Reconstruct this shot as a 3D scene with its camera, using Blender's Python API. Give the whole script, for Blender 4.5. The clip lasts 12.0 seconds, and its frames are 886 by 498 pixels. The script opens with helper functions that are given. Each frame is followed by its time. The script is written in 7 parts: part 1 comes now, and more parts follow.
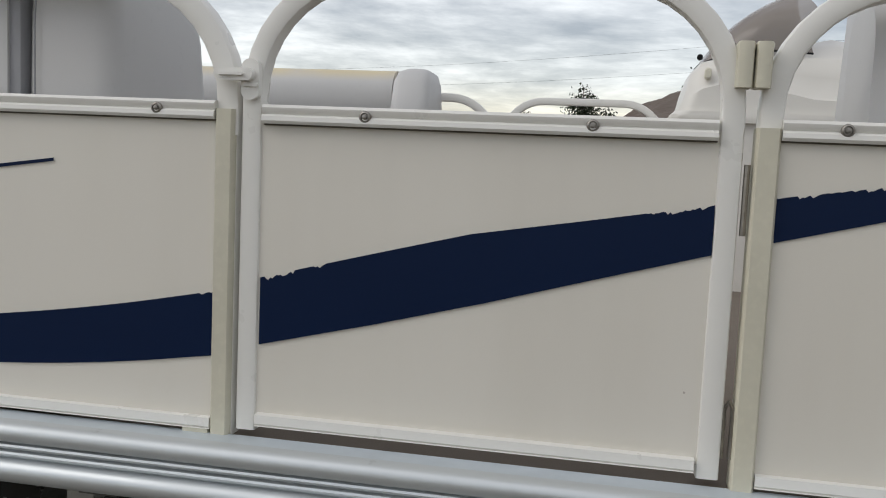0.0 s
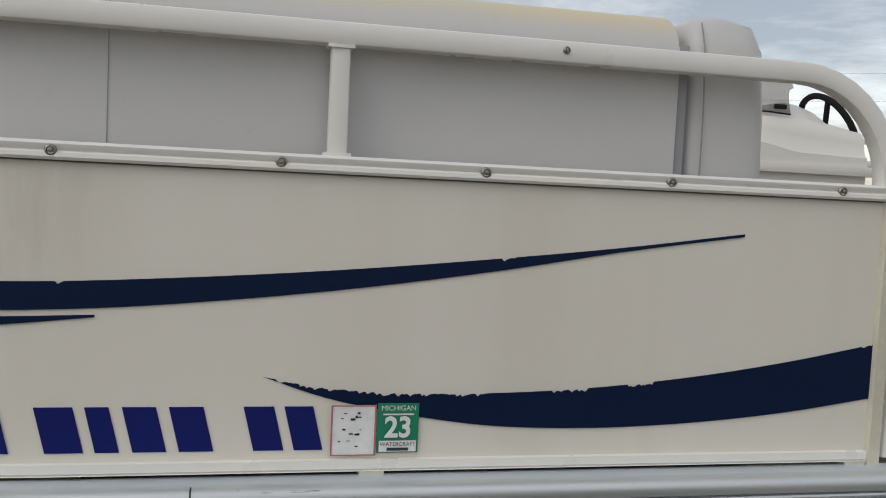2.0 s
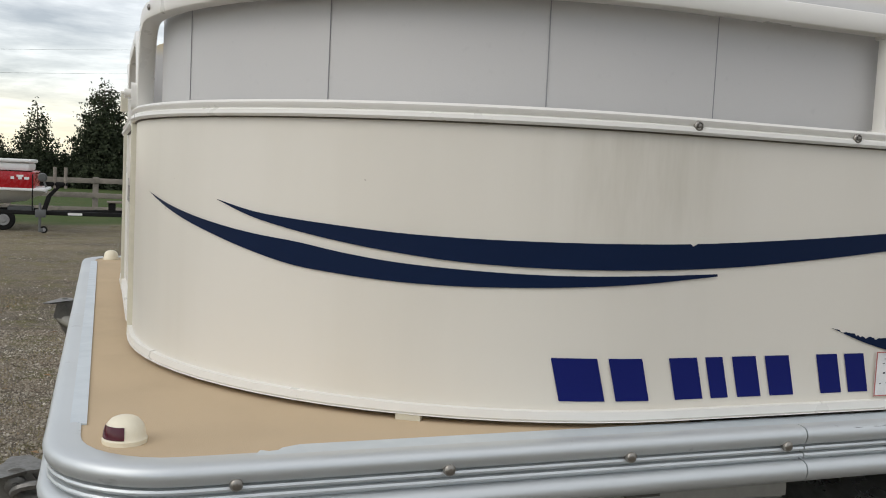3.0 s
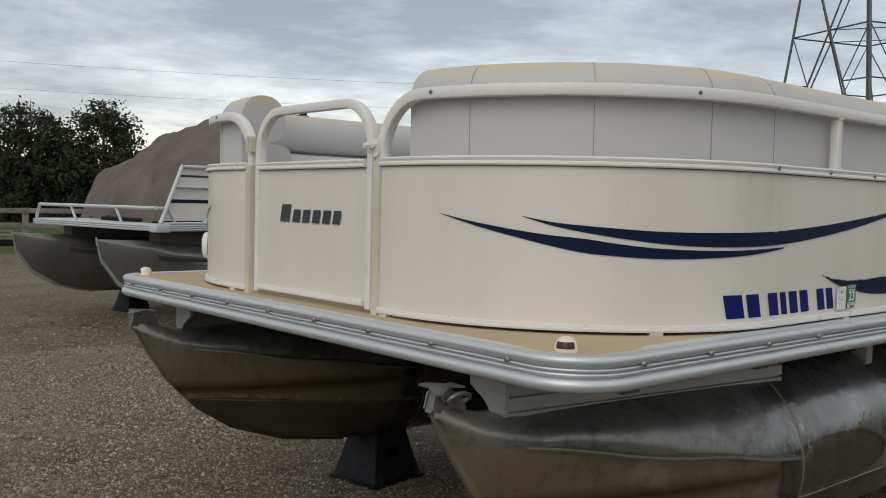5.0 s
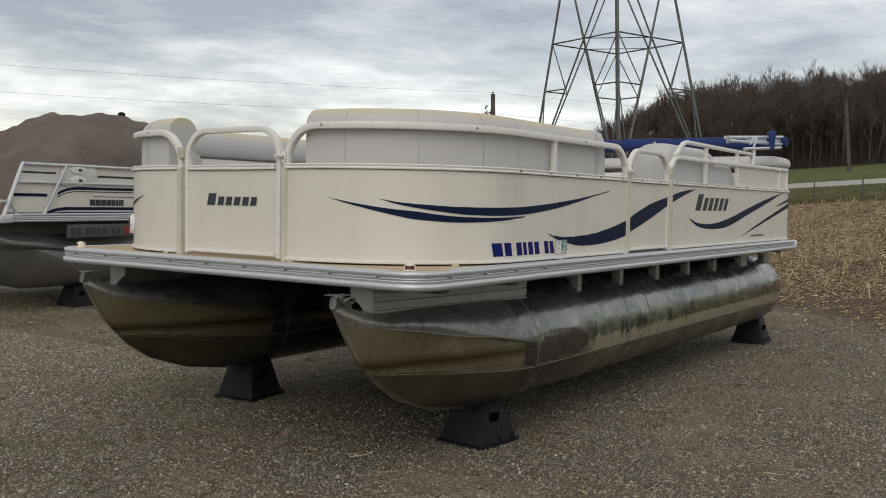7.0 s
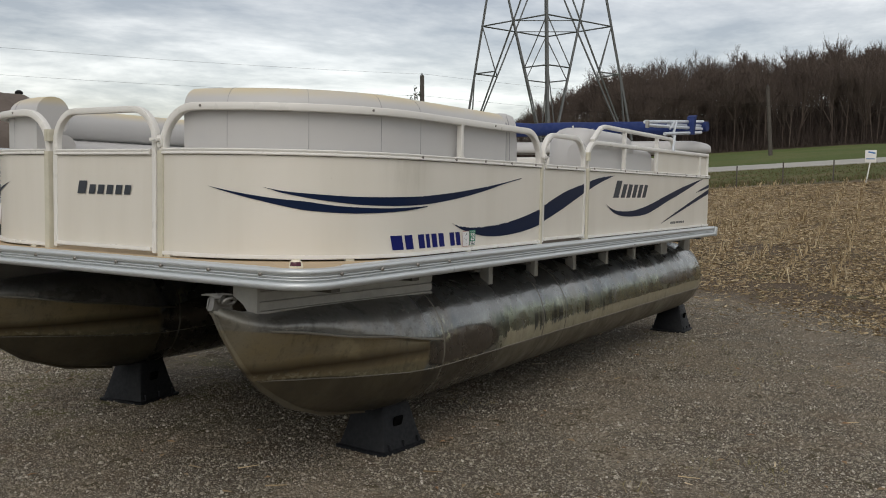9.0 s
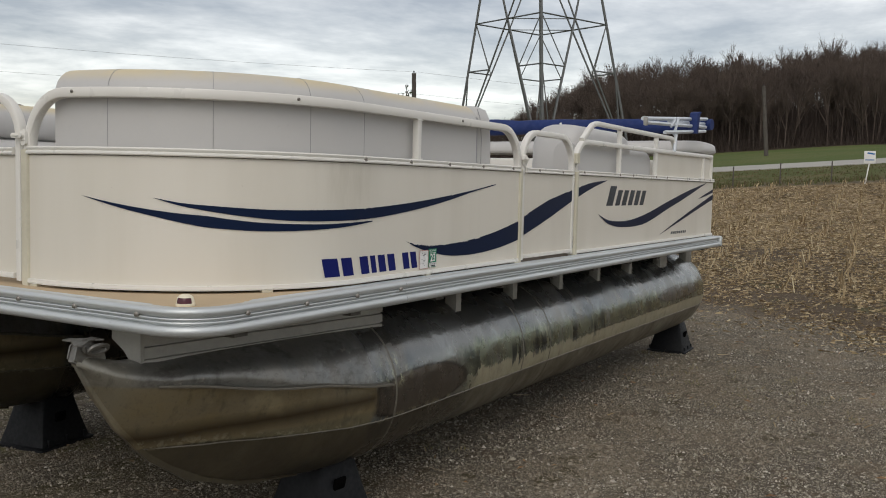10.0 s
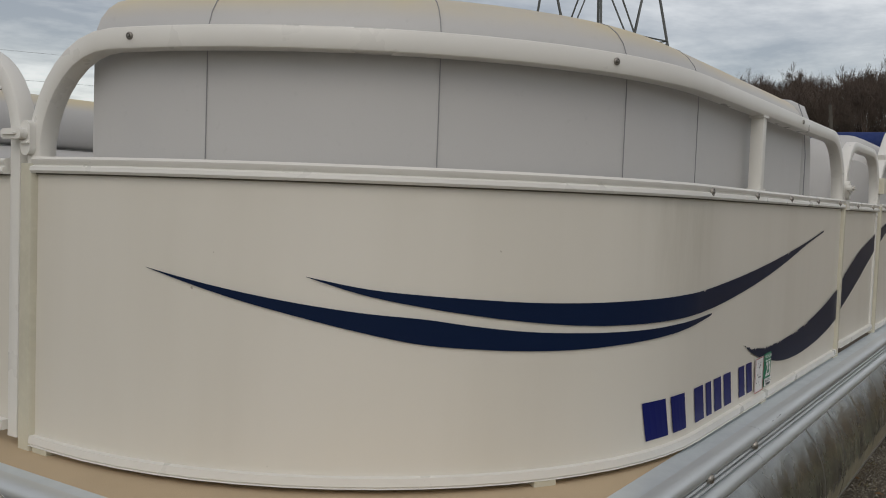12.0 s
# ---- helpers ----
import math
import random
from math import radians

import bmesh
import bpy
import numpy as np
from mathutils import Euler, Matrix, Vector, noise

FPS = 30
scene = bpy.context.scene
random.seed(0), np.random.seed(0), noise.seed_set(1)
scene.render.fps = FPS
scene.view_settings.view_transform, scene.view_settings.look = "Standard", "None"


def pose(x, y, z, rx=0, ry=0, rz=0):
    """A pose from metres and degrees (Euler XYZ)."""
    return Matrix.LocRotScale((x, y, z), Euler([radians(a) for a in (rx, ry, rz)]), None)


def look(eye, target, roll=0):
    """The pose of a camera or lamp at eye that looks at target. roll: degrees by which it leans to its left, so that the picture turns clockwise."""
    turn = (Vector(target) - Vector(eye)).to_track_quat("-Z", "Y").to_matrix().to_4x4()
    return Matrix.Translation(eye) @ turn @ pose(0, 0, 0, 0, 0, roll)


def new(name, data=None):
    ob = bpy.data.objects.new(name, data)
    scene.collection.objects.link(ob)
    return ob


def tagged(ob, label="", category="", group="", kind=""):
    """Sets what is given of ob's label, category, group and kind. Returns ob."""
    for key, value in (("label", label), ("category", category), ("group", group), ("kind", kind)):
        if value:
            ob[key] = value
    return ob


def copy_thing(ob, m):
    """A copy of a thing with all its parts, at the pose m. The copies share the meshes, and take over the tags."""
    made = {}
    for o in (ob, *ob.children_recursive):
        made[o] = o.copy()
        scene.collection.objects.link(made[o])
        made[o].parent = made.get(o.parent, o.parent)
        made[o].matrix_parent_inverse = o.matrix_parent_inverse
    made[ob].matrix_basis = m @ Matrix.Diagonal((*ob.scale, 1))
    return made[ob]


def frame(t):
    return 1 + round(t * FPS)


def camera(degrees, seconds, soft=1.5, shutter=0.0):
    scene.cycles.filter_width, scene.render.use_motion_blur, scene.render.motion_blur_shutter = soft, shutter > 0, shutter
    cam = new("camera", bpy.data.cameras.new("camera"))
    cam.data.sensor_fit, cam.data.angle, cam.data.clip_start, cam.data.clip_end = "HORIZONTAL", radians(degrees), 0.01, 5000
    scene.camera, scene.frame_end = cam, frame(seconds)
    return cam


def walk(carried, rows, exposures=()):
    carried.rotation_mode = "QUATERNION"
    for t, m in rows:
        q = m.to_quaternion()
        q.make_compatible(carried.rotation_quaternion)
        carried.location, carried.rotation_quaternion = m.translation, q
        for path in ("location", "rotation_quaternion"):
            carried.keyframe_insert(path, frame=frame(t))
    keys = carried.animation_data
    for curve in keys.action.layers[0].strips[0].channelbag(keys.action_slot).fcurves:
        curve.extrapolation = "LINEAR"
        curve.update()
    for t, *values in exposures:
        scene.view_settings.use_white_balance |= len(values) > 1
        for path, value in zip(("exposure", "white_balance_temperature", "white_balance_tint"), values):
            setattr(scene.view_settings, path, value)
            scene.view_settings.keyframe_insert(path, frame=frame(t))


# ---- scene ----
cam = camera(51.7, 12.0, 1.0)
PATH = [
    (0, (0.538, -1.201, 1.424), (0.150, 0.750, 1.222), 2.55),
    (0.5, (0.152, -1.283, 1.433), (-0.027, 0.699, 1.232), 2.65),
    (1, (-0.232, -1.271, 1.403), (-0.174, 0.72, 1.214), 2.7),
    (1.5, (-0.597, -1.272, 1.453), (-0.303, 0.701, 1.304), 2.6),
    (2, (-1.084, -1.345, 1.45), (-0.65, 0.603, 1.314), 2.8),
    (2.5, (-1.626, -1.248, 1.396), (-1.023, 0.653, 1.248), 2.8),
    (3, (-2.183, -1.187, 1.375), (-1.484, 0.681, 1.223), 2.8),
    (3.5, (-2.672, -1.099, 1.352), (-1.881, 0.732, 1.199), 2.5),
    (3.7, (-2.834, -1.049, 1.352), (-1.993, 0.76, 1.201), 2.4),
    (5.3, (-4.034, -1.522, 1.352), (-2.64, -0.09, 1.259), 1.2),
    (5.5, (-4.214, -1.636, 1.342), (-2.777, -0.247, 1.25), 1.2),
    (6, (-4.64, -1.895, 1.338), (-3.115, -0.604, 1.251), 1.1),
    (6.5, (-5.018, -2.185, 1.313), (-3.433, -0.969, 1.222), 1.0),
    (7, (-5.313, -2.342, 1.309), (-3.68, -1.191, 1.208), 1.0),
    (7.5, (-5.384, -2.45, 1.339), (-3.719, -1.348, 1.228), 0.9),
    (9.5, (-4.562, -2.153, 1.346), (-2.845, -1.136, 1.206), 1.2),
    (10, (-4.096, -1.975, 1.386), (-2.378, -0.961, 1.247), 1.3),
    (10.5, (-3.689, -1.715, 1.436), (-1.972, -0.698, 1.301), 1.6),
    (11, (-3.347, -1.424, 1.462), (-1.64, -0.39, 1.331), 2.1),
    (11.5, (-3.158, -1.007, 1.472), (-1.468, 0.055, 1.341), 2.5),
    (12, (-2.99, -0.518, 1.44), (-1.321, 0.58, 1.335), 2.1),
]
EXPOSURES = [(0, 0.05, 6290, 10), (0.5, 0.09, 6300, 10), (1.5, 0.08, 6330, 10), (2, 0.0, 6360, 10), (2.5, 0.30, 6360, 10), (3.0, 0.23, 6340, 9.5), (3.5, -0.12, 6340, 9), (5.4, -0.14, 6400, 9.5), (6.5, -0.10, 6550, 10), (7.5, -0.09, 6580, 10), (9.5, -0.05, 6560, 10), (10.5, -0.06, 6560, 10), (11, -0.14, 6540, 10), (12, -0.38, 6500, 10)]
walk(cam, [(t, look(eye, target, roll)) for t, eye, target, roll in PATH], EXPOSURES)

# ---- world, sun, exposure ----
world = bpy.data.worlds.new("sky")
scene.world = world
world.use_nodes = True
wn, wl = world.node_tree.nodes, world.node_tree.links
wn.clear()


def wnode(kind, **values):
    n = wn.new(kind)
    for key, value in values.items():
        n.inputs[key].default_value = value
    return n


def wmath(op, a, b=None, c=None):
    n = wn.new("ShaderNodeMath")
    n.operation = op
    for i, v in enumerate((a, b, c)):
        if v is None:
            continue
        if isinstance(v, (int, float)):
            n.inputs[i].default_value = v
        else:
            wl.new(v, n.inputs[i])
    return n.outputs[0]


SUN_EL, SUN_AZ = 40.0, 205.0
coord = wn.new("ShaderNodeTexCoord")
sep = wn.new("ShaderNodeSeparateXYZ")
wl.new(coord.outputs["Generated"], sep.inputs[0])
up = wmath("ADD", wmath("MAXIMUM", sep.outputs[2], 0.0), 0.10)
flat = wn.new("ShaderNodeCombineXYZ")
wl.new(wmath("DIVIDE", sep.outputs[0], up), flat.inputs[0])
wl.new(wmath("DIVIDE", sep.outputs[1], up), flat.inputs[1])
cloud_big = wnode("ShaderNodeTexNoise", Scale=0.55, Detail=7.0, Roughness=0.62, Distortion=0.3)
cloud_fine = wnode("ShaderNodeTexNoise", Scale=1.9, Detail=5.0, Roughness=0.6)
wl.new(flat.outputs[0], cloud_big.inputs["Vector"])
wl.new(flat.outputs[0], cloud_fine.inputs["Vector"])
mixed = wmath("ADD", wmath("MULTIPLY", cloud_big.outputs["Fac"], 0.72), wmath("MULTIPLY", cloud_fine.outputs["Fac"], 0.28))
ramp = wn.new("ShaderNodeValToRGB")
ramp.color_ramp.elements[0].position, ramp.color_ramp.elements[0].color = 0.40, (0.37, 0.352, 0.338, 1)
ramp.color_ramp.elements[1].position, ramp.color_ramp.elements[1].color = 0.585, (1.04, 1.0, 0.935, 1)
mid = ramp.color_ramp.elements.new(0.49)
mid.color = (0.645, 0.615, 0.575, 1)
wl.new(mixed, ramp.inputs[0])
# a break in the clouds low over the horizon, towards +y
low = wmath("SUBTRACT", 1.0, wmath("MINIMUM", wmath("ABSOLUTE", wmath("DIVIDE", wmath("SUBTRACT", sep.outputs[2], 0.015), 0.07)), 1.0))
toward = wmath("MAXIMUM", wmath("SUBTRACT", wmath("MULTIPLY", sep.outputs[1], 2.2), 1.2), 0.0)
glow = wmath("MULTIPLY", wmath("MINIMUM", wmath("MULTIPLY", low, toward), 1.0), wmath("MULTIPLY_ADD", cloud_fine.outputs["Fac"], 0.9, 0.3))
warm = wn.new("ShaderNodeMix")
warm.data_type = "RGBA"
wl.new(glow, warm.inputs["Factor"])
wl.new(ramp.outputs[0], warm.inputs["A"])
warm.inputs["B"].default_value = (1.16, 1.0, 0.70, 1)
clouds = wnode("ShaderNodeBackground", Strength=0.78)
wl.new(warm.outputs["Result"], clouds.inputs["Color"])
blue = wn.new("ShaderNodeTexSky")
blue.sky_type, blue.sun_disc = "NISHITA", False
blue.sun_elevation, blue.sun_rotation = radians(SUN_EL), radians(90 - SUN_AZ)
behind = wnode("ShaderNodeBackground", Strength=0.05)
wl.new(blue.outputs[0], behind.inputs["Color"])
both = wn.new("ShaderNodeAddShader")
wl.new(clouds.outputs[0], both.inputs[0])
wl.new(behind.outputs[0], both.inputs[1])
out = wn.new("ShaderNodeOutputWorld")
wl.new(both.outputs[0], out.inputs["Surface"])

sun = new("sun", bpy.data.lights.new("sun", "SUN"))
sun.data.energy, sun.data.angle, sun.data.color = 0.75, radians(40), (1.0, 0.95, 0.87)
sun.matrix_basis = look((0, 0, 0), (-math.cos(radians(SUN_AZ)) * math.cos(radians(SUN_EL)), -math.sin(radians(SUN_AZ)) * math.cos(radians(SUN_EL)), -math.sin(radians(SUN_EL))))

# ---- materials ----


class Mat:
    """A node material with a Principled shader and short ways to add noise."""

    def __init__(self, name, color, rough=0.5, metal=0.0, spec=0.5):
        self.m = bpy.data.materials.new(name)
        self.m.use_nodes = True
        self.n, self.l = self.m.node_tree.nodes, self.m.node_tree.links
        self.p = self.n["Principled BSDF"]
        self.p.inputs["Roughness"].default_value = rough
        self.p.inputs["Metallic"].default_value = metal
        self.p.inputs["Specular IOR Level"].default_value = spec
        self.col = self.rgb(color)
        self.where = self.n.new("ShaderNodeTexCoord").outputs["Object"]

    def rgb(self, c):
        n = self.n.new("ShaderNodeRGB")
        n.outputs[0].default_value = (*c, 1)
        return n.outputs[0]

    def link(self, a, b):
        if isinstance(a, (int, float)):
            b.default_value = a
        else:
            self.l.new(a, b)

    def math(self, op, a, b=None, c=None, clamp=False):
        n = self.n.new("ShaderNodeMath")
        n.operation, n.use_clamp = op, clamp
        for i, v in enumerate((a, b, c)):
            if v is not None:
                self.link(v, n.inputs[i])
        return n.outputs[0]

    def coords(self, scale=(1, 1, 1), source=None, offset=(0, 0, 0)):
        n = self.n.new("ShaderNodeMapping")
        n.inputs["Scale"].default_value = scale
        n.inputs["Location"].default_value = offset
        self.l.new(source or self.where, n.inputs["Vector"])
        return n.outputs[0]

    def noise(self, scale, detail=4.0, rough=0.55, stretch=(1, 1, 1), source=None, distortion=0.0, offset=(0, 0, 0)):
        n = self.n.new("ShaderNodeTexNoise")
        n.inputs["Scale"].default_value = scale
        n.inputs["Detail"].default_value = detail
        n.inputs["Roughness"].default_value = rough
        n.inputs["Distortion"].default_value = distortion
        self.l.new(self.coords(stretch, source, offset), n.inputs["Vector"])
        return n.outputs["Fac"]

    def cells(self, scale, out="Distance", feature="F1", stretch=(1, 1, 1)):
        n = self.n.new("ShaderNodeTexVoronoi")
        n.feature = feature
        n.inputs["Scale"].default_value = scale
        self.l.new(self.coords(stretch), n.inputs["Vector"])
        return n.outputs[out]

    def span(self, v, a, b, low=0.0, high=1.0):
        n = self.n.new("ShaderNodeMapRange")
        n.clamp, n.interpolation_type = True, "SMOOTHSTEP"
        for key, value in (("From Min", a), ("From Max", b), ("To Min", low), ("To Max", high)):
            n.inputs[key].default_value = value
        self.l.new(v, n.inputs["Value"])
        return n.outputs["Result"]

    def xyz(self):
        n = self.n.new("ShaderNodeSeparateXYZ")
        self.l.new(self.where, n.inputs[0])
        return n.outputs

    def blend(self, fac, color, how="MIX"):
        n = self.n.new("ShaderNodeMix")
        n.data_type, n.blend_type = "RGBA", how
        self.link(fac, n.inputs["Factor"])
        self.l.new(self.col, n.inputs["A"])
        self.l.new(self.rgb(color) if isinstance(color, tuple) else color, n.inputs["B"])
        self.col = n.outputs["Result"]
        return self

    def bump(self, height, strength=0.3, distance=0.01):
        n = self.n.new("ShaderNodeBump")
        n.inputs["Strength"].default_value, n.inputs["Distance"].default_value = strength, distance
        self.l.new(height, n.inputs["Height"])
        last = self.p.inputs["Normal"].links
        if last:
            self.l.new(last[0].from_socket, n.inputs["Normal"])
        self.l.new(n.outputs[0], self.p.inputs["Normal"])
        return self

    def rough(self, socket):
        self.l.new(socket, self.p.inputs["Roughness"])
        return self

    def done(self):
        self.l.new(self.col, self.p.inputs["Base Color"])
        return self.m


def plain(name, color, rough=0.5, metal=0.0, vary=0.12, scale=9.0, bump=0.0, spec=0.5):
    """Paint, plastic or metal with light mottling at two scales."""
    k = Mat(name, color, rough, metal, spec)
    k.blend(k.span(k.noise(scale), 0.35, 0.7, 0.0, vary), tuple(c * 0.6 for c in color))
    k.blend(k.span(k.noise(scale * 12, 3), 0.45, 0.75, 0.0, vary * 0.7), tuple(min(1, c * 1.25) for c in color))
    k.rough(k.span(k.noise(scale * 4), 0.3, 0.7, max(0.02, rough - 0.08), min(1, rough + 0.1)))
    if bump:
        k.bump(k.noise(scale * 25, 3), bump, 0.002)
    return k.done()


def panel_paint():
    k = Mat("cream_panel_paint", (0.735, 0.703, 0.632), 0.34)
    k.blend(k.span(k.noise(1.7, 6, 0.6, stretch=(1, 1, 0.4)), 0.25, 0.85, 0.0, 0.16), (0.60, 0.55, 0.42))
    k.blend(k.span(k.noise(2.6, 4, stretch=(1.6, 1.6, 0.22)), 0.35, 0.95, 0.0, 0.30), (0.46, 0.42, 0.33))
    k.blend(k.span(k.noise(55, 2, 0.4), 0.80, 0.83, 0.0, 0.55), (0.20, 0.15, 0.10))
    x, y, z = k.xyz()
    smear = k.math("MULTIPLY", k.math("SUBTRACT", 1.0, k.span(k.math("ABSOLUTE", k.math("ADD", x, 1.42)), 0.0, 0.24)), k.span(z, 1.22, 1.38))
    k.blend(k.math("MULTIPLY", smear, k.span(k.noise(7, 5, 0.65, stretch=(1.6, 1, 0.22)), 0.30, 0.70, 0.05, 0.42)), (0.36, 0.33, 0.24))
    return k.done()


def vinyl(name, yellowed):
    k = Mat(name, (0.515, 0.507, 0.495), 0.46)
    k.blend(k.span(k.noise(2.2, 4), 0.5, 0.8, 0.0, 0.35), (0.42, 0.42, 0.43))
    k.blend(k.span(k.noise(60, 4), 0.6, 0.8, 0.0, 0.18), (0.34, 0.34, 0.33))
    if yellowed:
        top = k.span(k.xyz()[2], 1.700, 1.748)
        k.blend(k.math("MULTIPLY", top, k.span(k.noise(3.5, 5), 0.30, 0.55, 0.35, 0.95)), (0.62, 0.53, 0.34))
    k.bump(k.noise(420, 2), 0.10, 0.001)
    k.bump(k.noise(5, 2), 0.25, 0.01)
    return k.done()


def tube_metal():
    """Old bare aluminium: bluish and brown streaks above, a tan belly of dried scum with the gravel's reflection
    painted in, dark drips, rubbed dark patches, a painted gold reflection, olive and rust-brown bands on the bow.
    """
    k = Mat("weathered_aluminium", (0.235, 0.24, 0.235), 0.3, 0.8, 0.4)
    x, y, z = k.xyz()

    def less(v, a, b):
        return k.math("SUBTRACT", 1.0, k.span(v, a, b))

    def times(*vs):
        out_v = vs[0]
        for v in vs[1:]:
            out_v = k.math("MULTIPLY", out_v, v)
        return out_v

    def hump(v, centre, half):
        return k.math("SUBTRACT", 1.0, k.math("MINIMUM", k.math("ABSOLUTE", k.math("DIVIDE", k.math("SUBTRACT", v, centre), half)), 1.0))

    wave = k.math("MULTIPLY_ADD", k.noise(1.6, 4, 0.55, stretch=(1, 1, 0.2)), 0.13, -0.065)
    ragged = k.math("MULTIPLY_ADD", k.noise(15, 5, 0.7, stretch=(1.3, 1, 0.10)), 0.14, -0.07)
    # upper side: broad blue-grey clouds, brown smears, pale rubbed streaks
    k.blend(k.span(k.noise(1.9, 4, stretch=(1, 1, 0.5)), 0.42, 0.62, 0.0, 0.7), (0.115, 0.133, 0.145))
    k.blend(k.span(k.noise(4, 5, 0.65, stretch=(1.3, 1, 0.6)), 0.48, 0.64, 0.0, 0.55), (0.22, 0.20, 0.17))
    k.blend(k.span(k.noise(7, 5, 0.65, stretch=(1.1, 1, 0.5), offset=(4, 0, 0)), 0.52, 0.66, 0.0, 0.5), (0.34, 0.36, 0.355))
    fore = less(k.math("ADD", x, k.math("MULTIPLY_ADD", k.noise(6, 4), 0.10, -0.05)), -1.20, -1.15)
    aft = k.math("SUBTRACT", 1.0, fore)
    # greenish streaked belt over the old waterline
    level = k.math("ADD", k.math("ADD", z, ragged), wave)
    belt = times(less(level, 0.615, 0.665), k.span(x, -0.62, -0.35))
    k.blend(times(belt, k.span(k.noise(6, 5, 0.7, stretch=(1.5, 1, 0.3)), 0.32, 0.52, 0.15, 0.92)), (0.20, 0.225, 0.165))
    k.blend(times(belt, k.span(k.noise(7, 5, 0.7, stretch=(1.2, 1, 0.5), offset=(2, 0, 5)), 0.53, 0.60, 0.0, 0.8)), (0.05, 0.065, 0.066))
    k.blend(times(belt, k.span(k.noise(18, 4, 0.7, stretch=(1.5, 1, 0.3), offset=(7, 0, 2)), 0.58, 0.64, 0.0, 0.75)), (0.36, 0.37, 0.28))
    # tan belly above the long weld, part scum, part gravel reflection put into the colour; forward its edge hangs in
    # drips, further aft it is a wavy brown line
    tail = k.span(x, 0.75, 1.15)
    drip_z = k.math("ADD", k.math("ADD", z, k.math("MULTIPLY", wave, 0.35)), times(ragged, k.math("SUBTRACT", 1.0, k.math("MULTIPLY", tail, 0.85))))
    belly = times(less(drip_z, 0.515, 0.530), k.span(x, -0.52, -0.30))
    k.blend(times(belly, k.span(k.noise(3.0, 5), 0.3, 0.65, 0.75, 1.0)), (0.36, 0.325, 0.225))
    k.blend(times(hump(drip_z, 0.524, 0.008), tail, 0.75), (0.10, 0.075, 0.045))
    # dark drips
    drips = times(k.span(k.noise(8, 3, 0.6, stretch=(1.6, 0.5, 0.10), offset=(1, 0, 0)), 0.55, 0.60), k.span(k.math("ADD", z, ragged), 0.490, 0.505), less(z, 0.565, 0.63))
    k.blend(times(drips, k.span(x, -0.45, -0.3), less(x, 1.0, 1.4), 0.92), (0.026, 0.033, 0.034))

    def patch(cx, cz, rx, rz, color, amount):
        """A rubbed dark patch with a wandering edge."""
        wob = k.math("MULTIPLY_ADD", k.noise(6, 4, 0.6), 0.5, -0.25)
        d = k.math("ADD", k.math("POWER", k.math("DIVIDE", k.math("SUBTRACT", x, cx), rx), 2.0), k.math("POWER", k.math("DIVIDE", k.math("SUBTRACT", z, cz), rz), 2.0))
        d = k.math("ADD", d, wob)
        k.blend(times(less(d, 0.90, 1.0), amount), color)
        k.blend(times(hump(d, 0.95, 0.16), 0.8), (0.03, 0.028, 0.026))

    patch(-0.84, 0.525, 0.38, 0.098, (0.125, 0.108, 0.092), 0.95)
    patch(2.95, 0.60, 0.55, 0.055, (0.13, 0.12, 0.12), 0.8)
    # bow: dull silver above the spray rail, gold, rust brown and olive below it; the gold paints in a reflection
    k.blend(times(fore, k.span(k.noise(3, 5, 0.65), 0.3, 0.7, 0.2, 0.75)), (0.25, 0.24, 0.215))
    k.blend(times(fore, k.span(k.noise(7, 5, 0.7, stretch=(0.8, 1, 1.5), offset=(5, 1, 2)), 0.50, 0.62, 0.0, 0.65)), (0.105, 0.098, 0.088))
    k.blend(times(fore, k.span(k.noise(14, 5, 0.7, offset=(1, 6, 2)), 0.60, 0.68, 0.0, 0.5)), (0.40, 0.38, 0.33))
    rail_z = k.math("MULTIPLY_ADD", x, -0.138, 0.443)
    low_bow = times(fore, less(k.math("SUBTRACT", z, rail_z), -0.012, 0.0))
    fz = k.math("ADD", z, k.math("MULTIPLY_ADD", k.noise(2.5, 4, stretch=(0.6, 1, 1)), 0.06, -0.03))
    k.blend(times(low_bow, k.span(k.noise(4, 5, 0.6, stretch=(0.7, 1, 1.6)), 0.25, 0.7, 0.6, 1.0)), (0.30, 0.245, 0.14))
    k.blend(times(low_bow, k.span(k.noise(5, 3, 0.5, offset=(3, 3, 1)), 0.62, 0.72, 0.0, 0.5)), (0.46, 0.40, 0.26))
    k.blend(times(fore, hump(fz, 0.548, 0.048), 0.9), (0.048, 0.034, 0.020))
    k.blend(times(fore, less(fz, 0.485, 0.515), 0.7), (0.215, 0.20, 0.135))
    # pale worn strip up the stem
    k.blend(times(less(x, -2.22, -2.13), 0.5), (0.33, 0.31, 0.25))
    # black rubbed smear and pale scabs round the first ring weld
    ring = hump(k.math("ADD", x, k.math("MULTIPLY_ADD", k.noise(9, 4), 0.16, -0.08)), -1.115, 0.055)
    k.blend(times(ring, k.span(k.noise(10, 4, 0.7, stretch=(1.5, 1, 0.5)), 0.42, 0.52), k.span(z, 0.44, 0.46), less(z, 0.60, 0.66)), (0.03, 0.034, 0.036))
    scab = hump(x, -1.02, 0.13)
    k.blend(times(scab, k.span(k.noise(20, 5, 0.75, stretch=(1, 1, 0.6)), 0.54, 0.60), k.span(z, 0.55, 0.6), less(z, 0.66, 0.72), 0.8), (0.42, 0.43, 0.31))
    # darker brown below the long weld, scaly flecks along it
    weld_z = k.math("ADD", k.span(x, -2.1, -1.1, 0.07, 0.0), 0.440)
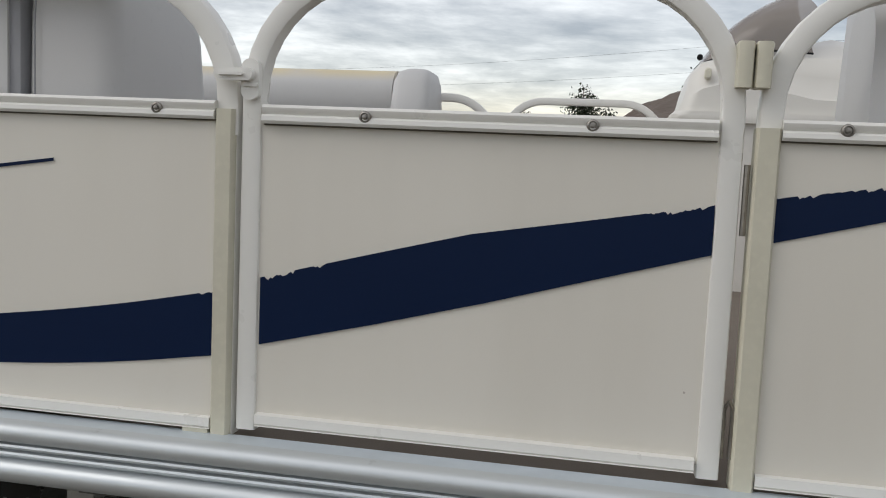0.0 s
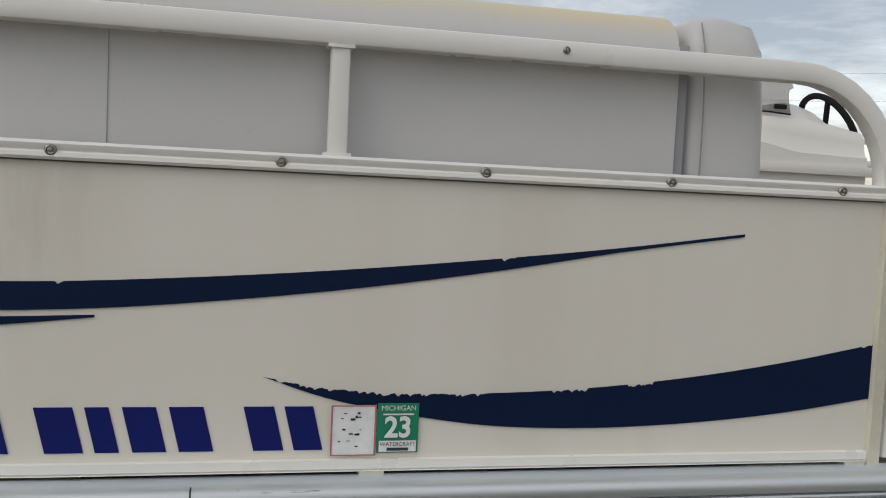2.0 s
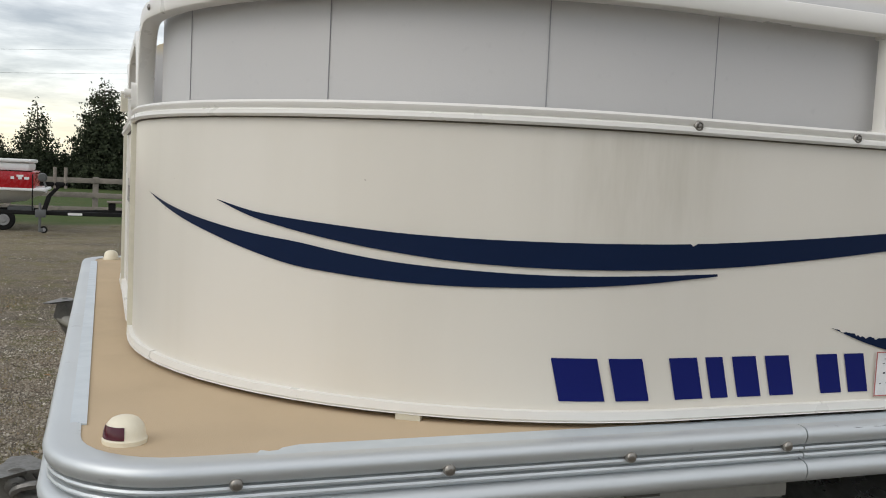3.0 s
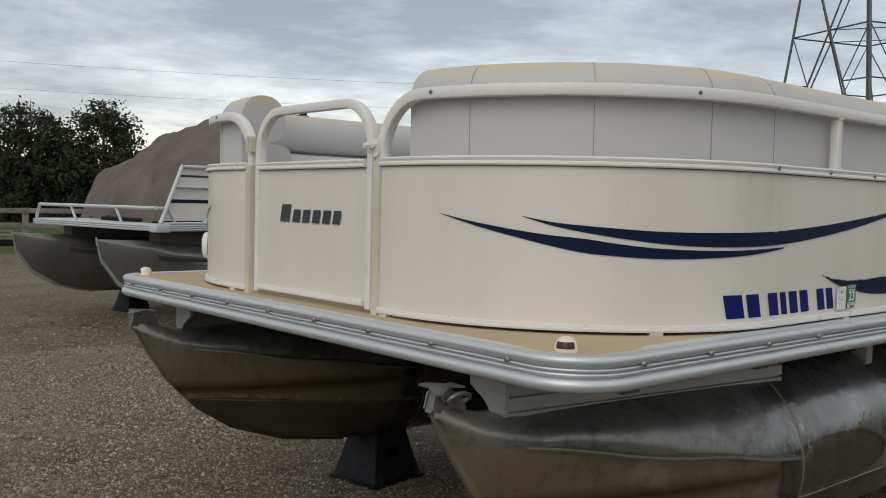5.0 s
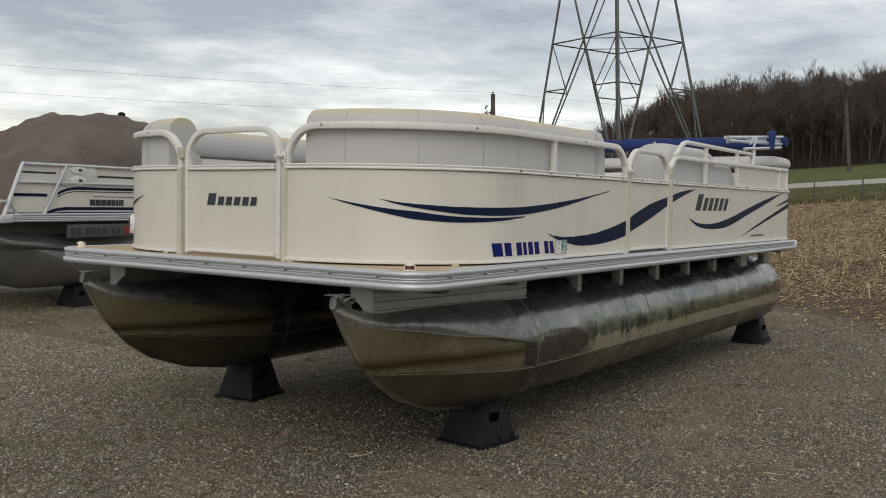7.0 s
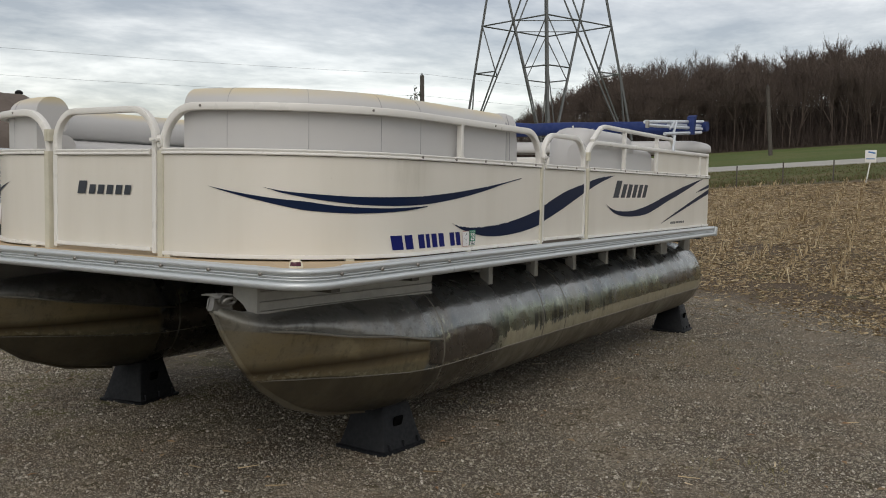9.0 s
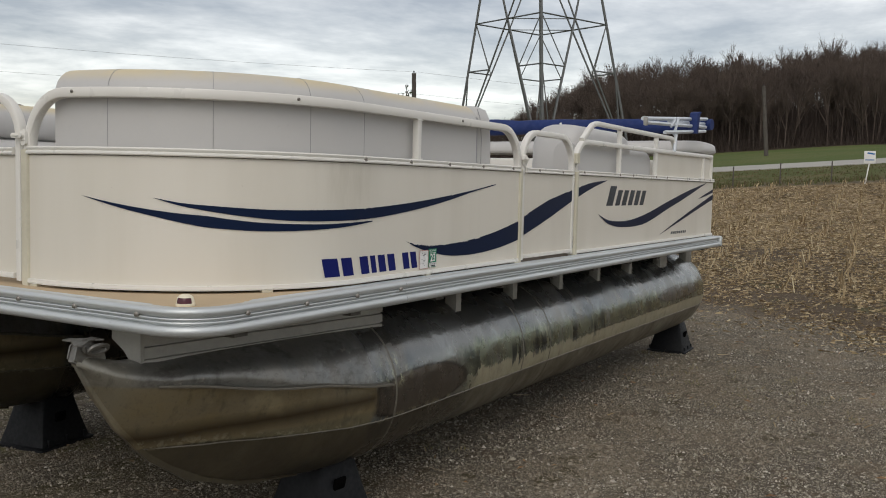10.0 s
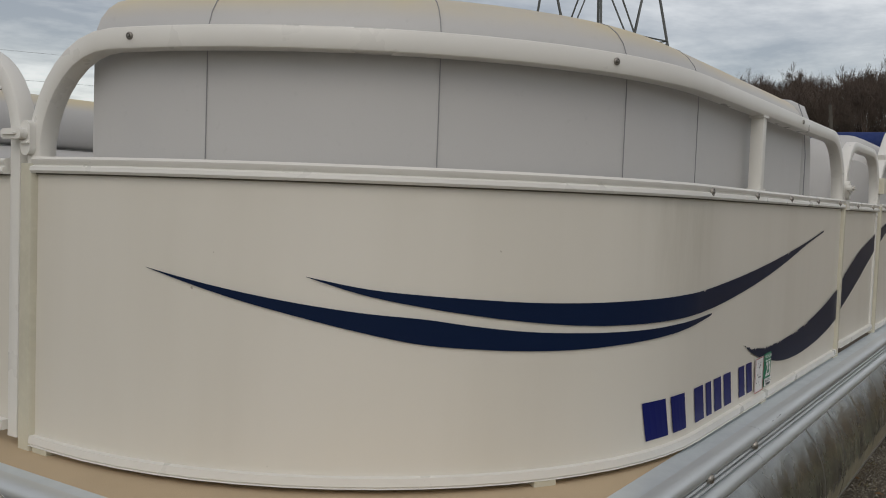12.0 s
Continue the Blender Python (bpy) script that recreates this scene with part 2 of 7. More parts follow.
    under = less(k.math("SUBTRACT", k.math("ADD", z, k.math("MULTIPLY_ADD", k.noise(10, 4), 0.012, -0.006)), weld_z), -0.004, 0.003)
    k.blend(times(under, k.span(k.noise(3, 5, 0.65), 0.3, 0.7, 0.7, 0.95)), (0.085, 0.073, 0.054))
    flecks = times(k.span(k.noise(30, 5, 0.7), 0.52, 0.58), hump(k.math("SUBTRACT", z, weld_z), 0.008, 0.022), less(x, -0.3, 0.4))
    k.blend(times(flecks, 0.7), (0.40, 0.38, 0.28))
    k.blend(k.span(k.noise(90, 4), 0.52, 0.8, 0.0, 0.35), (0.11, 0.105, 0.095))
    k.rough(k.math("ADD", k.math("ADD", k.span(k.noise(6, 5), 0.3, 0.7, 0.18, 0.34), k.math("MULTIPLY", belly, 0.10)), k.math("MULTIPLY", fore, 0.10)))
    k.l.new(k.math("SUBTRACT", k.math("SUBTRACT", 0.84, k.math("MULTIPLY", belly, 0.5)), k.math("MULTIPLY", fore, 0.18)), k.p.inputs["Metallic"])
    k.blend(k.span(k.noise(24, 5, 0.7, stretch=(1, 1, 0.4)), 0.50, 0.74, 0.0, 0.45), (0.07, 0.07, 0.062))
    k.bump(k.noise(2.6, 3), 0.4, 0.035)
    k.bump(k.noise(7, 4), 0.35, 0.014)
    k.bump(k.noise(160, 3), 0.08, 0.002)
    return k.done()


def weld_metal():
    k = Mat("weld_bead", (0.17, 0.16, 0.135), 0.5, 0.6)
    k.blend(k.span(k.noise(40, 4), 0.4, 0.7, 0.0, 0.7), (0.22, 0.20, 0.16))
    k.bump(k.noise(120, 2), 0.3, 0.003)
    return k.done()


def carpet(name, color):
    k = Mat(name, color, 0.95, spec=0.1)
    k.blend(k.span(k.noise(5, 4), 0.4, 0.75, 0.0, 0.35), tuple(c * 0.72 for c in color))
    k.blend(k.span(k.noise(500, 2), 0.4, 0.7, 0.0, 0.5), tuple(c * 0.7 for c in color))
    k.bump(k.noise(600, 2), 0.4, 0.002)
    return k.done()


def canvas():
    k = Mat("brown_canvas", (0.140, 0.115, 0.098), 0.9, spec=0.15)
    k.blend(k.span(k.noise(1.6, 5), 0.4, 0.7, 0.0, 0.55), (0.20, 0.17, 0.148))
    k.blend(k.span(k.noise(9, 4, stretch=(1, 1, 0.3)), 0.5, 0.8, 0.0, 0.4), (0.10, 0.08, 0.07))
    k.bump(k.noise(3.0, 4, distortion=1.2), 0.6, 0.08)
    k.bump(k.noise(9.0, 4, distortion=0.8, stretch=(1, 1, 0.6)), 0.5, 0.03)
    k.bump(k.noise(260, 2), 0.2, 0.002)
    return k.done()


def ground_mix():
    """Gravel yard, corn stubble, verge and meadow on one sheet, told apart by where they lie."""
    k = Mat("yard_ground", (0.375, 0.338, 0.255), 0.95, spec=0.15)
    x, y, z = k.xyz()
    # gravel: stones of two sizes, each of its own shade, half sunk in tan and brown dirt, with small mossy and weedy spots
    cell = k.n.new("ShaderNodeSeparateColor")
    k.l.new(k.cells(75, "Color"), cell.inputs[0])
    small = k.n.new("ShaderNodeSeparateColor")
    k.l.new(k.cells(165, "Color"), small.inputs[0])
    k.blend(k.span(small.outputs[0], 0.1, 0.9, 0.0, 0.95), (0.165, 0.143, 0.108))
    k.blend(k.span(small.outputs[1], 0.74, 0.82, 0.0, 0.95), (0.62, 0.58, 0.49))
    k.blend(k.math("MULTIPLY", k.span(cell.outputs[0], 0.80, 0.86), k.math("SUBTRACT", 1.0, k.span(k.cells(75), 0.32, 0.44))), (0.56, 0.52, 0.46))
    k.blend(k.math("MULTIPLY", k.span(cell.outputs[1], 0.66, 0.74), k.math("SUBTRACT", 1.0, k.span(k.cells(75), 0.34, 0.46))), (0.17, 0.15, 0.13))
    k.blend(k.span(k.cells(165), 0.40, 0.56, 0.0, 0.85), (0.06, 0.048, 0.036))
    k.blend(k.span(k.cells(75), 0.48, 0.62, 0.0, 0.7), (0.065, 0.052, 0.038))
    # dirt lying over the stones in broken patches
    dirt = k.math("MULTIPLY", k.span(k.noise(1.3, 7, 0.72), 0.44, 0.60), k.span(k.noise(30, 5, 0.75), 0.36, 0.56, 0.1, 0.9))
    k.blend(k.math("MULTIPLY", dirt, 0.45), (0.225, 0.182, 0.125))
    k.blend(k.math("MULTIPLY", k.span(k.noise(3.2, 6, 0.7, offset=(2, 8, 0)), 0.52, 0.62), k.span(k.noise(45, 4, 0.7), 0.40, 0.56, 0.0, 0.8)), (0.115, 0.085, 0.055))
    k.blend(k.math("MULTIPLY", k.span(k.noise(0.8, 5, 0.65, offset=(4, 0, 0)), 0.50, 0.66), k.span(k.noise(26, 5, 0.75, offset=(1, 2, 0)), 0.42, 0.60, 0.0, 0.45)), (0.40, 0.345, 0.265))
    mossy = k.math("MULTIPLY", k.math("SUBTRACT", 1.0, k.span(x, -1.0, 1.5)), k.span(y, 0.8, 2.6))
    k.blend(k.math("MULTIPLY", k.math("MULTIPLY", mossy, k.span(k.noise(1.9, 6, 0.72, offset=(3, 1, 0)), 0.50, 0.60)), k.span(k.noise(22, 5, 0.7), 0.38, 0.56, 0.05, 0.8)), (0.14, 0.132, 0.045))
    k.blend(k.math("MULTIPLY", k.span(k.noise(5.5, 5, 0.7, offset=(9, 2, 0)), 0.565, 0.625), k.span(k.noise(40, 4, 0.7), 0.38, 0.55, 0.15, 0.9)), (0.065, 0.056, 0.026))
    k.blend(k.math("MULTIPLY", k.span(k.noise(150, 2, 0.5), 0.55, 0.62), 0.45), (0.05, 0.04, 0.03))
    k.blend(k.math("MULTIPLY", k.span(y, 7.0, 15.0), k.span(k.noise(0.8, 6, 0.7, stretch=(0.5, 1.6, 1)), 0.36, 0.60, 0.05, 0.55)), (0.24, 0.21, 0.13))
    # the field of stubble beyond the yard's edge
    edge = k.math("MULTIPLY", k.math("SUBTRACT", k.math("SUBTRACT", k.math("MULTIPLY", x, 1.05), y), 6.76), 0.69)
    wavy = k.math("ADD", edge, k.math("MULTIPLY_ADD", k.noise(1.3, 6, 0.7), 2.2, -1.1))
    soil = k.span(wavy, -0.5, 0.6)
    k.blend(k.math("MULTIPLY", soil, 0.96), (0.105, 0.078, 0.053))
    k.blend(k.math("MULTIPLY", soil, k.span(k.noise(7, 5, 0.7), 0.42, 0.62, 0.0, 0.7)), (0.065, 0.05, 0.036))
    straw = k.math("MULTIPLY", soil, k.span(k.noise(16, 6, 0.75, stretch=(1, 2.0, 1)), 0.55, 0.63, 0.0, 0.8))
    k.blend(straw, (0.40, 0.315, 0.19))
    k.blend(k.math("MULTIPLY", soil, k.span(k.noise(0.35, 4), 0.40, 0.58, 0.0, 0.6)), (0.085, 0.065, 0.045))
    k.blend(k.math("MULTIPLY", soil, k.span(k.noise(1.1, 5, 0.7, offset=(5, 5, 0)), 0.56, 0.66, 0.0, 0.55)), (0.095, 0.10, 0.04))
    away = k.math("ADD", k.math("MULTIPLY", x, 0.985), k.math("MULTIPLY", y, 0.174))
    far_straw = k.math("MULTIPLY", soil, k.math("MULTIPLY", k.span(away, 12.0, 26.0, 0.0, 0.65), k.span(k.noise(0.5, 6, 0.75, stretch=(0.6, 1.6, 1)), 0.36, 0.58, 0.15, 1.0)))
    k.blend(far_straw, (0.36, 0.275, 0.165))
    # verge, meadow and the floor of the wood
    verge = k.span(k.math("ADD", away, k.math("MULTIPLY_ADD", k.noise(0.3, 3), 3.0, -1.5)), 40.0, 42.0)
    k.blend(verge, (0.10, 0.085, 0.05))
    k.blend(k.math("MULTIPLY", k.span(k.math("ADD", away, k.math("MULTIPLY_ADD", k.noise(0.6, 4), 4.0, -2.0)), 45.0, 48.0), 0.9), (0.085, 0.10, 0.034))
    k.blend(k.math("MULTIPLY", verge, k.span(k.noise(0.5, 5), 0.42, 0.65, 0.0, 0.8)), (0.14, 0.115, 0.06))
    meadow = k.span(away, 61.0, 62.0)
    k.blend(meadow, (0.085, 0.115, 0.034))
    k.blend(k.math("MULTIPLY", meadow, k.span(k.noise(0.12, 6), 0.4, 0.65, 0.0, 0.6)), (0.13, 0.13, 0.05))
    wood = k.span(k.math("ADD", away, k.math("MULTIPLY", k.noise(0.1, 3), 8.0)), 118.0, 120.0)
    k.blend(wood, (0.06, 0.045, 0.032))
    # grass behind the yard
    back = k.span(k.math("ADD", y, k.math("MULTIPLY_ADD", k.noise(0.5, 4), 3.0, -1.5)), 19.6, 21.2)
    lawn = k.math("MULTIPLY", back, k.math("SUBTRACT", 1.0, soil))
    k.blend(lawn, (0.06, 0.09, 0.027))
    k.blend(k.math("MULTIPLY", lawn, k.span(k.noise(1.5, 5), 0.4, 0.7, 0.0, 0.5)), (0.10, 0.10, 0.042))
    k.bump(k.cells(75), 0.6, 0.009)
    k.bump(k.cells(165), 0.5, 0.004)
    k.bump(k.noise(9, 5), 0.4, 0.03)
    return k.done()


def leaves(name, color, dark):
    k = Mat(name, color, 0.75, spec=0.2)
    rnd = k.n.new("ShaderNodeNewGeometry").outputs["Random Per Island"]
    k.blend(k.span(rnd, 0.0, 1.0, 0.0, 0.9), dark)
    k.blend(k.span(k.noise(1.2, 3), 0.4, 0.7, 0.0, 0.5), tuple(c * 1.7 for c in color))
    return k.done()


def pebble_mat():
    k = Mat("gravel_stone", (0.34, 0.31, 0.24), 0.85, spec=0.25)
    rnd = k.n.new("ShaderNodeNewGeometry").outputs["Random Per Island"]
    k.blend(k.span(rnd, 0.0, 0.55, 1.0, 0.0), (0.16, 0.135, 0.10))
    k.blend(k.span(rnd, 0.78, 1.0), (0.62, 0.58, 0.50))
    k.blend(k.span(k.noise(1.3, 7, 0.72), 0.44, 0.60, 0.0, 0.5), (0.25, 0.195, 0.14))
    k.blend(k.span(k.noise(60, 4), 0.4, 0.7, 0.0, 0.5), (0.20, 0.17, 0.135))
    return k.done()


def straw_mat():
    k = Mat("corn_straw", (0.52, 0.41, 0.245), 0.85, spec=0.2)
    rnd = k.n.new("ShaderNodeNewGeometry").outputs["Random Per Island"]
    k.blend(k.span(rnd, 0.0, 0.7), (0.20, 0.14, 0.075))
    k.blend(k.span(rnd, 0.72, 1.0), (0.64, 0.54, 0.36))
    return k.done()


def grass_mat():
    k = Mat("weed_blades", (0.16, 0.15, 0.06), 0.85, spec=0.2)
    rnd = k.n.new("ShaderNodeNewGeometry").outputs["Random Per Island"]
    k.blend(k.span(rnd, 0.0, 1.0), (0.30, 0.24, 0.13))
    return k.done()


def wood_mat(name, color):
    k = Mat(name, color, 0.9, spec=0.2)
    if name == "bare_twigs":
        rnd = k.n.new("ShaderNodeNewGeometry").outputs["Random Per Island"]
        k.blend(k.span(rnd, 0.75, 1.0, 0.0, 0.6), (0.15, 0.125, 0.105))
        k.blend(k.span(rnd, 0.0, 0.35, 0.8, 0.0), (0.06, 0.045, 0.036))
    k.blend(k.span(k.noise(3, 5, stretch=(1, 1, 1)), 0.4, 0.7, 0.0, 0.6), tuple(c * 0.6 for c in color))
    k.blend(k.span(k.noise(30, 5, stretch=(0.3, 0.3, 1)), 0.45, 0.7, 0.0, 0.5), tuple(min(1, c * 1.4) for c in color))
    k.bump(k.noise(40, 4), 0.4, 0.01)
    return k.done()


PANEL = panel_paint()
TRIM = plain("white_rail_paint", (0.76, 0.745, 0.70), 0.34, vary=0.04, scale=3)
YELLOWED = plain("yellowed_plastic", (0.61, 0.58, 0.465), 0.45, vary=0.25, scale=7)
def film_mat(name, color):
    k = Mat(name, color, 0.34, spec=0.12)
    k.blend(k.span(k.noise(3, 3), 0.2, 0.9, 0.0, 0.3), tuple(c * 1.5 for c in color))
    k.blend(k.span(k.noise(240, 2), 0.74, 0.80, 0.0, 0.2), tuple(c * 4 for c in color))
    return k.done()


NAVY = film_mat("navy_vinyl_film", (0.0050, 0.0130, 0.042))
INK = film_mat("blue_lettering_film", (0.010, 0.015, 0.12))
GREYINK = plain("slate_lettering_film", (0.04, 0.048, 0.06), 0.4, vary=0.15, scale=20, spec=0.3)
VINYL = vinyl("sun_yellowed_grey_vinyl", True)
PALE = vinyl("pale_grey_vinyl", False)
# colour of the shadow line painted below the top trim
TRIM_SHADE = plain("trim_shadow_dark", (0.13, 0.115, 0.095), 0.7, vary=0.4, scale=12)
SEAM = plain("seam_thread", (0.30, 0.30, 0.31), 0.7)
TUBE = tube_metal()
WELD = weld_metal()
OLDTUBE = plain("dull_old_aluminium", (0.23, 0.225, 0.21), 0.36, 0.65, vary=0.6, scale=3.5, bump=0.1)
RAIL = plain("anodised_aluminium", (0.58, 0.605, 0.625), 0.45, 0.25, vary=0.05, scale=3)
def rail_metal():
    k = Mat("bumper_aluminium", (0.60, 0.63, 0.64), 0.40, 0.6)
    k.blend(k.span(k.noise(2.0, 3, stretch=(0.3, 0.3, 8)), 0.45, 0.75, 0.0, 0.25), (0.42, 0.44, 0.46))
    k.blend(k.span(k.noise(55, 4, stretch=(0.5, 0.5, 1)), 0.66, 0.78, 0.0, 0.3), (0.25, 0.25, 0.25))
    scrape = k.math("MULTIPLY", k.span(k.noise(22, 4, 0.7, stretch=(0.16, 0.16, 3)), 0.66, 0.70), k.span(k.noise(1.6, 2, offset=(0.6, 0, 0)), 0.52, 0.60))
    k.blend(k.math("MULTIPLY", scrape, 0.85), (0.05, 0.05, 0.045))
    k.rough(k.span(k.noise(9, 4, stretch=(0.3, 0.3, 4)), 0.3, 0.7, 0.36, 0.55))
    return k.done()


BUMPER = rail_metal()
STRIP = plain("brushed_edge_strip", (0.60, 0.655, 0.69), 0.42, 0.35, vary=0.15, scale=6)
ALLOY = plain("dull_aluminium", (0.37, 0.365, 0.34), 0.5, 0.35, vary=0.3, scale=8)
EYEMETAL = plain("tarnished_galvanised_steel", (0.20, 0.195, 0.18), 0.45, 0.6, vary=0.4, scale=30)
STEEL = plain("screw_steel", (0.33, 0.31, 0.28), 0.38, 0.9, vary=0.4, scale=60)
BOWTUBE = plain("pale_bow_tube", (0.62, 0.66, 0.70), 0.38, 0.35, vary=0.12, scale=8)
BEIGE = carpet("beige_deck_vinyl", (0.56, 0.44, 0.295))
BROWNC = carpet("brown_carpet", (0.20, 0.17, 0.14))
BLACK = plain("black_plastic", (0.0075, 0.0085, 0.0105), 0.62, vary=0.3, scale=12, bump=0.1, spec=0.25)
RUBBER = plain("black_rubber", (0.012, 0.012, 0.012), 0.85, vary=0.3, scale=20, spec=0.2)
# near-black colour for the shade inside a hand hole, which isn't cut open
HOLE = plain("cavity_shade_black", (0.004, 0.004, 0.004), 0.9, vary=0.0, spec=0.0)
# dark tone paints in the shade under both decks; also the registration board
DARK = plain("underside_shade_and_board", (0.10, 0.095, 0.085), 0.85, vary=0.3)
LENS_RED = plain("dark_red_lens", (0.07, 0.008, 0.018), 0.15, vary=0.1)
CREAM = plain("cream_plastic", (0.78, 0.72, 0.56), 0.35, vary=0.15, scale=14)
def gelcoat():
    k = Mat("cream_fibreglass", (0.70, 0.675, 0.62), 0.3)
    k.blend(k.span(k.noise(2.0, 5), 0.2, 0.9, 0.0, 0.14), (0.56, 0.53, 0.46))
    return k.done()


def acrylic():
    k = Mat("smoked_acrylic", (0.235, 0.20, 0.17), 0.16)
    k.blend(k.span(k.noise(3.0, 3), 0.2, 0.9, 0.0, 0.2), (0.20, 0.17, 0.14))
    k.p.inputs["Alpha"].default_value = 0.80
    return k.done()


FIBRE = gelcoat()
SMOKE = acrylic()
BLUEC = plain("royal_blue_canvas", (0.010, 0.028, 0.13), 0.8, vary=0.35, scale=5, bump=0.2)
CANVAS = canvas()
GALV = plain("galvanised_steel", (0.125, 0.13, 0.128), 0.6, 0.3, vary=0.3, scale=1.0)
RIM = plain("silver_wheel_rim", (0.30, 0.30, 0.30), 0.45, 0.3, vary=0.3, scale=20)
WHITE = plain("white_paint", (0.80, 0.80, 0.78), 0.4, vary=0.1)
RED = plain("red_gelcoat", (0.42, 0.012, 0.018), 0.25, vary=0.15, scale=3)
STICKRED = plain("faded_red_print", (0.45, 0.16, 0.14), 0.5)
STICKER = plain("worn_white_sticker", (0.80, 0.80, 0.79), 0.5, vary=0.25, scale=40)
GREEN = plain("green_sticker", (0.01, 0.22, 0.12), 0.4, vary=0.15, scale=30)
GROUND = ground_mix()
VERGE = leaves("verge_grass", (0.085, 0.095, 0.036), (0.12, 0.085, 0.05))
DRYLEAF = leaves("dry_leaf", (0.22, 0.115, 0.05), (0.30, 0.24, 0.15))
PEBBLE, STRAW, BLADE = pebble_mat(), straw_mat(), grass_mat()
BARK = wood_mat("grey_brown_bark", (0.10, 0.085, 0.07))
TWIG = wood_mat("bare_twigs", (0.112, 0.087, 0.073))
BRUSH = wood_mat("undergrowth_twigs", (0.060, 0.046, 0.039))
FENCEWOOD = wood_mat("weathered_fence_wood", (0.24, 0.215, 0.185))
POLEWOOD = wood_mat("pole_wood", (0.10, 0.09, 0.08))
LEAF = leaves("evergreen_leaf", (0.045, 0.056, 0.030), (0.016, 0.023, 0.013))
LEAF2 = leaves("hedge_leaf", (0.035, 0.042, 0.018), (0.014, 0.018, 0.010))
ROAD = plain("pale_road", (0.37, 0.36, 0.33), 0.9, vary=0.2, scale=0.6)
SIGNBLUE = plain("blue_print", (0.03, 0.16, 0.42), 0.5)

# ---- building helpers ----


def where_is(ob):
    m = ob.matrix_basis
    return where_is(ob.parent) @ ob.matrix_parent_inverse @ m if ob.parent else m.copy()


def empty(name, at=(0, 0, 0), label="", category="", group="", kind="", m=None):
    ob = new(name)
    ob.empty_display_size = 0.1
    ob.matrix_basis = m if m is not None else Matrix.Translation(at)
    return tagged(ob, label, category, group, kind)


def mesh_from(name, bm, mat, smooth=40):
    me = bpy.data.meshes.new(name)
    bmesh.ops.recalc_face_normals(bm, faces=bm.faces)
    bm.to_mesh(me)
    bm.free()
    me.materials.append(mat)
    if smooth:
        me.shade_smooth()
        me.set_sharp_from_angle(angle=radians(smooth))
    return me


def part(name, bm, mat, parent, label="", smooth=40):
    """One mesh under a thing or part; bm is in the thing's own coordinates when the thing stands at the origin, else in the world's."""
    ob = new(name, bm if isinstance(bm, bpy.types.Mesh) else mesh_from(name, bm, mat, smooth))
    if parent:
        ob.parent = parent
        ob.matrix_parent_inverse = where_is(parent).inverted()
    return tagged(ob, label)


def box(bm, x0, x1, y0, y1, z0, z1, bevel=0.0, m=None):
    r = bmesh.ops.create_cube(bm, size=1.0)["verts"]
    for v in r:
        v.co = Vector(((x0 + x1) / 2 + v.co.x * (x1 - x0), (y0 + y1) / 2 + v.co.y * (y1 - y0), (z0 + z1) / 2 + v.co.z * (z1 - z0)))
    if bevel:
        es = list({e for v in r for e in v.link_edges})
        r = bmesh.ops.bevel(bm, geom=es, offset=bevel, segments=2, affect="EDGES", profile=0.5)["verts"]
    if m is not None:
        for v in r:
            v.co = m @ v.co
    return bm


def cube(x0, x1, y0, y1, z0, z1, bevel=0.0, m=None):
    return box(bmesh.new(), x0, x1, y0, y1, z0, z1, bevel, m)


def rings(bm, loops, closed=True, caps=True):
    """Skins a row of point loops."""
    vs = [[bm.verts.new(p) for p in loop] for loop in loops]
    n = len(vs[0])
    for a, b in zip(vs, vs[1:]):
        for i in range(n if closed else n - 1):
            j = (i + 1) % n
            bm.faces.new((a[i], a[j], b[j], b[i]))
    if caps and closed:
        bm.faces.new(vs[0][::-1])
        bm.faces.new(vs[-1])
    return bm


def pipe(bm, pts, r, n=8, caps=True):
    """A round tube along points; r may be a row of radii."""
    pts = [Vector(p) for p in pts]
    rs = r if isinstance(r, (list, tuple)) else [r] * len(pts)
    loops, side = [], None
    for i, p in enumerate(pts):
        t = (pts[min(i + 1, len(pts) - 1)] - pts[max(i - 1, 0)]).normalized()
        if side is None:
            side = t.orthogonal().normalized()
        side = (side - t * side.dot(t)).normalized()
        b = t.cross(side)
        loops.append([p + rs[i] * (math.cos(2 * math.pi * k / n) * side + math.sin(2 * math.pi * k / n) * b) for k in range(n)])
    return rings(bm, loops, True, caps)


def lathe(bm, profile, n=16, m=None):
    """Turns (radius, height) rows about z."""
    m = m or Matrix.Identity(4)
    loops = [[m @ Vector((r * math.cos(2 * math.pi * k / n), r * math.sin(2 * math.pi * k / n), h)) for k in range(n)] for r, h in profile]
    return rings(bm, loops)


def round_rect(w, h, r, steps=2):
    """Corner-rounded rectangle, w along the first axis."""
    pts = []
    for cx, cy, a0 in ((w / 2 - r, h / 2 - r, 0), (-w / 2 + r, h / 2 - r, 90), (-w / 2 + r, -h / 2 + r, 180), (w / 2 - r, -h / 2 + r, 270)):
        for i in range(steps + 1):
            a = radians(a0 + 90 * i / steps)
            pts.append((cx + r * math.cos(a), cy + r * math.sin(a)))
    return pts


def slab(outline, z0, z1):
    bm = bmesh.new()
    return rings(bm, [[Vector((x, y, z0)) for x, y in outline], [Vector((x, y, z1)) for x, y in outline]])


def arc(cx, cy, r, a0, a1, n):
    return [(cx + r * math.cos(radians(a0 + (a1 - a0) * i / n)), cy + r * math.sin(radians(a0 + (a1 - a0) * i / n))) for i in range(n + 1)]


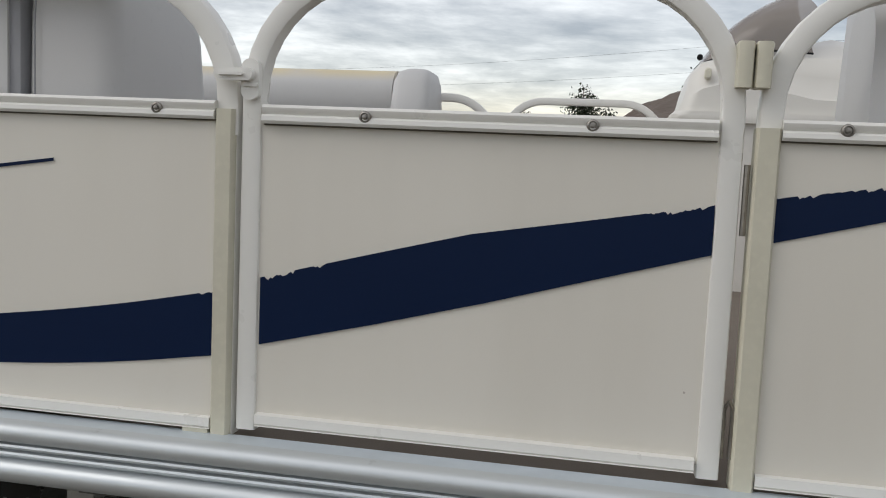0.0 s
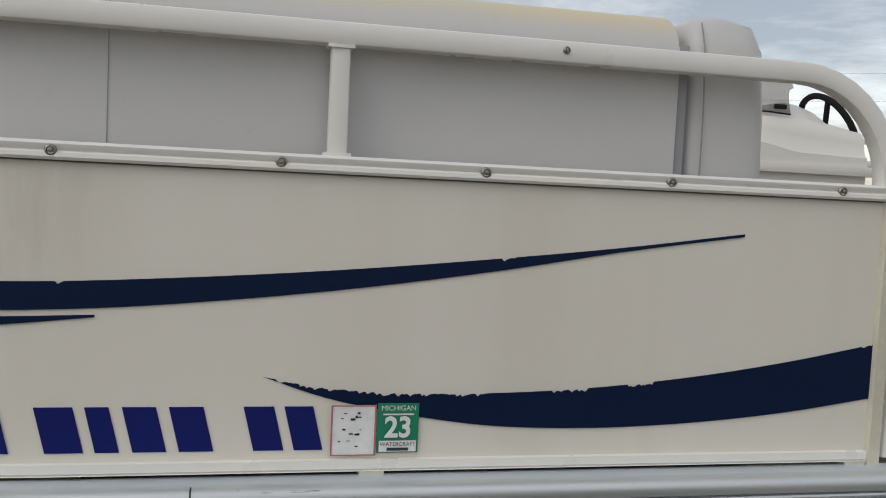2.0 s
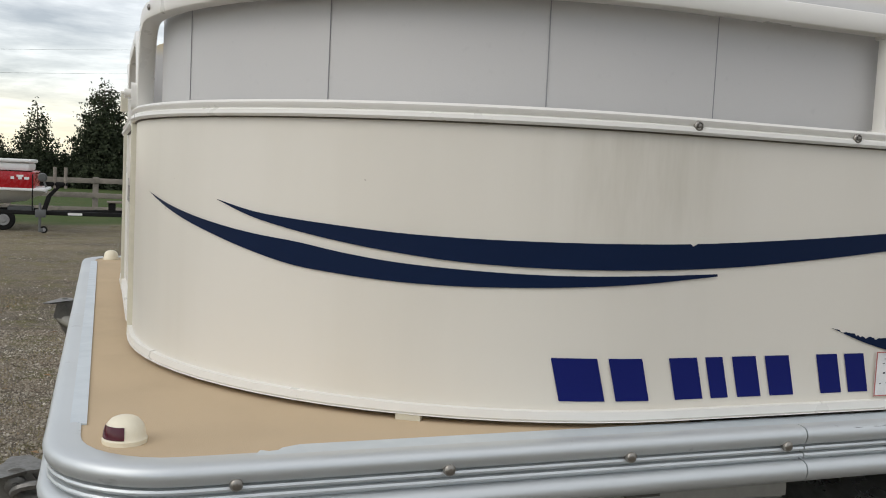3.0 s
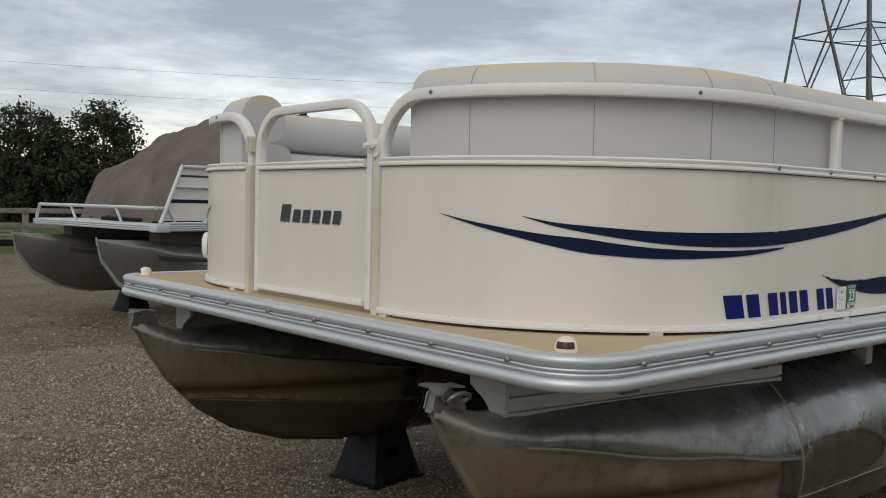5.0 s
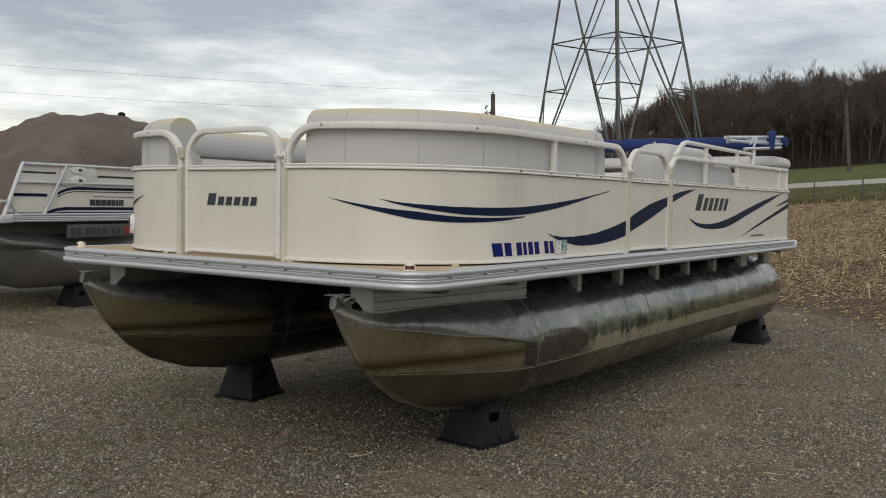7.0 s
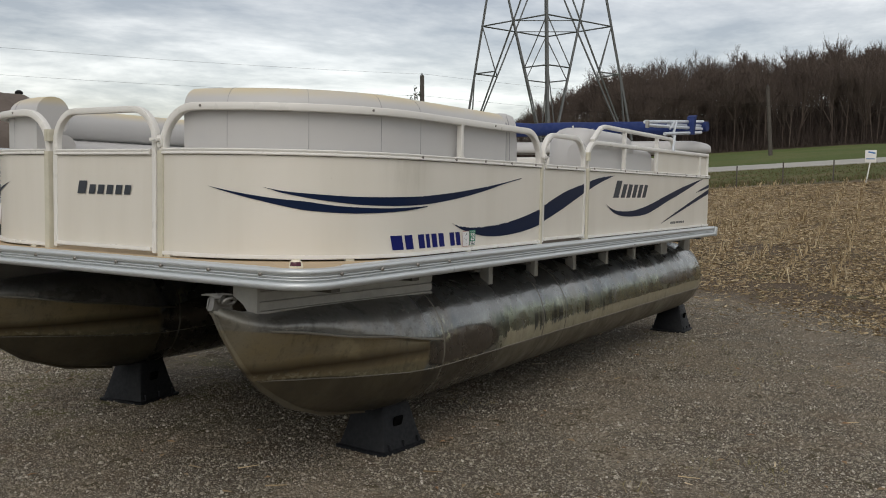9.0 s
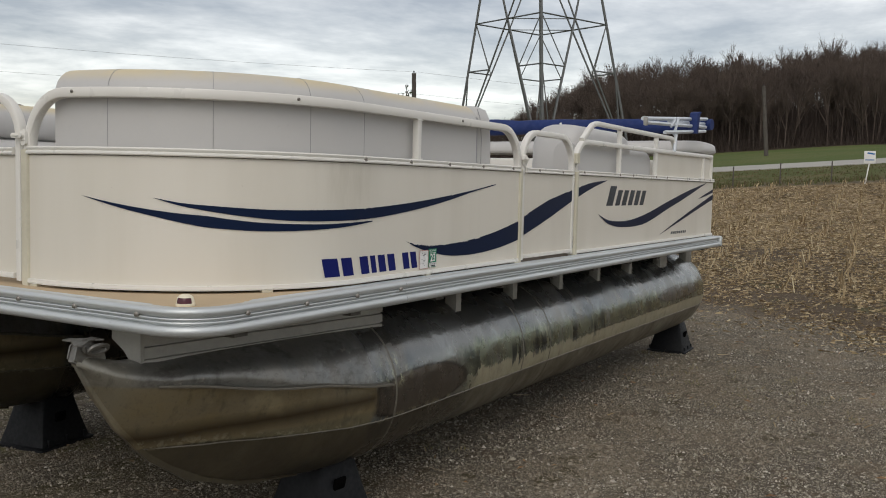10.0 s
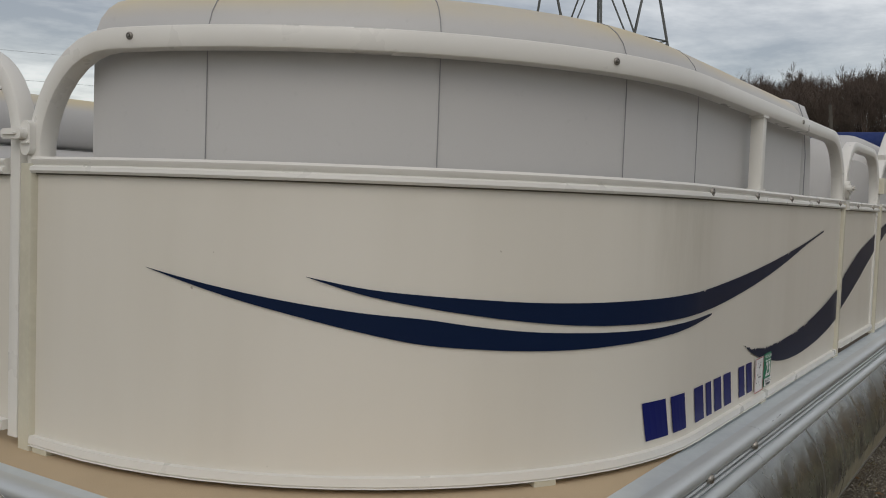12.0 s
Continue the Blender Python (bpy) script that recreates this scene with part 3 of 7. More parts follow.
def sheet_mesh(name, groups, mat):
    """One mesh out of groups (points, faces): points holds many like pieces as pieces x corners x 3, faces the corners of one piece."""
    vs, fs, base = [], [], 0
    for pts, faces in groups:
        n, k = pts.shape[:2]
        vs.append(pts.reshape(-1, 3))
        fs.append((np.asarray(faces)[None] + (base + k * np.arange(n))[:, None, None]).reshape(-1, 3))
        base += n * k
    v, f = np.concatenate(vs), np.concatenate(fs)
    me = bpy.data.meshes.new(name)
    me.vertices.add(len(v))
    me.vertices.foreach_set("co", np.ascontiguousarray(v, np.float32).ravel())
    me.loops.add(len(f) * 3)
    me.loops.foreach_set("vertex_index", np.ascontiguousarray(f, np.int32).ravel())
    me.polygons.add(len(f))
    me.polygons.foreach_set("loop_start", np.arange(0, len(f) * 3, 3, dtype=np.int32))
    me.update(calc_edges=True)
    me.materials.append(mat)
    return me


def scatter(name, groups, mat, label, category):
    """Very many small pieces in one object of kind stuff."""
    return tagged(new(name, sheet_mesh(name, groups, mat)), label, category, "", "stuff")


def one(pts):
    return np.asarray(pts, float)[None]


# ---- the pontoon boat ----
YC = 1.277          # its middle line
XA, RA = -1.352, 0.768   # where the side begins to bend to the bow, and the bend's radius
S1 = XA - RA * math.pi / 2


class Wrap:
    """The fence's face: s runs along it (x on the straight side, then round the bow), z is up, off points outwards."""

    def __init__(self, far=False):
        self.far = far

    def at(self, s, z, off=0.0):
        if s >= XA:
            x, y = s, -off
        elif s >= S1:
            a = (XA - s) / RA
            x, y = XA - (RA + off) * math.sin(a), RA - (RA + off) * math.cos(a)
        else:
            x, y = XA - RA - off, RA + (S1 - s)
        return Vector((x, 2 * YC - y if self.far else y, z))

    def steps(self, a, b):
        """Stops along s from a to b, close together in the bend."""
        lo, hi = min(a, b), max(a, b)
        inner = [XA - RA * math.pi / 2 * i / 18 for i in range(19)]
        return [lo] + [s for s in sorted(inner) if lo + 1e-4 < s < hi - 1e-4] + [hi]

    def band(self, a, b, profile):
        """A closed profile of (off, z) drawn along s."""
        return rings(bmesh.new(), [[self.at(s, z, o) for o, z in profile] for s in self.steps(a, b)])

    def bar(self, bm, path, out, high, off, r=0.006):
        """A square tube along (s, z) points on the face."""
        loops = []
        prof = round_rect(out, high, r)
        for i, (s, z) in enumerate(path):
            p = self.at(s, z, off)
            n = (self.at(s, z, off + 0.1) - p).normalized()
            a, b = path[max(i - 1, 0)], path[min(i + 1, len(path) - 1)]
            t = (self.at(b[0], b[1], off) - self.at(a[0], a[1], off)).normalized()
            side = t.cross(n).normalized()
            loops.append([p + n * u + side * v for u, v in prof])
        return rings(bm, loops)

    def film(self, upper, lower, off=0.0025, step=0.004, peel=()):
        """A film between two edges given as (s, z) rows; peel: stretches of s where the upper edge is chipped."""
        su, zu = zip(*sorted(upper))
        sl, zl = zip(*sorted(lower))
        a, b = max(su[0], sl[0]), min(su[-1], sl[-1])
        n = max(8, int((b - a) / step))
        bm, last = bmesh.new(), None
        jag = 0.0
        for i in range(n + 1):
            s = a + (b - a) * i / n
            top, bot = float(np.interp(s, su, zu)), float(np.interp(s, sl, zl))
            if any(p0 < s < p1 for p0, p1 in peel):
                jag = max(0.0, min(0.006, jag * 0.5 + random.choice((0, 0, 0, 0, 0.001, 0.002, 0.004))))
                top = max(bot, top - jag)
            top = max(top, bot + 0.0004)
            pair = [bm.verts.new(self.at(s, z, off)) for z in (top, bot)]
            if last:
                bm.faces.new((last[0], last[1], pair[1], pair[0]))
            last = pair
        return bm


def smooth_edge(pts, n=60):
    """A smooth curve through a few (s, z) points."""
    pts = sorted(pts)
    s = np.array([p[0] for p in pts])
    z = np.array([p[1] for p in pts])
    d = np.gradient(z, s)
    out = []
    for i in range(len(s) - 1):
        h = s[i + 1] - s[i]
        for k in range(max(2, n // len(s))):
            t = k / max(2, n // len(s))
            out.append((s[i] + t * h, (2 * t**3 - 3 * t**2 + 1) * z[i] + (t**3 - 2 * t**2 + t) * h * d[i] + (-2 * t**3 + 3 * t**2) * z[i + 1] + (t**3 - t**2) * h * d[i + 1]))
    return out + [(float(s[-1]), float(z[-1]))]


NEAR, FAR = Wrap(), Wrap(True)
DECK = 1.004
boat = empty("pontoon_boat", (0.7, YC, 0), "white pontoon boat with navy swooshes, standing on black blocks", "boat")

TOP_TRIM = [(-0.02, 1.461), (0.010, 1.461), (0.013, 1.465), (0.012, 1.471), (0.007, 1.474), (0.010, 1.477), (0.011, 1.483), (0.007, 1.487), (-0.02, 1.488)]
LOW_TRIM = [(-0.015, 1.0185), (0.009, 1.0185), (0.011, 1.0192), (0.007, 1.020), (0.010, 1.023), (0.009, 1.035), (-0.015, 1.037)]


# profile of a thin dark strip standing in for the trim's shadow line
SHADE_STRIP = [(-0.01, 1.4588), (0.0035, 1.4588), (0.0035, 1.4612), (-0.01, 1.4612)]


def shift(profile, dz):
    return [(o, z + dz) for o, z in profile]


def snap_mesh():
    bm = bmesh.new()
    m = Matrix.Rotation(radians(90), 4, "X")
    lathe(bm, [(0.0095, 0), (0.0095, 0.003), (0.008, 0.005), (0.0065, 0.0055), (0.0055, 0.003), (0.004, 0.003), (0.0035, 0.007), (0.0015, 0.0075)], 14, m)
    return mesh_from("snap", bm, STEEL)


SNAP = snap_mesh()


def snap(face, s, z, off, parent, name="snap_stud"):
    ob = new(name, SNAP)
    p = face.at(s, z, off)
    n = (face.at(s, z, off + 0.1) - p).normalized()
    turn = Vector((0, -1, 0)).rotation_difference(n)
    ob.parent = parent
    ob.matrix_parent_inverse = where_is(parent).inverted()
    ob.matrix_basis = Matrix.Translation(p) @ turn.to_matrix().to_4x4() @ Matrix.Scale(0.62 if name == "rail_screw" else 0.88, 4)
    return ob


def corner(s, z, r, a0, a1, n=9):
    return arc(s, z, r, a0, a1, n)


def cover_post(face, s0, s1, parent, z1=1.476):
    bm = rings(bmesh.new(), [[face.at(s, z, o) for s, o in ((s0, 0.006), (s0 + 0.003, 0.010), (s1 - 0.003, 0.010), (s1, 0.006), (s1, -0.03), (s0, -0.03))] for z in (DECK + 0.002, z1 - 0.003, z1)])
    part("post_cover", bm, YELLOWED, parent, "yellowed plastic post cover")


def letter_bars(face, s0, s1, z0, z1, widths, mat, parent, slant=0.25, first=1.0, rest=0.72, flip=1):
    """Slanted plain bars in place of a maker's name."""
    total = sum(widths)
    s = s0
    for i, w in enumerate(widths):
        width = (s1 - s0) * w / total
        zt = z0 + (z1 - z0) * (first if i == 0 else rest)
        bm = bmesh.new()
        lean = slant * (zt - z0)
        a, b = s + width * 0.10, s + width * 0.80
        v = [bm.verts.new(face.at(q, z, 0.0012)) for q, z in ((a, z0), (b, z0), (b + lean * flip, zt), (a + lean * flip, zt))]
        bm.faces.new(v)
        part("name_bar", bm, mat, parent, smooth=0)
        s += width


def long_fence(face, s_end, label):
    """A side fence from the gate to the bow: sheet, trims, top rail, posts, brace, films and studs."""
    f = part("fence_section", face.band(s_end + 0.03, -0.028, [(-0.012, 1.03), (0, 1.03), (0, 1.468), (-0.012, 1.468)]), PANEL, boat, label)
    part("top_trim", face.band(s_end + 0.03, -0.0305, TOP_TRIM), TRIM, f)
    part("trim_shadow_strip", face.band(s_end + 0.034, -0.0305, SHADE_STRIP), TRIM_SHADE, f)
    part("bottom_trim", face.band(s_end + 0.03, -0.0305, LOW_TRIM), TRIM, f)
    r = 0.182
    path = [(-0.0155, 1.44)] + corner(-0.0155 - r, 1.665 - r, r, 0, 90)
    run = face.steps(s_end + 0.0185 + r, -0.0155 - r)[::-1]
    path += [(s, 1.665) for s in run[1:-1]]
    path += corner(s_end + 0.0185 + r, 1.665 - r, r, 90, 180) + [(s_end + 0.0185, 1.44)]
    part("top_rail", face.bar(bmesh.new(), path, 0.034, 0.034, -0.016), TRIM, f)
    part("corner_post", face.bar(bmesh.new(), [(-0.0155, DECK), (-0.0155, 1.46)], 0.03, 0.03, -0.018), TRIM, f)
    part("corner_post", face.bar(bmesh.new(), [(s_end + 0.0185, DECK), (s_end + 0.0185, 1.46)], 0.03, 0.03, -0.018), TRIM, f)
    part("brace", face.bar(bmesh.new(), [(-0.949, 1.486), (-0.949, 1.655)], 0.028, 0.028, -0.016, 0.004), TRIM, f)
    for z in (1.489, 1.646):
        part("brace_foot", face.bar(bmesh.new(), [(-0.949, z - 0.002), (-0.949, z + 0.003)], 0.034, 0.040, -0.016, 0.003), TRIM, f)
    cover_post(face, -0.030, -0.003, f)
    cover_post(face, s_end, s_end + 0.034, f)
    for s in (-0.117, -0.423, -0.726, -1.03, -1.339):
        snap(face, s, 1.474, 0.009, f)
    for s in (-0.606, -1.651, -2.42):
        snap(face, s, 1.667, 0.001, f, "rail_screw")
    for s in (-0.052, -0.88, -1.76, -2.6):
        part("foot_block", face.band(s - 0.019, s + 0.019, [(-0.015, DECK), (0.0095, DECK), (0.0095, 1.0195), (-0.015, 1.0195)]), YELLOWED, f)
    u2 = [(-2.132, 1.3245), (-2.045, 1.3095), (-1.945, 1.301), (-1.866, 1.296), (-1.794, 1.292), (-1.691, 1.2895), (-1.573, 1.2895), (-1.45, 1.291), (-1.328, 1.294), (-1.18, 1.302), (-0.94, 1.320), (-0.681, 1.346), (-0.496, 1.3675), (-0.284, 1.3968)]
    l2 = [(-2.132, 1.324), (-2.055, 1.302), (-1.965, 1.285), (-1.884, 1.273), (-1.792, 1.262), (-1.706, 1.2545), (-1.621, 1.251), (-1.536, 1.250), (-1.401, 1.252), (-1.246, 1.259), (-1.1, 1.272), (-0.939, 1.290), (-0.68, 1.328), (-0.496, 1.3605), (-0.284, 1.3920)]
    u1 = [(-2.382, 1.3265), (-2.262, 1.304), (-2.138, 1.285), (-2.044, 1.274), (-1.954, 1.2665), (-1.884, 1.257), (-1.792, 1.2475), (-1.705, 1.243), (-1.621, 1.2405), (-1.536, 1.240), (-1.447, 1.242), (-1.279, 1.2478)]
    l1 = [(-2.382, 1.326), (-2.242, 1.289), (-2.137, 1.265), (-2.055, 1.247), (-1.963, 1.230), (-1.882, 1.223), (-1.79, 1.218), (-1.704, 1.217), (-1.62, 1.219), (-1.535, 1.2225), (-1.446, 1.228), (-1.279, 1.2440)]
    u3 = [(-1.044, 1.160), (-0.967, 1.146), (-0.847, 1.137), (-0.715, 1.1355), (-0.577, 1.141), (-0.384, 1.159), (-0.182, 1.189), (-0.0305, 1.2185)]
    l3 = [(-1.044, 1.160), (-0.966, 1.133), (-0.846, 1.106), (-0.712, 1.086), (-0.573, 1.0795), (-0.379, 1.085), (-0.175, 1.104), (-0.0305, 1.1255)]
    part("swoosh", face.film(smooth_edge(u2), smooth_edge(l2), peel=((-1.33, -1.32), (-0.69, -0.67))), NAVY, f, "navy swoosh film")
    part("swoosh", face.film(smooth_edge(u1), smooth_edge(l1)), NAVY, f, "navy swoosh film")
    part("swoosh", face.film(smooth_edge(u3), smooth_edge(l3), step=0.003, peel=((-1.03, -0.70), (-0.6, -0.54), (-0.47, -0.43), (-0.05, -0.0305))), NAVY, f, "navy swoosh film, chipped edge")
    return f


def pane(face, s0, s1, z0, z1, off):
    bm = bmesh.new()
    n = max(1, int(abs(s1 - s0) / 0.02))
    for i in range(n):
        a, b = s0 + (s1 - s0) * i / n, s0 + (s1 - s0) * (i + 1) / n
        bm.faces.new([bm.verts.new(face.at(q, z, off)) for q, z in ((a, z0), (b, z0), (b, z1), (a, z1))])
    bmesh.ops.remove_doubles(bm, verts=bm.verts, dist=1e-5)
    return bm


fence_near = long_fence(NEAR, -2.662, "cream side fence panel with three navy swooshes")
long_fence(FAR, -2.724, "cream far side fence panel")
# registration lettering as plain slanted bars
for a, b in ((-1.546, -1.462), (-1.455, -1.390), (-1.352, -1.292), (-1.284, -1.246), (-1.234, -1.180), (-1.170, -1.114), (-1.065, -1.014), (-1.006, -0.957)):
    bm = bmesh.new()
    steps = 4
    last = None
    for i in range(steps + 1):
        s = a + (b - a) * (0.04 + 0.86 * i / steps)
        pair = [bm.verts.new(NEAR.at(s - 0.008, 1.116, 0.0015)), bm.verts.new(NEAR.at(s + 0.008, 1.050, 0.0015))]
        if last:
            bm.faces.new((last[0], last[1], pair[1], pair[0]))
        last = pair
    part("registration_bar", bm, INK, fence_near, "dark blue registration mark bar", smooth=0)
# stickers
st = part("sticker", pane(NEAR, -0.943, -0.875, 1.041, 1.118, 0.003), STICKER, fence_near, "worn white square sticker")
for i in range(14):
    a, z = random.uniform(-0.932, -0.893), random.uniform(1.052, 1.105)
    part("worn_print", pane(NEAR, a, a + random.uniform(0.002, 0.008), z, z + random.uniform(0.001, 0.004), 0.0045), GREYINK, st, smooth=0)
for a, b, za, zb in ((-0.943, -0.9405, 1.041, 1.118), (-0.8775, -0.875, 1.041, 1.118), (-0.9405, -0.8775, 1.041, 1.043), (-0.9405, -0.8775, 1.116, 1.118)):
    part("sticker_rim", pane(NEAR, a, b, za, zb, 0.0045), STICKRED, st, smooth=0)
sg = part("sticker", pane(NEAR, -0.873, -0.810, 1.045, 1.121, 0.004), GREEN, fence_near, "green and white year sticker")
part("white_field", pane(NEAR, -0.870, -0.813, 1.047, 1.064, 0.006), STICKER, sg, smooth=0)
part("number_bar", pane(NEAR, -0.858, -0.825, 1.049, 1.0535, 0.0075), GREYINK, sg, smooth=0)
part("white_line", pane(NEAR, -0.865, -0.818, 1.103, 1.1055, 0.006), STICKER, sg, smooth=0)


def writing(text, x, y, z, size, mat, parent, rz=0.0, bold=0.0, wide=1.0):
    c = bpy.data.curves.new("writing", "FONT")
    c.body, c.size, c.align_x, c.align_y = text, size, "CENTER", "CENTER"
    c.offset = bold
    c.materials.append(mat)
    ob = new("writing", c)
    ob.parent = parent
    ob.matrix_parent_inverse = where_is(parent).inverted()
    ob.matrix_basis = pose(x, y, z, 90, 0, rz) @ Matrix.Diagonal((wide, 1, 1, 1))
    return ob


writing("23", -0.8415, -0.006, 1.083, 0.044, STICKER, sg, bold=0.0012, wide=0.95)
writing("MICHIGAN", -0.8415, -0.006, 1.1135, 0.011, STICKER, sg)
writing("WATERCRAFT", -0.8415, -0.0075, 1.0588, 0.0085, GREYINK, sg)


def gate(face, s0, s1, label, arch_r=0.162):
    """A gate between two posts, under a bent tube."""
    w = 0.029
    a, b = min(s0, s1), max(s0, s1)
    g = part("gate", face.band(a + w, b - w, [(-0.014, 1.04), (-0.003, 1.04), (-0.003, 1.468), (-0.014, 1.468)]), PANEL, boat, label)
    c0, c1 = a + w / 2, b - w / 2
    path = [(c1, 1.022)] + [(c1, 1.3)] + corner(c1 - arch_r, 1.662 - arch_r, arch_r, 0, 90) + corner(c0 + arch_r, 1.662 - arch_r, arch_r, 90, 180) + [(c0, 1.3), (c0, 1.022)]
    part("gate_frame", face.bar(bmesh.new(), path, 0.032, w, -0.014, 0.0045), TRIM, g)
    part("top_trim", face.band(a + w + 0.004, b - w - 0.003, shift(TOP_TRIM, -0.003)), TRIM, g)
    part("trim_shadow_strip", face.band(a + w + 0.004, b - w - 0.003, [(o - 0.002, z - 0.003) for o, z in SHADE_STRIP]), TRIM_SHADE, g)
    part("bottom_trim", face.band(a + w + 0.003, b - w - 0.003, shift(LOW_TRIM, 0.012)), TRIM, g)
    return g


gate_side = gate(NEAR, 0.0065, 0.676, "cream side gate with navy stripe and arched tube")
gate_far = gate(FAR, 0.010, 0.676, "cream far side gate with arched tube")
gate_bow = gate(NEAR, S1 - (0.886 - RA), S1 - (1.598 - RA), "cream bow gate with the maker's name", 0.145)
for s in (0.187, 0.489):
    snap(NEAR, s, 1.471, 0.009, gate_side)
part("stripe", NEAR.film([(0.039, 1.243), (0.195, 1.285), (0.336, 1.322), (0.345, 1.3235), (0.496, 1.350), (0.647, 1.3775)], [(0.039, 1.147), (0.199, 1.187), (0.355, 1.229), (0.502, 1.272), (0.647, 1.3135)], off=0.0, step=0.003, peel=((0.039, 0.09), (0.12, 0.135), (0.565, 0.647))), NAVY, gate_side, "navy stripe film with chipped edge")
letter_bars(NEAR, S1 - (1.428 - RA), S1 - (1.045 - RA), 1.278, 1.338, (1.35, 1, 1, 1, 1, 0.95), GREYINK, gate_bow)


def latch(face, s, parent, z=1.517):
    """A swing latch: a rounded back plate on the gate and a bar across to the fence post."""
    bm = bmesh.new()
    loops = [[face.at(s + 0.016 + u, z + v, o) for u, v in round_rect(0.026, 0.056, 0.012, 4)] for o in (0.0, 0.008, 0.012)]
    part("latch", rings(bm, loops), TRIM, parent, "white swing latch")
    bm = bmesh.new()
    loops = [[face.at(s - 0.004 + u, z + 0.006 + v, o) for u, v in round_rect(0.056, 0.017, 0.008, 4)] for o in (0.010, 0.021, 0.025)]
    rings(bm, loops)
    loops = [[face.at(s - 0.006 + u, z + 0.006 + v, o) for u, v in round_rect(0.036, 0.004, 0.0015, 2)] for o in (0.025, 0.030)]
    rings(bm, loops)
    loops = [[face.at(s + 0.018 + u, z - 0.008 + v, o) for u, v in round_rect(0.02, 0.004, 0.0015, 2)] for o in (0.010, 0.016)]
    part("latch_bar", rings(bm, loops), TRIM, parent)


latch(NEAR, 0.006, gate_side)
latch(FAR, 0.006, gate_far)
latch(NEAR, S1 - (0.872 - RA), gate_bow)


def hinge(face, s, parent, z0=1.524, z1=1.580):
    for a, b in ((s - 0.021, s - 0.001), (s + 0.001, s + 0.021)):
        w = (b - a) / 2
        bm = rings(bmesh.new(), [[face.at((a + b) / 2 + u, z, v) for u, v in round_rect(2 * k, 0.042, 0.006)] for z, k in ((z0, w * 0.96), (z0 + 0.004, w), (z1 - 0.012, w * 0.98), (z1 - 0.003, w * 1.08), (z1, w * 0.9))])
        part("hinge_sleeve", bm, YELLOWED, parent, "yellowed plastic hinge sleeve")


hinge(NEAR, 0.680, gate_side)
hinge(FAR, 0.680, gate_far)
hinge(NEAR, S1 - (1.617 - RA), gate_bow)
bm = bmesh.new()
part("hinge_pin", pipe(bm, [(0.683, 0.006, z) for z in (1.34, 1.43)], 0.004), STEEL, gate_side, "bright steel hinge pin")
part("hinge_loop", pipe(bmesh.new(), [(0.677, 0.006, 1.05), (0.677, 0.006, 1.115), (0.683, 0.006, 1.125), (0.689, 0.006, 1.115), (0.689, 0.006, 1.05)], 0.0035), STEEL, gate_side, "bright steel hinge loop")


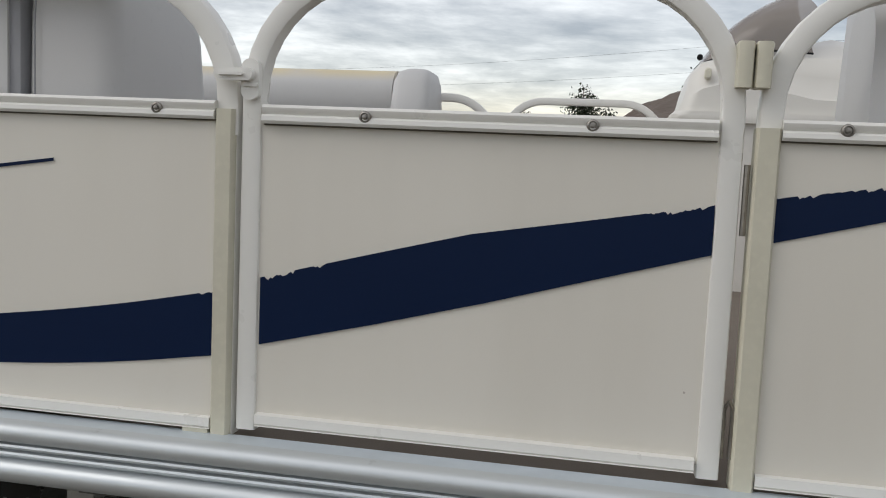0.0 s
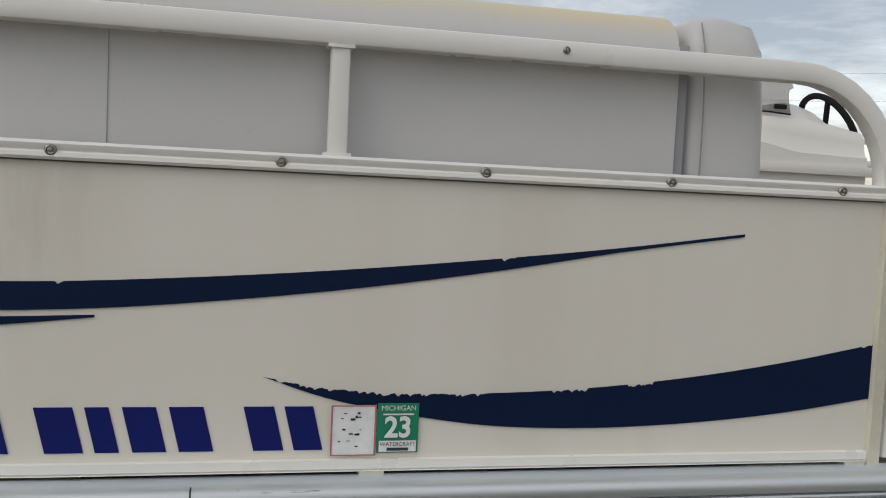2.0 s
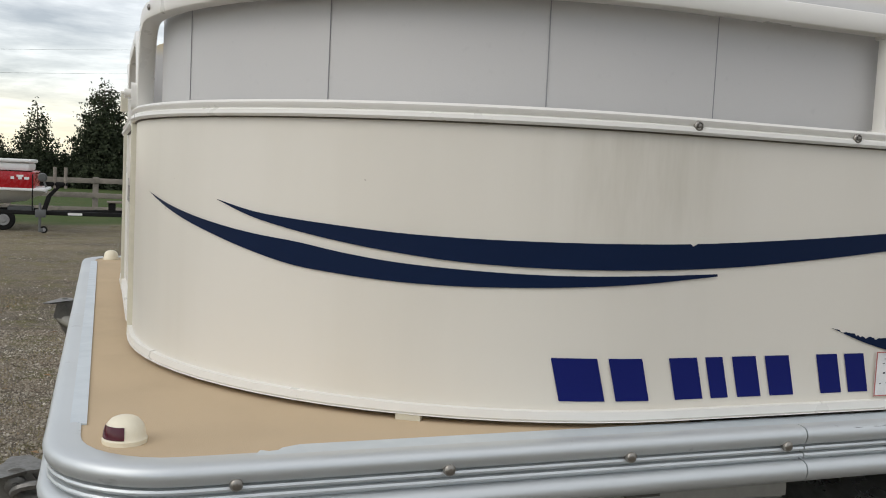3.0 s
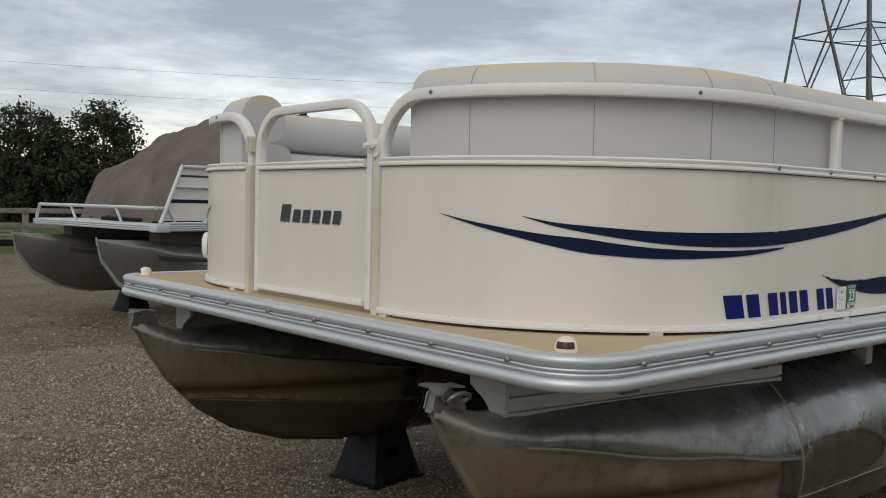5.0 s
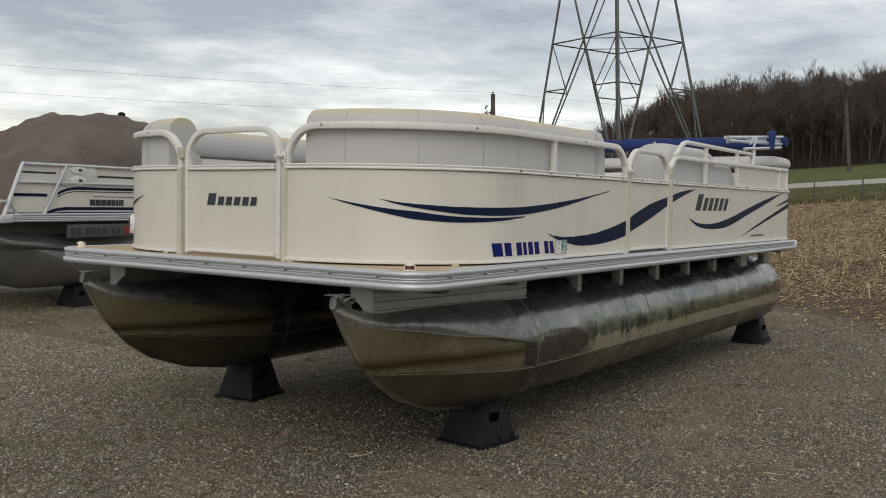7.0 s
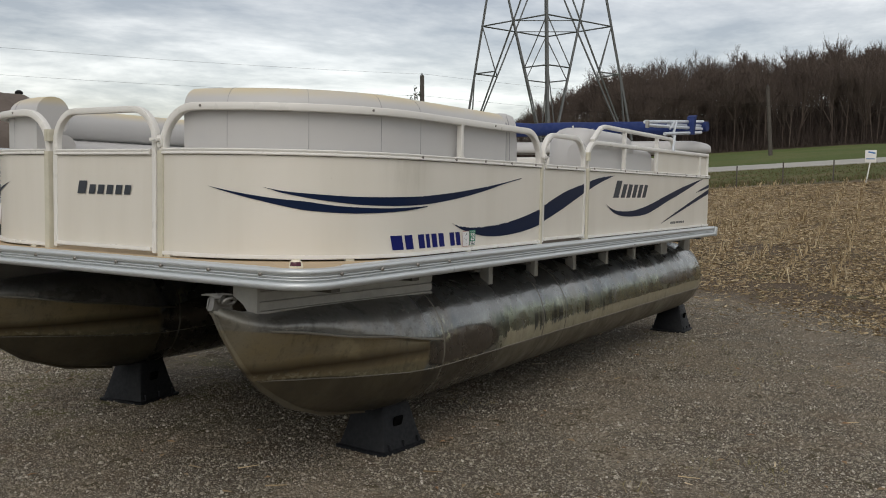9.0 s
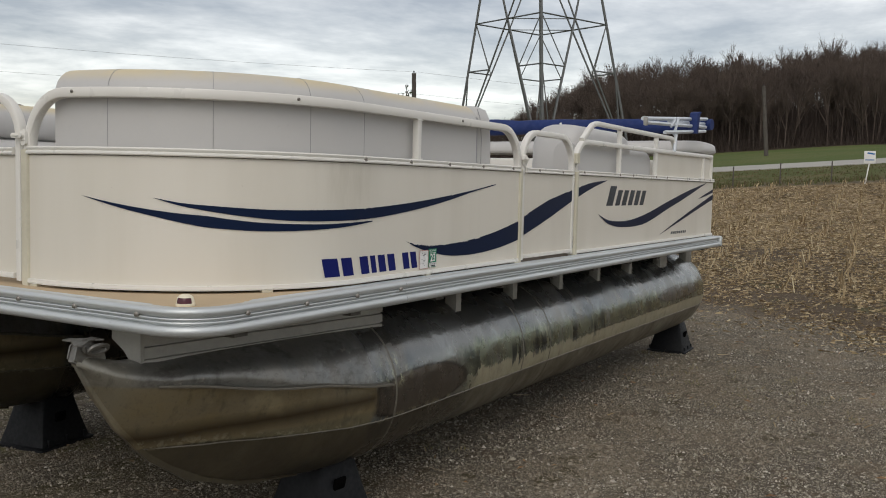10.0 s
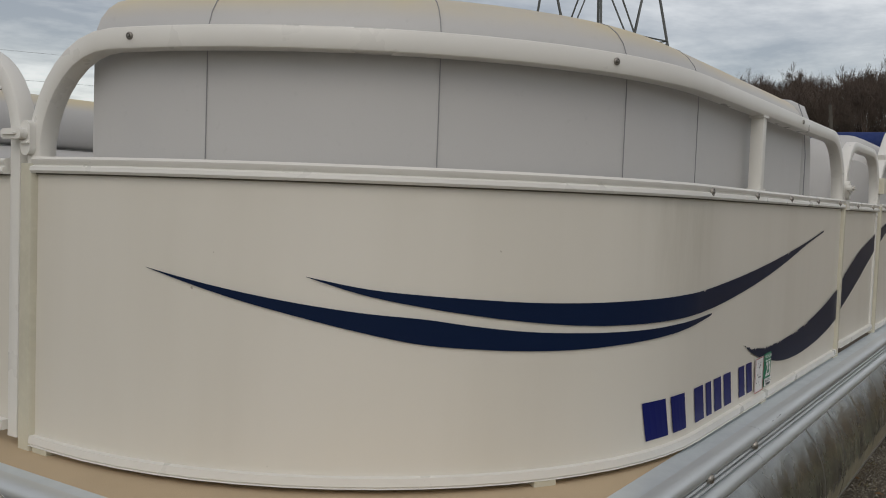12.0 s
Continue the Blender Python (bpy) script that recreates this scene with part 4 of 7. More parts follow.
def rear_fence(face, label):
    x0, x1 = 0.690, 3.69
    f = part("fence_section", face.band(x0 + 0.03, x1, [(-0.012, 1.03), (0, 1.03), (0, 1.468), (-0.012, 1.468)]), PANEL, boat, label)
    part("top_trim", face.band(x0 + 0.03, x1, TOP_TRIM), TRIM, f)
    part("trim_shadow_strip", face.band(x0 + 0.03, x1, SHADE_STRIP), TRIM_SHADE, f)
    part("bottom_trim", face.band(x0 + 0.03, x1, LOW_TRIM), TRIM, f)
    r = 0.155
    c = x0 + 0.017
    path = [(c, 1.44)] + corner(c + r, 1.652 - r, r, 180, 90) + [(1.4, 1.654), (2.4, 1.66), (3.2, 1.668), (3.66, 1.672)]
    part("lower_rail", face.bar(bmesh.new(), path, 0.034, 0.030, -0.016), TRIM, f)
    r2 = 0.09
    path = [(0.80, 1.66), (0.85, 1.69)] + [(0.90, 1.725), (0.955, 1.755), (1.02, 1.768), (1.1, 1.768), (1.4, 1.766), (2.42, 1.764)] + corner(2.5, 1.764 - r2, r2, 90, 0, 6) + [(2.59, 1.665)]
    part("upper_rail", face.bar(bmesh.new(), path, 0.030, 0.028, -0.016), TRIM, f)
    for s, z1 in ((1.424, 1.76), (2.162, 1.76), (3.40, 1.665), (3.655, 1.668)):
        part("brace", face.bar(bmesh.new(), [(s, 1.486), (s, z1)], 0.028, 0.028, -0.016, 0.004), TRIM, f)
    part("corner_post", face.bar(bmesh.new(), [(c, DECK), (c, 1.46)], 0.03, 0.03, -0.018), TRIM, f)
    part("corner_post", face.bar(bmesh.new(), [(x1 - 0.015, DECK), (x1 - 0.015, 1.49)], 0.03, 0.03, -0.018), TRIM, f)
    cover_post(face, x0, x0 + 0.029, f)
    for s in (0.794, 1.387, 1.636, 2.116, 2.367, 2.932, 3.236, 3.547):
        snap(face, s, 1.476, 0.009, f)
    part("body_panel", face.band(2.19, 3.64, [(-0.03, 1.47), (-0.02, 1.47), (-0.02, 1.66), (-0.03, 1.66)]), PANEL, f, "cream body panel behind the rail")
    part("stripe", face.film([(0.720, 1.390), (0.845, 1.410), (0.98, 1.425), (1.187, 1.439)], [(0.720, 1.334), (0.849, 1.368), (1.0, 1.402), (1.187, 1.437)], step=0.003, peel=((0.72, 0.86),)), NAVY, f, "navy stripe tail with chipped edge")
    u5 = [(1.05, 1.236), (1.2, 1.200), (1.38, 1.186), (1.6, 1.188), (1.801, 1.206), (2.05, 1.240), (2.279, 1.280), (2.55, 1.325), (2.835, 1.370), (3.2, 1.420), (3.50, 1.457)]
    l5 = [(1.05, 1.236), (1.191, 1.182), (1.33, 1.157), (1.488, 1.147), (1.7, 1.146), (1.926, 1.160), (2.15, 1.197), (2.421, 1.250), (2.7, 1.300), (3.001, 1.357), (3.3, 1.417), (3.50, 1.456)]
    part("swoosh", face.film(smooth_edge(u5), smooth_edge(l5)), NAVY, f, "navy swoosh film")
    part("swoosh", face.film([(2.269, 1.074), (2.6, 1.145), (3.0, 1.226), (3.4, 1.304), (3.685, 1.360)], [(2.269, 1.072), (2.6, 1.130), (3.0, 1.200), (3.4, 1.270), (3.685, 1.318)]), NAVY, f, "thin navy swoosh film")
    part("swoosh", face.film([(3.25, 1.326), (3.45, 1.363), (3.685, 1.404)], [(3.25, 1.324), (3.45, 1.345), (3.685, 1.376)]), NAVY, f, "thin navy swoosh film")
    letter_bars(face, 1.165, 1.90, 1.284, 1.405, (1.35, 1, 1, 1, 1, 0.95), GREYINK, f, 0.6, 1.0, 0.80)
    letter_bars(face, 2.53, 2.93, 1.066, 1.084, (1, 1, 0.8, 0.8, 1, 1.2, 0.8, 0.8), GREYINK, f, 0.3, 1.0, 1.0)
    return f


rear_fence(NEAR, "cream rear side fence with double rail and navy swooshes")
rear_fence(FAR, "cream far rear side fence with double rail")
part("stern_fence", cube(3.68, 3.695, 0.02, 2 * YC - 0.02, 1.02, 1.487, 0.002), PANEL, boat)

# vent on the far bow corner
p = FAR.at(S1 + 0.42, 1.155, 0.0)
n = (FAR.at(S1 + 0.42, 1.155, 0.1) - p).normalized()
turn = Matrix.Translation(p) @ Vector((0, 0, 1)).rotation_difference(n).to_matrix().to_4x4()
vent = part("vent_cap", lathe(bmesh.new(), [(0.056, 0), (0.056, 0.008), (0.050, 0.018), (0.034, 0.024), (0.008, 0.026)], 20, turn), WHITE, boat, "white round slotted vent")
for k in range(4):
    part("vent_slot", cube(-0.026, 0.026, -0.030 + k * 0.018, -0.022 + k * 0.018, 0.012, 0.0275, 0, turn), GREYINK, vent)

# ---- deck and its edge rail ----


def deck_outline(inset):
    x0, y0, y1, x1, r = -2.235 + inset, -0.055 + inset, 2 * YC + 0.055 - inset, 3.72, 0.15 - inset * 0.5
    return [(x1, y0)] + arc(x0 + r, y0 + r, r, 270, 180, 8) + arc(x0 + r, y1 - r, r, 180, 90, 8) + [(x1, y1)]


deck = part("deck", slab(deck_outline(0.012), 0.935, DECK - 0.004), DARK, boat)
carpet_line = [(3.70, 0.0)] + arc(-2.212 + 0.12, -0.032 + 0.12, 0.12, 270, 180, 5) + arc(-2.212 + 0.12, 2 * YC + 0.032 - 0.12, 0.12, 180, 90, 5) + [(3.70, 2 * YC)]
part("edge_strip", slab(deck_outline(0.004), DECK - 0.004, DECK + 0.0025), STRIP, deck, "pale aluminium edge strip")
part("bow_floor", slab([(x, y) for x, y in carpet_line if x < 0] + [(-1.3, 2 * YC + 0.0), (-1.3, 0.0)], DECK + 0.003, DECK + 0.006), BEIGE, deck, "beige vinyl floor on the bow")
part("floor_carpet", cube(-1.295, 3.66, 0.0, 2 * YC - 0.0, DECK + 0.003, DECK + 0.006), BROWNC, deck, "brown carpet")

def bow_strip():
    """The flat edge strip across the bow, notched at both ends."""
    x0, x1, y0, y1 = -2.226, -2.198, 0.150, 2 * YC - 0.150
    notch = [(x1, y0), (x1 - 0.007, y0 + 0.002), (x1 - 0.012, y0 + 0.010), (x1 - 0.017, y0 + 0.012), (x1 - 0.022, y0 + 0.004), (x0, y0 - 0.03)]
    line = notch + [(x, 2 * YC - y) for x, y in reversed(notch)]
    return slab(line, DECK + 0.0065, DECK + 0.009)


def side_strip(far):
    """The strip along a side edge, notched at its bow end."""
    pts = [(3.7, -0.047), (3.7, -0.002), (-1.93, -0.002), (-1.955, -0.012), (-1.962, -0.022), (-1.975, -0.024), (-1.985, -0.018), (-2.0, -0.047)]
    return slab([(x, 2 * YC - y if far else y) for x, y in pts], DECK + 0.0065, DECK + 0.009)


part("side_strip", side_strip(False), STRIP, deck, "flat pale aluminium strip along the side edge")
part("side_strip", side_strip(True), STRIP, deck, "flat pale aluminium strip along the side edge")
part("bow_strip", bow_strip(), STRIP, deck, "flat pale aluminium strip across the bow edge")
EDGE = [(-0.03, 1.012), (0.0, 1.014), (0.010, 1.012), (0.014, 1.008), (0.017, 1.001), (0.015, 0.994), (0.012, 0.988), (0.002, 0.987), (0.002, 0.984), (0.010, 0.983), (0.0115, 0.980), (0.010, 0.977), (0.001, 0.976), (0.001, 0.973), (0.010, 0.972), (0.0115, 0.969), (0.010, 0.966), (0.001, 0.965), (0.001, 0.961), (0.012, 0.960), (0.019, 0.956), (0.023, 0.946), (0.020, 0.935), (0.012, 0.928), (-0.03, 0.928)]


def edge_rail(path, label=""):
    """The ribbed bumper rail along part of the deck's edge."""
    loops = []
    for i, (x, y) in enumerate(path):
        ax, ay = path[max(i - 1, 0)]
        bx, by = path[min(i + 1, len(path) - 1)]
        t = Vector((bx - ax, by - ay, 0)).normalized()
        nrm = Vector((t.y, -t.x, 0))
        if (nrm.dot(Vector((x - 0.7, y - YC, 0)))) < 0:
            nrm = -nrm
        loops.append([Vector((x, y, z)) + nrm * o for o, z in EDGE])
    return part("edge_rail", rings(bmesh.new(), loops), BUMPER, boat, label, 50)


base = deck_outline(0.0)
r_side = edge_rail([(3.72, -0.055), (-1.1385, -0.055)], "ribbed aluminium bumper rail")
r_bow = edge_rail([(-1.141, -0.055)] + base[1:-1] + [(-1.141, 2 * YC + 0.055)], "ribbed aluminium bow bumper rail")
edge_rail([(-1.1385, 2 * YC + 0.055), (3.72, 2 * YC + 0.055)], "ribbed aluminium bumper rail")
part("rail_end", cube(3.715, 3.765, -0.083, 2 * YC + 0.083, 0.926, 1.012, 0.012), BUMPER, boat, "ribbed aluminium stern bumper")
EDGE_SCREW = mesh_from("edge_screw", lathe(bmesh.new(), [(0.0085, -0.004), (0.0085, 0.004), (0.0065, 0.0065), (0.003, 0.0075), (0.001, 0.0075)], 12, Matrix.Rotation(radians(90), 4, "X")), STEEL)


def edge_screw(x, y, rz, parent):
    ob = new("edge_screw", EDGE_SCREW)
    ob.parent = parent
    ob.matrix_parent_inverse = where_is(parent).inverted()
    ob.matrix_basis = pose(x, y, 0.9865, 0, 0, rz)


for i in range(4):
    edge_screw(-2.022 + 0.282 * i, -0.0675, 0, r_bow)
for i in range(9):
    edge_screw(-2.2475, 0.16 + 0.279 * i, -90, r_bow)


def nav_light(x, y, rz):
    e = part("nav_light", lathe(bmesh.new(), [(0.0285, DECK + 0.005), (0.029, DECK + 0.012), (0.0272, DECK + 0.014), (0.0264, DECK + 0.020), (0.0240, DECK + 0.030), (0.0175, DECK + 0.0375), (0.011, DECK + 0.0405), (0.003, DECK + 0.0415)], 20, Matrix.Translation((x, y, 0))), CREAM, boat, "cream navigation light with dark red lens")
    bm = bmesh.new()
    loops = []
    for z, r in ((DECK + 0.0145, 0.0280), (DECK + 0.0195, 0.0275), (DECK + 0.0255, 0.0263), (DECK + 0.031, 0.0243)):
        loops.append([Vector((x + r * math.cos(radians(a + rz)), y + r * math.sin(radians(a + rz)), z)) for a in range(-52, 53, 8)])
    rings(bm, loops, closed=False)
    part("lens", bm, LENS_RED, e, "dark red lens")


nav_light(-2.150, 0.062, 215)
nav_light(-2.150, 2 * YC - 0.062, 145)

# ---- pontoons ----


def interp(x, rows):
    return float(np.interp(x, [r[0] for r in rows], [r[1] for r in rows]))


KEEL = [(-2.325, 0.840), (-2.267, 0.735), (-2.178, 0.606), (-2.047, 0.474), (-1.885, 0.368), (-1.62, 0.276), (-1.29, 0.226), (-1.0, 0.222), (3.6, 0.222), (3.78, 0.25), (3.86, 0.33), (3.89, 0.45)]
HEAD = [(-2.325, 0.868), (-2.24, 0.832), (-2.1, 0.800), (-1.6, 0.820), (-1.0, 0.858), (3.6, 0.858), (3.76, 0.835), (3.85, 0.76), (3.89, 0.62)]
HALF = [(-2.325, 0.012), (-2.25, 0.050), (-2.1, 0.112), (-1.9, 0.180), (-1.6, 0.254), (-1.3, 0.299), (-1.0, 0.318), (3.6, 0.318), (3.78, 0.285), (3.86, 0.2), (3.89, 0.085)]


def tube_loop(x, yc, grow=0.0, n=44):
    zb, zt, w = interp(x, KEEL) - grow, interp(x, HEAD) + grow, interp(x, HALF) + grow
    v = min(1.0, max(0.0, (-1.05 - x) / 1.0))
    v = v * v * (3 - 2 * v)
    zc = max(0.54, zb + (zt - zb) * 0.5) if x < -1.0 else (zb + zt) / 2
    zc += (zt - 0.05 - zc) * v * 0.9
    pts = []
    for k in range(n):
        a = 2 * math.pi * k / n
        c, s = math.cos(a), math.sin(a)
        h = (zt - zc) if s > 0 else (zc - zb)
        y_e = w * c
        y_v = w * (1 - abs(s) ** 1.35) * (1 if c > 0 else -1)
        y_b = w * abs(c) ** 1.05 * (1 if c > 0 else -1)
        pts.append(Vector((x, yc + (y_e * (1 - v) + y_v * v if s < 0 else y_e * (1 - v) + y_b * v), zc + h * s)))
    return pts


def pontoon(yc, side, label):
    xs = [-2.325, -2.31, -2.28, -2.22, -2.15, -2.05, -1.95, -1.8, -1.65, -1.5, -1.3, -1.15, -1.03]
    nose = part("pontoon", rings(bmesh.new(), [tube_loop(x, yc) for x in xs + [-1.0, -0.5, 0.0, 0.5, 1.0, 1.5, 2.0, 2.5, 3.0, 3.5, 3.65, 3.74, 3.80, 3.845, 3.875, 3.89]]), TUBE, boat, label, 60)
    for x in (-1.04, 0.14, 0.48):
        part("weld_ring", rings(bmesh.new(), [tube_loop(x - 0.006, yc, 0.0), tube_loop(x, yc, 0.002), tube_loop(x + 0.006, yc, 0.0)]), WELD, nose)
    # long weld on both flanks, and the bow stem
    for flank in (-1, 1):
        pts = []
        for i in range(60):
            x = -2.08 + 5.75 * i / 59
            z = interp(x, [(-2.08, 0.508), (-1.6, 0.468), (-1.15, 0.442), (3.67, 0.438)])
            loop = tube_loop(x, yc)
            near = min((p for p in loop if (p.y - yc) * flank > 0), key=lambda p: abs(p.z - z))
            below = min((p for p in loop if (p.y - yc) * flank > 0 and p is not near), key=lambda p: abs(p.z - z))
            k = (z - near.z) / (below.z - near.z) if abs(below.z - near.z) > 1e-6 else 0
            q = near + (below - near) * k
            pts.append(q + Vector((0, flank * 0.001, random.uniform(-0.0015, 0.0015))))
        part("weld_seam", pipe(bmesh.new(), pts, 0.0028, 6), WELD, nose)
        # spray rail: a thin folded plate
        loops = []
        for i in range(15):
            x = -2.10 + 0.99 * i / 14
            z = interp(x, [(-2.10, 0.736), (-1.11, 0.598)]) + 0.004 * math.sin(i * 0.9)
            loop = [p for p in tube_loop(x, yc, 0.0, 120) if (p.y - yc) * flank > 0]
            q = min(loop, key=lambda p: abs(p.z - z))
            wide = 0.042 * min(1.0, i / 5 + 0.12)
            y_in = q.y - flank * 0.012
            lip = q.y + flank * wide
            loops.append([Vector((x, y_in, z + 0.001)), Vector((x, lip, z)), Vector((x, lip + flank * 0.001, z - 0.003)), Vector((x, lip, z - 0.008)), Vector((x, lip - flank * 0.004, z - 0.008)), Vector((x, lip - flank * 0.006, z - 0.004)), Vector((x, y_in, z - 0.005))])
        part("spray_rail", rings(bmesh.new(), loops), WELD, nose, "thin folded spray rail")
    stem = [(x, yc, z + 0.0) for x, z in KEEL[:7]]
    part("stem", rings(bmesh.new(), [[Vector((x, yc + u, z + v)) for u, v in ((-0.009, 0.02), (-0.009, -0.012), (0.009, -0.012), (0.009, 0.02))] for x, _, z in stem]), TUBE, nose, "thin keel plate up the bow")
    # towing eye
    eye = part("tow_eye", rings(bmesh.new(), [[Vector((x, yc + y, z)) for x, z in ((-2.335, 0.835), (-2.318, 0.888), (-2.27, 0.888), (-2.225, 0.86), (-2.21, 0.80), (-2.29, 0.80))] for y in (-0.012, 0.012)]), EYEMETAL, nose, "aluminium towing eye")
    # a folded wing plate across the stem, bolt and hanging shackle
    wing = [(-2.365, -0.055), (-2.345, -0.066), (-2.285, -0.022), (-2.262, -0.018), (-2.240, -0.030), (-2.236, 0.030), (-2.262, 0.018), (-2.285, 0.066), (-2.315, 0.064), (-2.325, 0.012)]
    part("wing_plate", rings(bmesh.new(), [[Vector((x, yc + y, z - 0.05 * abs(y))) for x, y in wing] for z in (0.892, 0.897)]), EYEMETAL, eye, "bent galvanised plate", 20)
    part("washer", lathe(bmesh.new(), [(0.026, 0), (0.026, 0.005), (0.016, 0.006), (0.016, 0.016), (0.012, 0.018), (0.004, 0.018)], 14, Matrix.Translation((-2.300, yc + side * 0.013, 0.874)) @ Matrix.Rotation(radians(90 * -side), 4, "X")), EYEMETAL, eye)
    for cheek in (-1, 1):
        lug = [(-2.335, 0.842), (-2.326, 0.880), (-2.305, 0.896), (-2.280, 0.892), (-2.258, 0.862), (-2.266, 0.838), (-2.300, 0.826)]
        part("cheek_plate", rings(bmesh.new(), [[Vector((x, yc + cheek * y, z)) for x, z in lug] for y in (0.0125, 0.0185)]), EYEMETAL, eye)
    part("eye_bolt", pipe(bmesh.new(), [(-2.300, yc - 0.036, 0.874), (-2.300, yc + 0.036, 0.874)], 0.007, 10), EYEMETAL, eye)
    ring = [(-2.268 + 0.034 * math.cos(a), yc + side * (0.040 + 0.010 * math.sin(a)), 0.868 + 0.014 * math.sin(a)) for a in np.linspace(0, 2 * math.pi, 17)]
    part("shackle", pipe(bmesh.new(), ring, 0.0065, 7), EYEMETAL, eye)
    return nose


P1, P2 = 0.345, 2 * YC - 0.345
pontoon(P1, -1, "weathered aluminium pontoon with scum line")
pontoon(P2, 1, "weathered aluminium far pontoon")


def bracket(yc, side):
    """The long corrugated bow bracket and the row of short risers."""
    out = yc + side * 0.19          # its outer face
    rows = [(0, 0.930), (0, 0.899), (0.010, 0.897), (0.010, 0.892), (0, 0.890), (0, 0.856), (0.010, 0.854), (0.010, 0.849), (0, 0.847), (0, 0.815), (0.010, 0.813), (0.010, 0.809), (0, 0.807), (0, 0.786)]
    fore = yc + side * 0.045        # where that face starts, at the bow
    loops = []
    for x in (-2.10, -1.5, -0.97):
        face_y = fore + (out - fore) * (x + 2.10) / 1.13
        loops.append([Vector((x, face_y - side * o, z)) for o, z in rows] + [Vector((x, face_y - side * 0.022, z)) for z in (0.786, 0.930)])
    b = part("bow_bracket", rings(bmesh.new(), loops), ALLOY, boat, "ribbed aluminium bow bracket", 20)
    back = yc - side * 0.085
    bm = bmesh.new()
    face_line = [(fore + side * 0.004, 0.932), (fore + side * 0.004, 0.780), (fore - side * 0.03, 0.784), (yc - side * 0.03, 0.835), (back, 0.868), (back, 0.932)]
    rings(bm, [[Vector((x, y, z)) for y, z in face_line] for x in (-2.115, -2.10)])
    part("front_plate", bm, ALLOY, b)
    for x, wide in ((-0.338, 0.05), (0.27, 0.05), (0.885, 0.05), (1.50, 0.05), (2.115, 0.05), (2.88, 0.17), (3.58, 0.17)):
        for yy in (yc - 0.195, yc + 0.135):
            bm = bmesh.new()
            box(bm, x - wide / 2, x + wide / 2, yy, yy + 0.006, 0.775, 0.93, 0.0015)
            for xx in (x - wide / 2, x + wide / 2 - 0.005):
                box(bm, xx, xx + 0.005, yy + 0.004, yy + 0.06, 0.775, 0.93, 0.001)
            for z in (0.835, 0.885):
                box(bm, x - wide / 2 + 0.002, x + wide / 2 - 0.002, yy - 0.002, yy + 0.002, z, z + 0.006)
            part("riser", bm, ALLOY, boat)


bracket(P1, -1)
bracket(P2, 1)
for x in np.arange(-2.0, 3.7, 0.6):
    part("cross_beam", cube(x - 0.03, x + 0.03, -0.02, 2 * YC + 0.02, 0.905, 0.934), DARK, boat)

# ---- seats ----


def cushion_profile(z0, z1, o0, o1, r=0.05):
    pts = []
    for cx, cz, a0, rr in ((o1 - r, z1 - r, 0, r), (o0 + r, z1 - r, 90, r)):
        for i in range(7):
            a = radians(a0 + 90 * i / 6)
            pts.append((cx + rr * math.cos(a), cz + rr * math.sin(a)))
    return pts + [(o0, z0), (o1, z0)]


def bow_lounge(face, label, s0=-2.55):
    e = part("lounge_seat", face.band(s0 + 0.1, -0.37, [(-0.62, DECK + 0.007), (-0.20, DECK + 0.007), (-0.20, 1.30), (-0.62, 1.30)]), VINYL, boat, label)
    body = cushion_profile(1.62, 1.754, -0.235, -0.045, 0.085)[:-2] + [(-0.235, 1.64), (-0.226, 1.608), (-0.205, 1.585), (-0.165, 1.574), (-0.165, 1.570), (-0.222, 1.566), (-0.252, 1.552), (-0.268, 1.525), (-0.272, 1.48), (-0.272, DECK + 0.01), (-0.045, DECK + 0.01)]
    part("backrest", face.band(s0, -0.395, body), VINYL, e, "grey vinyl backrest, yellowed along the top")
    part("seat_cushion", face.band(s0 + 0.02, -0.38, cushion_profile(1.28, 1.46, -0.66, -0.24, 0.06)), VINYL, e)
    for s in (-2.313, -1.940, -1.572, -1.275):
        outline = [face.at(s, z, o + (0.0015 if o > -0.1 else 0)) for o, z in body[:11]]
        outline = [face.at(s, 1.2, -0.0445)] + [face.at(s, z, o + 0.0006) for o, z in body[:8]]
        part("seam", pipe(bmesh.new(), outline, 0.0008, 5), SEAM, e)
    part("end_seam", cube(-0.397, -0.376, *sorted((face.at(-1, 1, -0.05).y, face.at(-1, 1, -0.18).y)), DECK + 0.02, 1.70, 0.002), SEAM, e)
    bm = bmesh.new()
    loops = []
    for z, w0, w1, d0, d1 in ((DECK + 0.01, -0.374, -0.212, -0.045, -0.42), (1.3, -0.374, -0.216, -0.045, -0.40), (1.6, -0.374, -0.222, -0.05, -0.36), (1.70, -0.372, -0.228, -0.055, -0.33), (1.742, -0.362, -0.240, -0.07, -0.29), (1.757, -0.34, -0.262, -0.10, -0.24)):
        loops.append([face.at((w0 + w1) / 2 + u, z, (d0 + d1) / 2 + v) for u, v in round_rect(w1 - w0, abs(d1 - d0), 0.035, 3)])
    arm = part("arm_end", rings(bm, loops), PALE, e, "grey vinyl end cushion", 60)
    part("seam", pipe(bmesh.new(), [face.at(-0.348, z, -0.0445) for z in (1.2, 1.5, 1.6)] + [face.at(-0.348, 1.70, -0.054), face.at(-0.348, 1.742, -0.07)], 0.0014, 5), SEAM, arm)
    return e


bow_lounge(NEAR, "grey vinyl bow lounge behind the fence")
bow_lounge(FAR, "grey vinyl far bow lounge", -2.56)


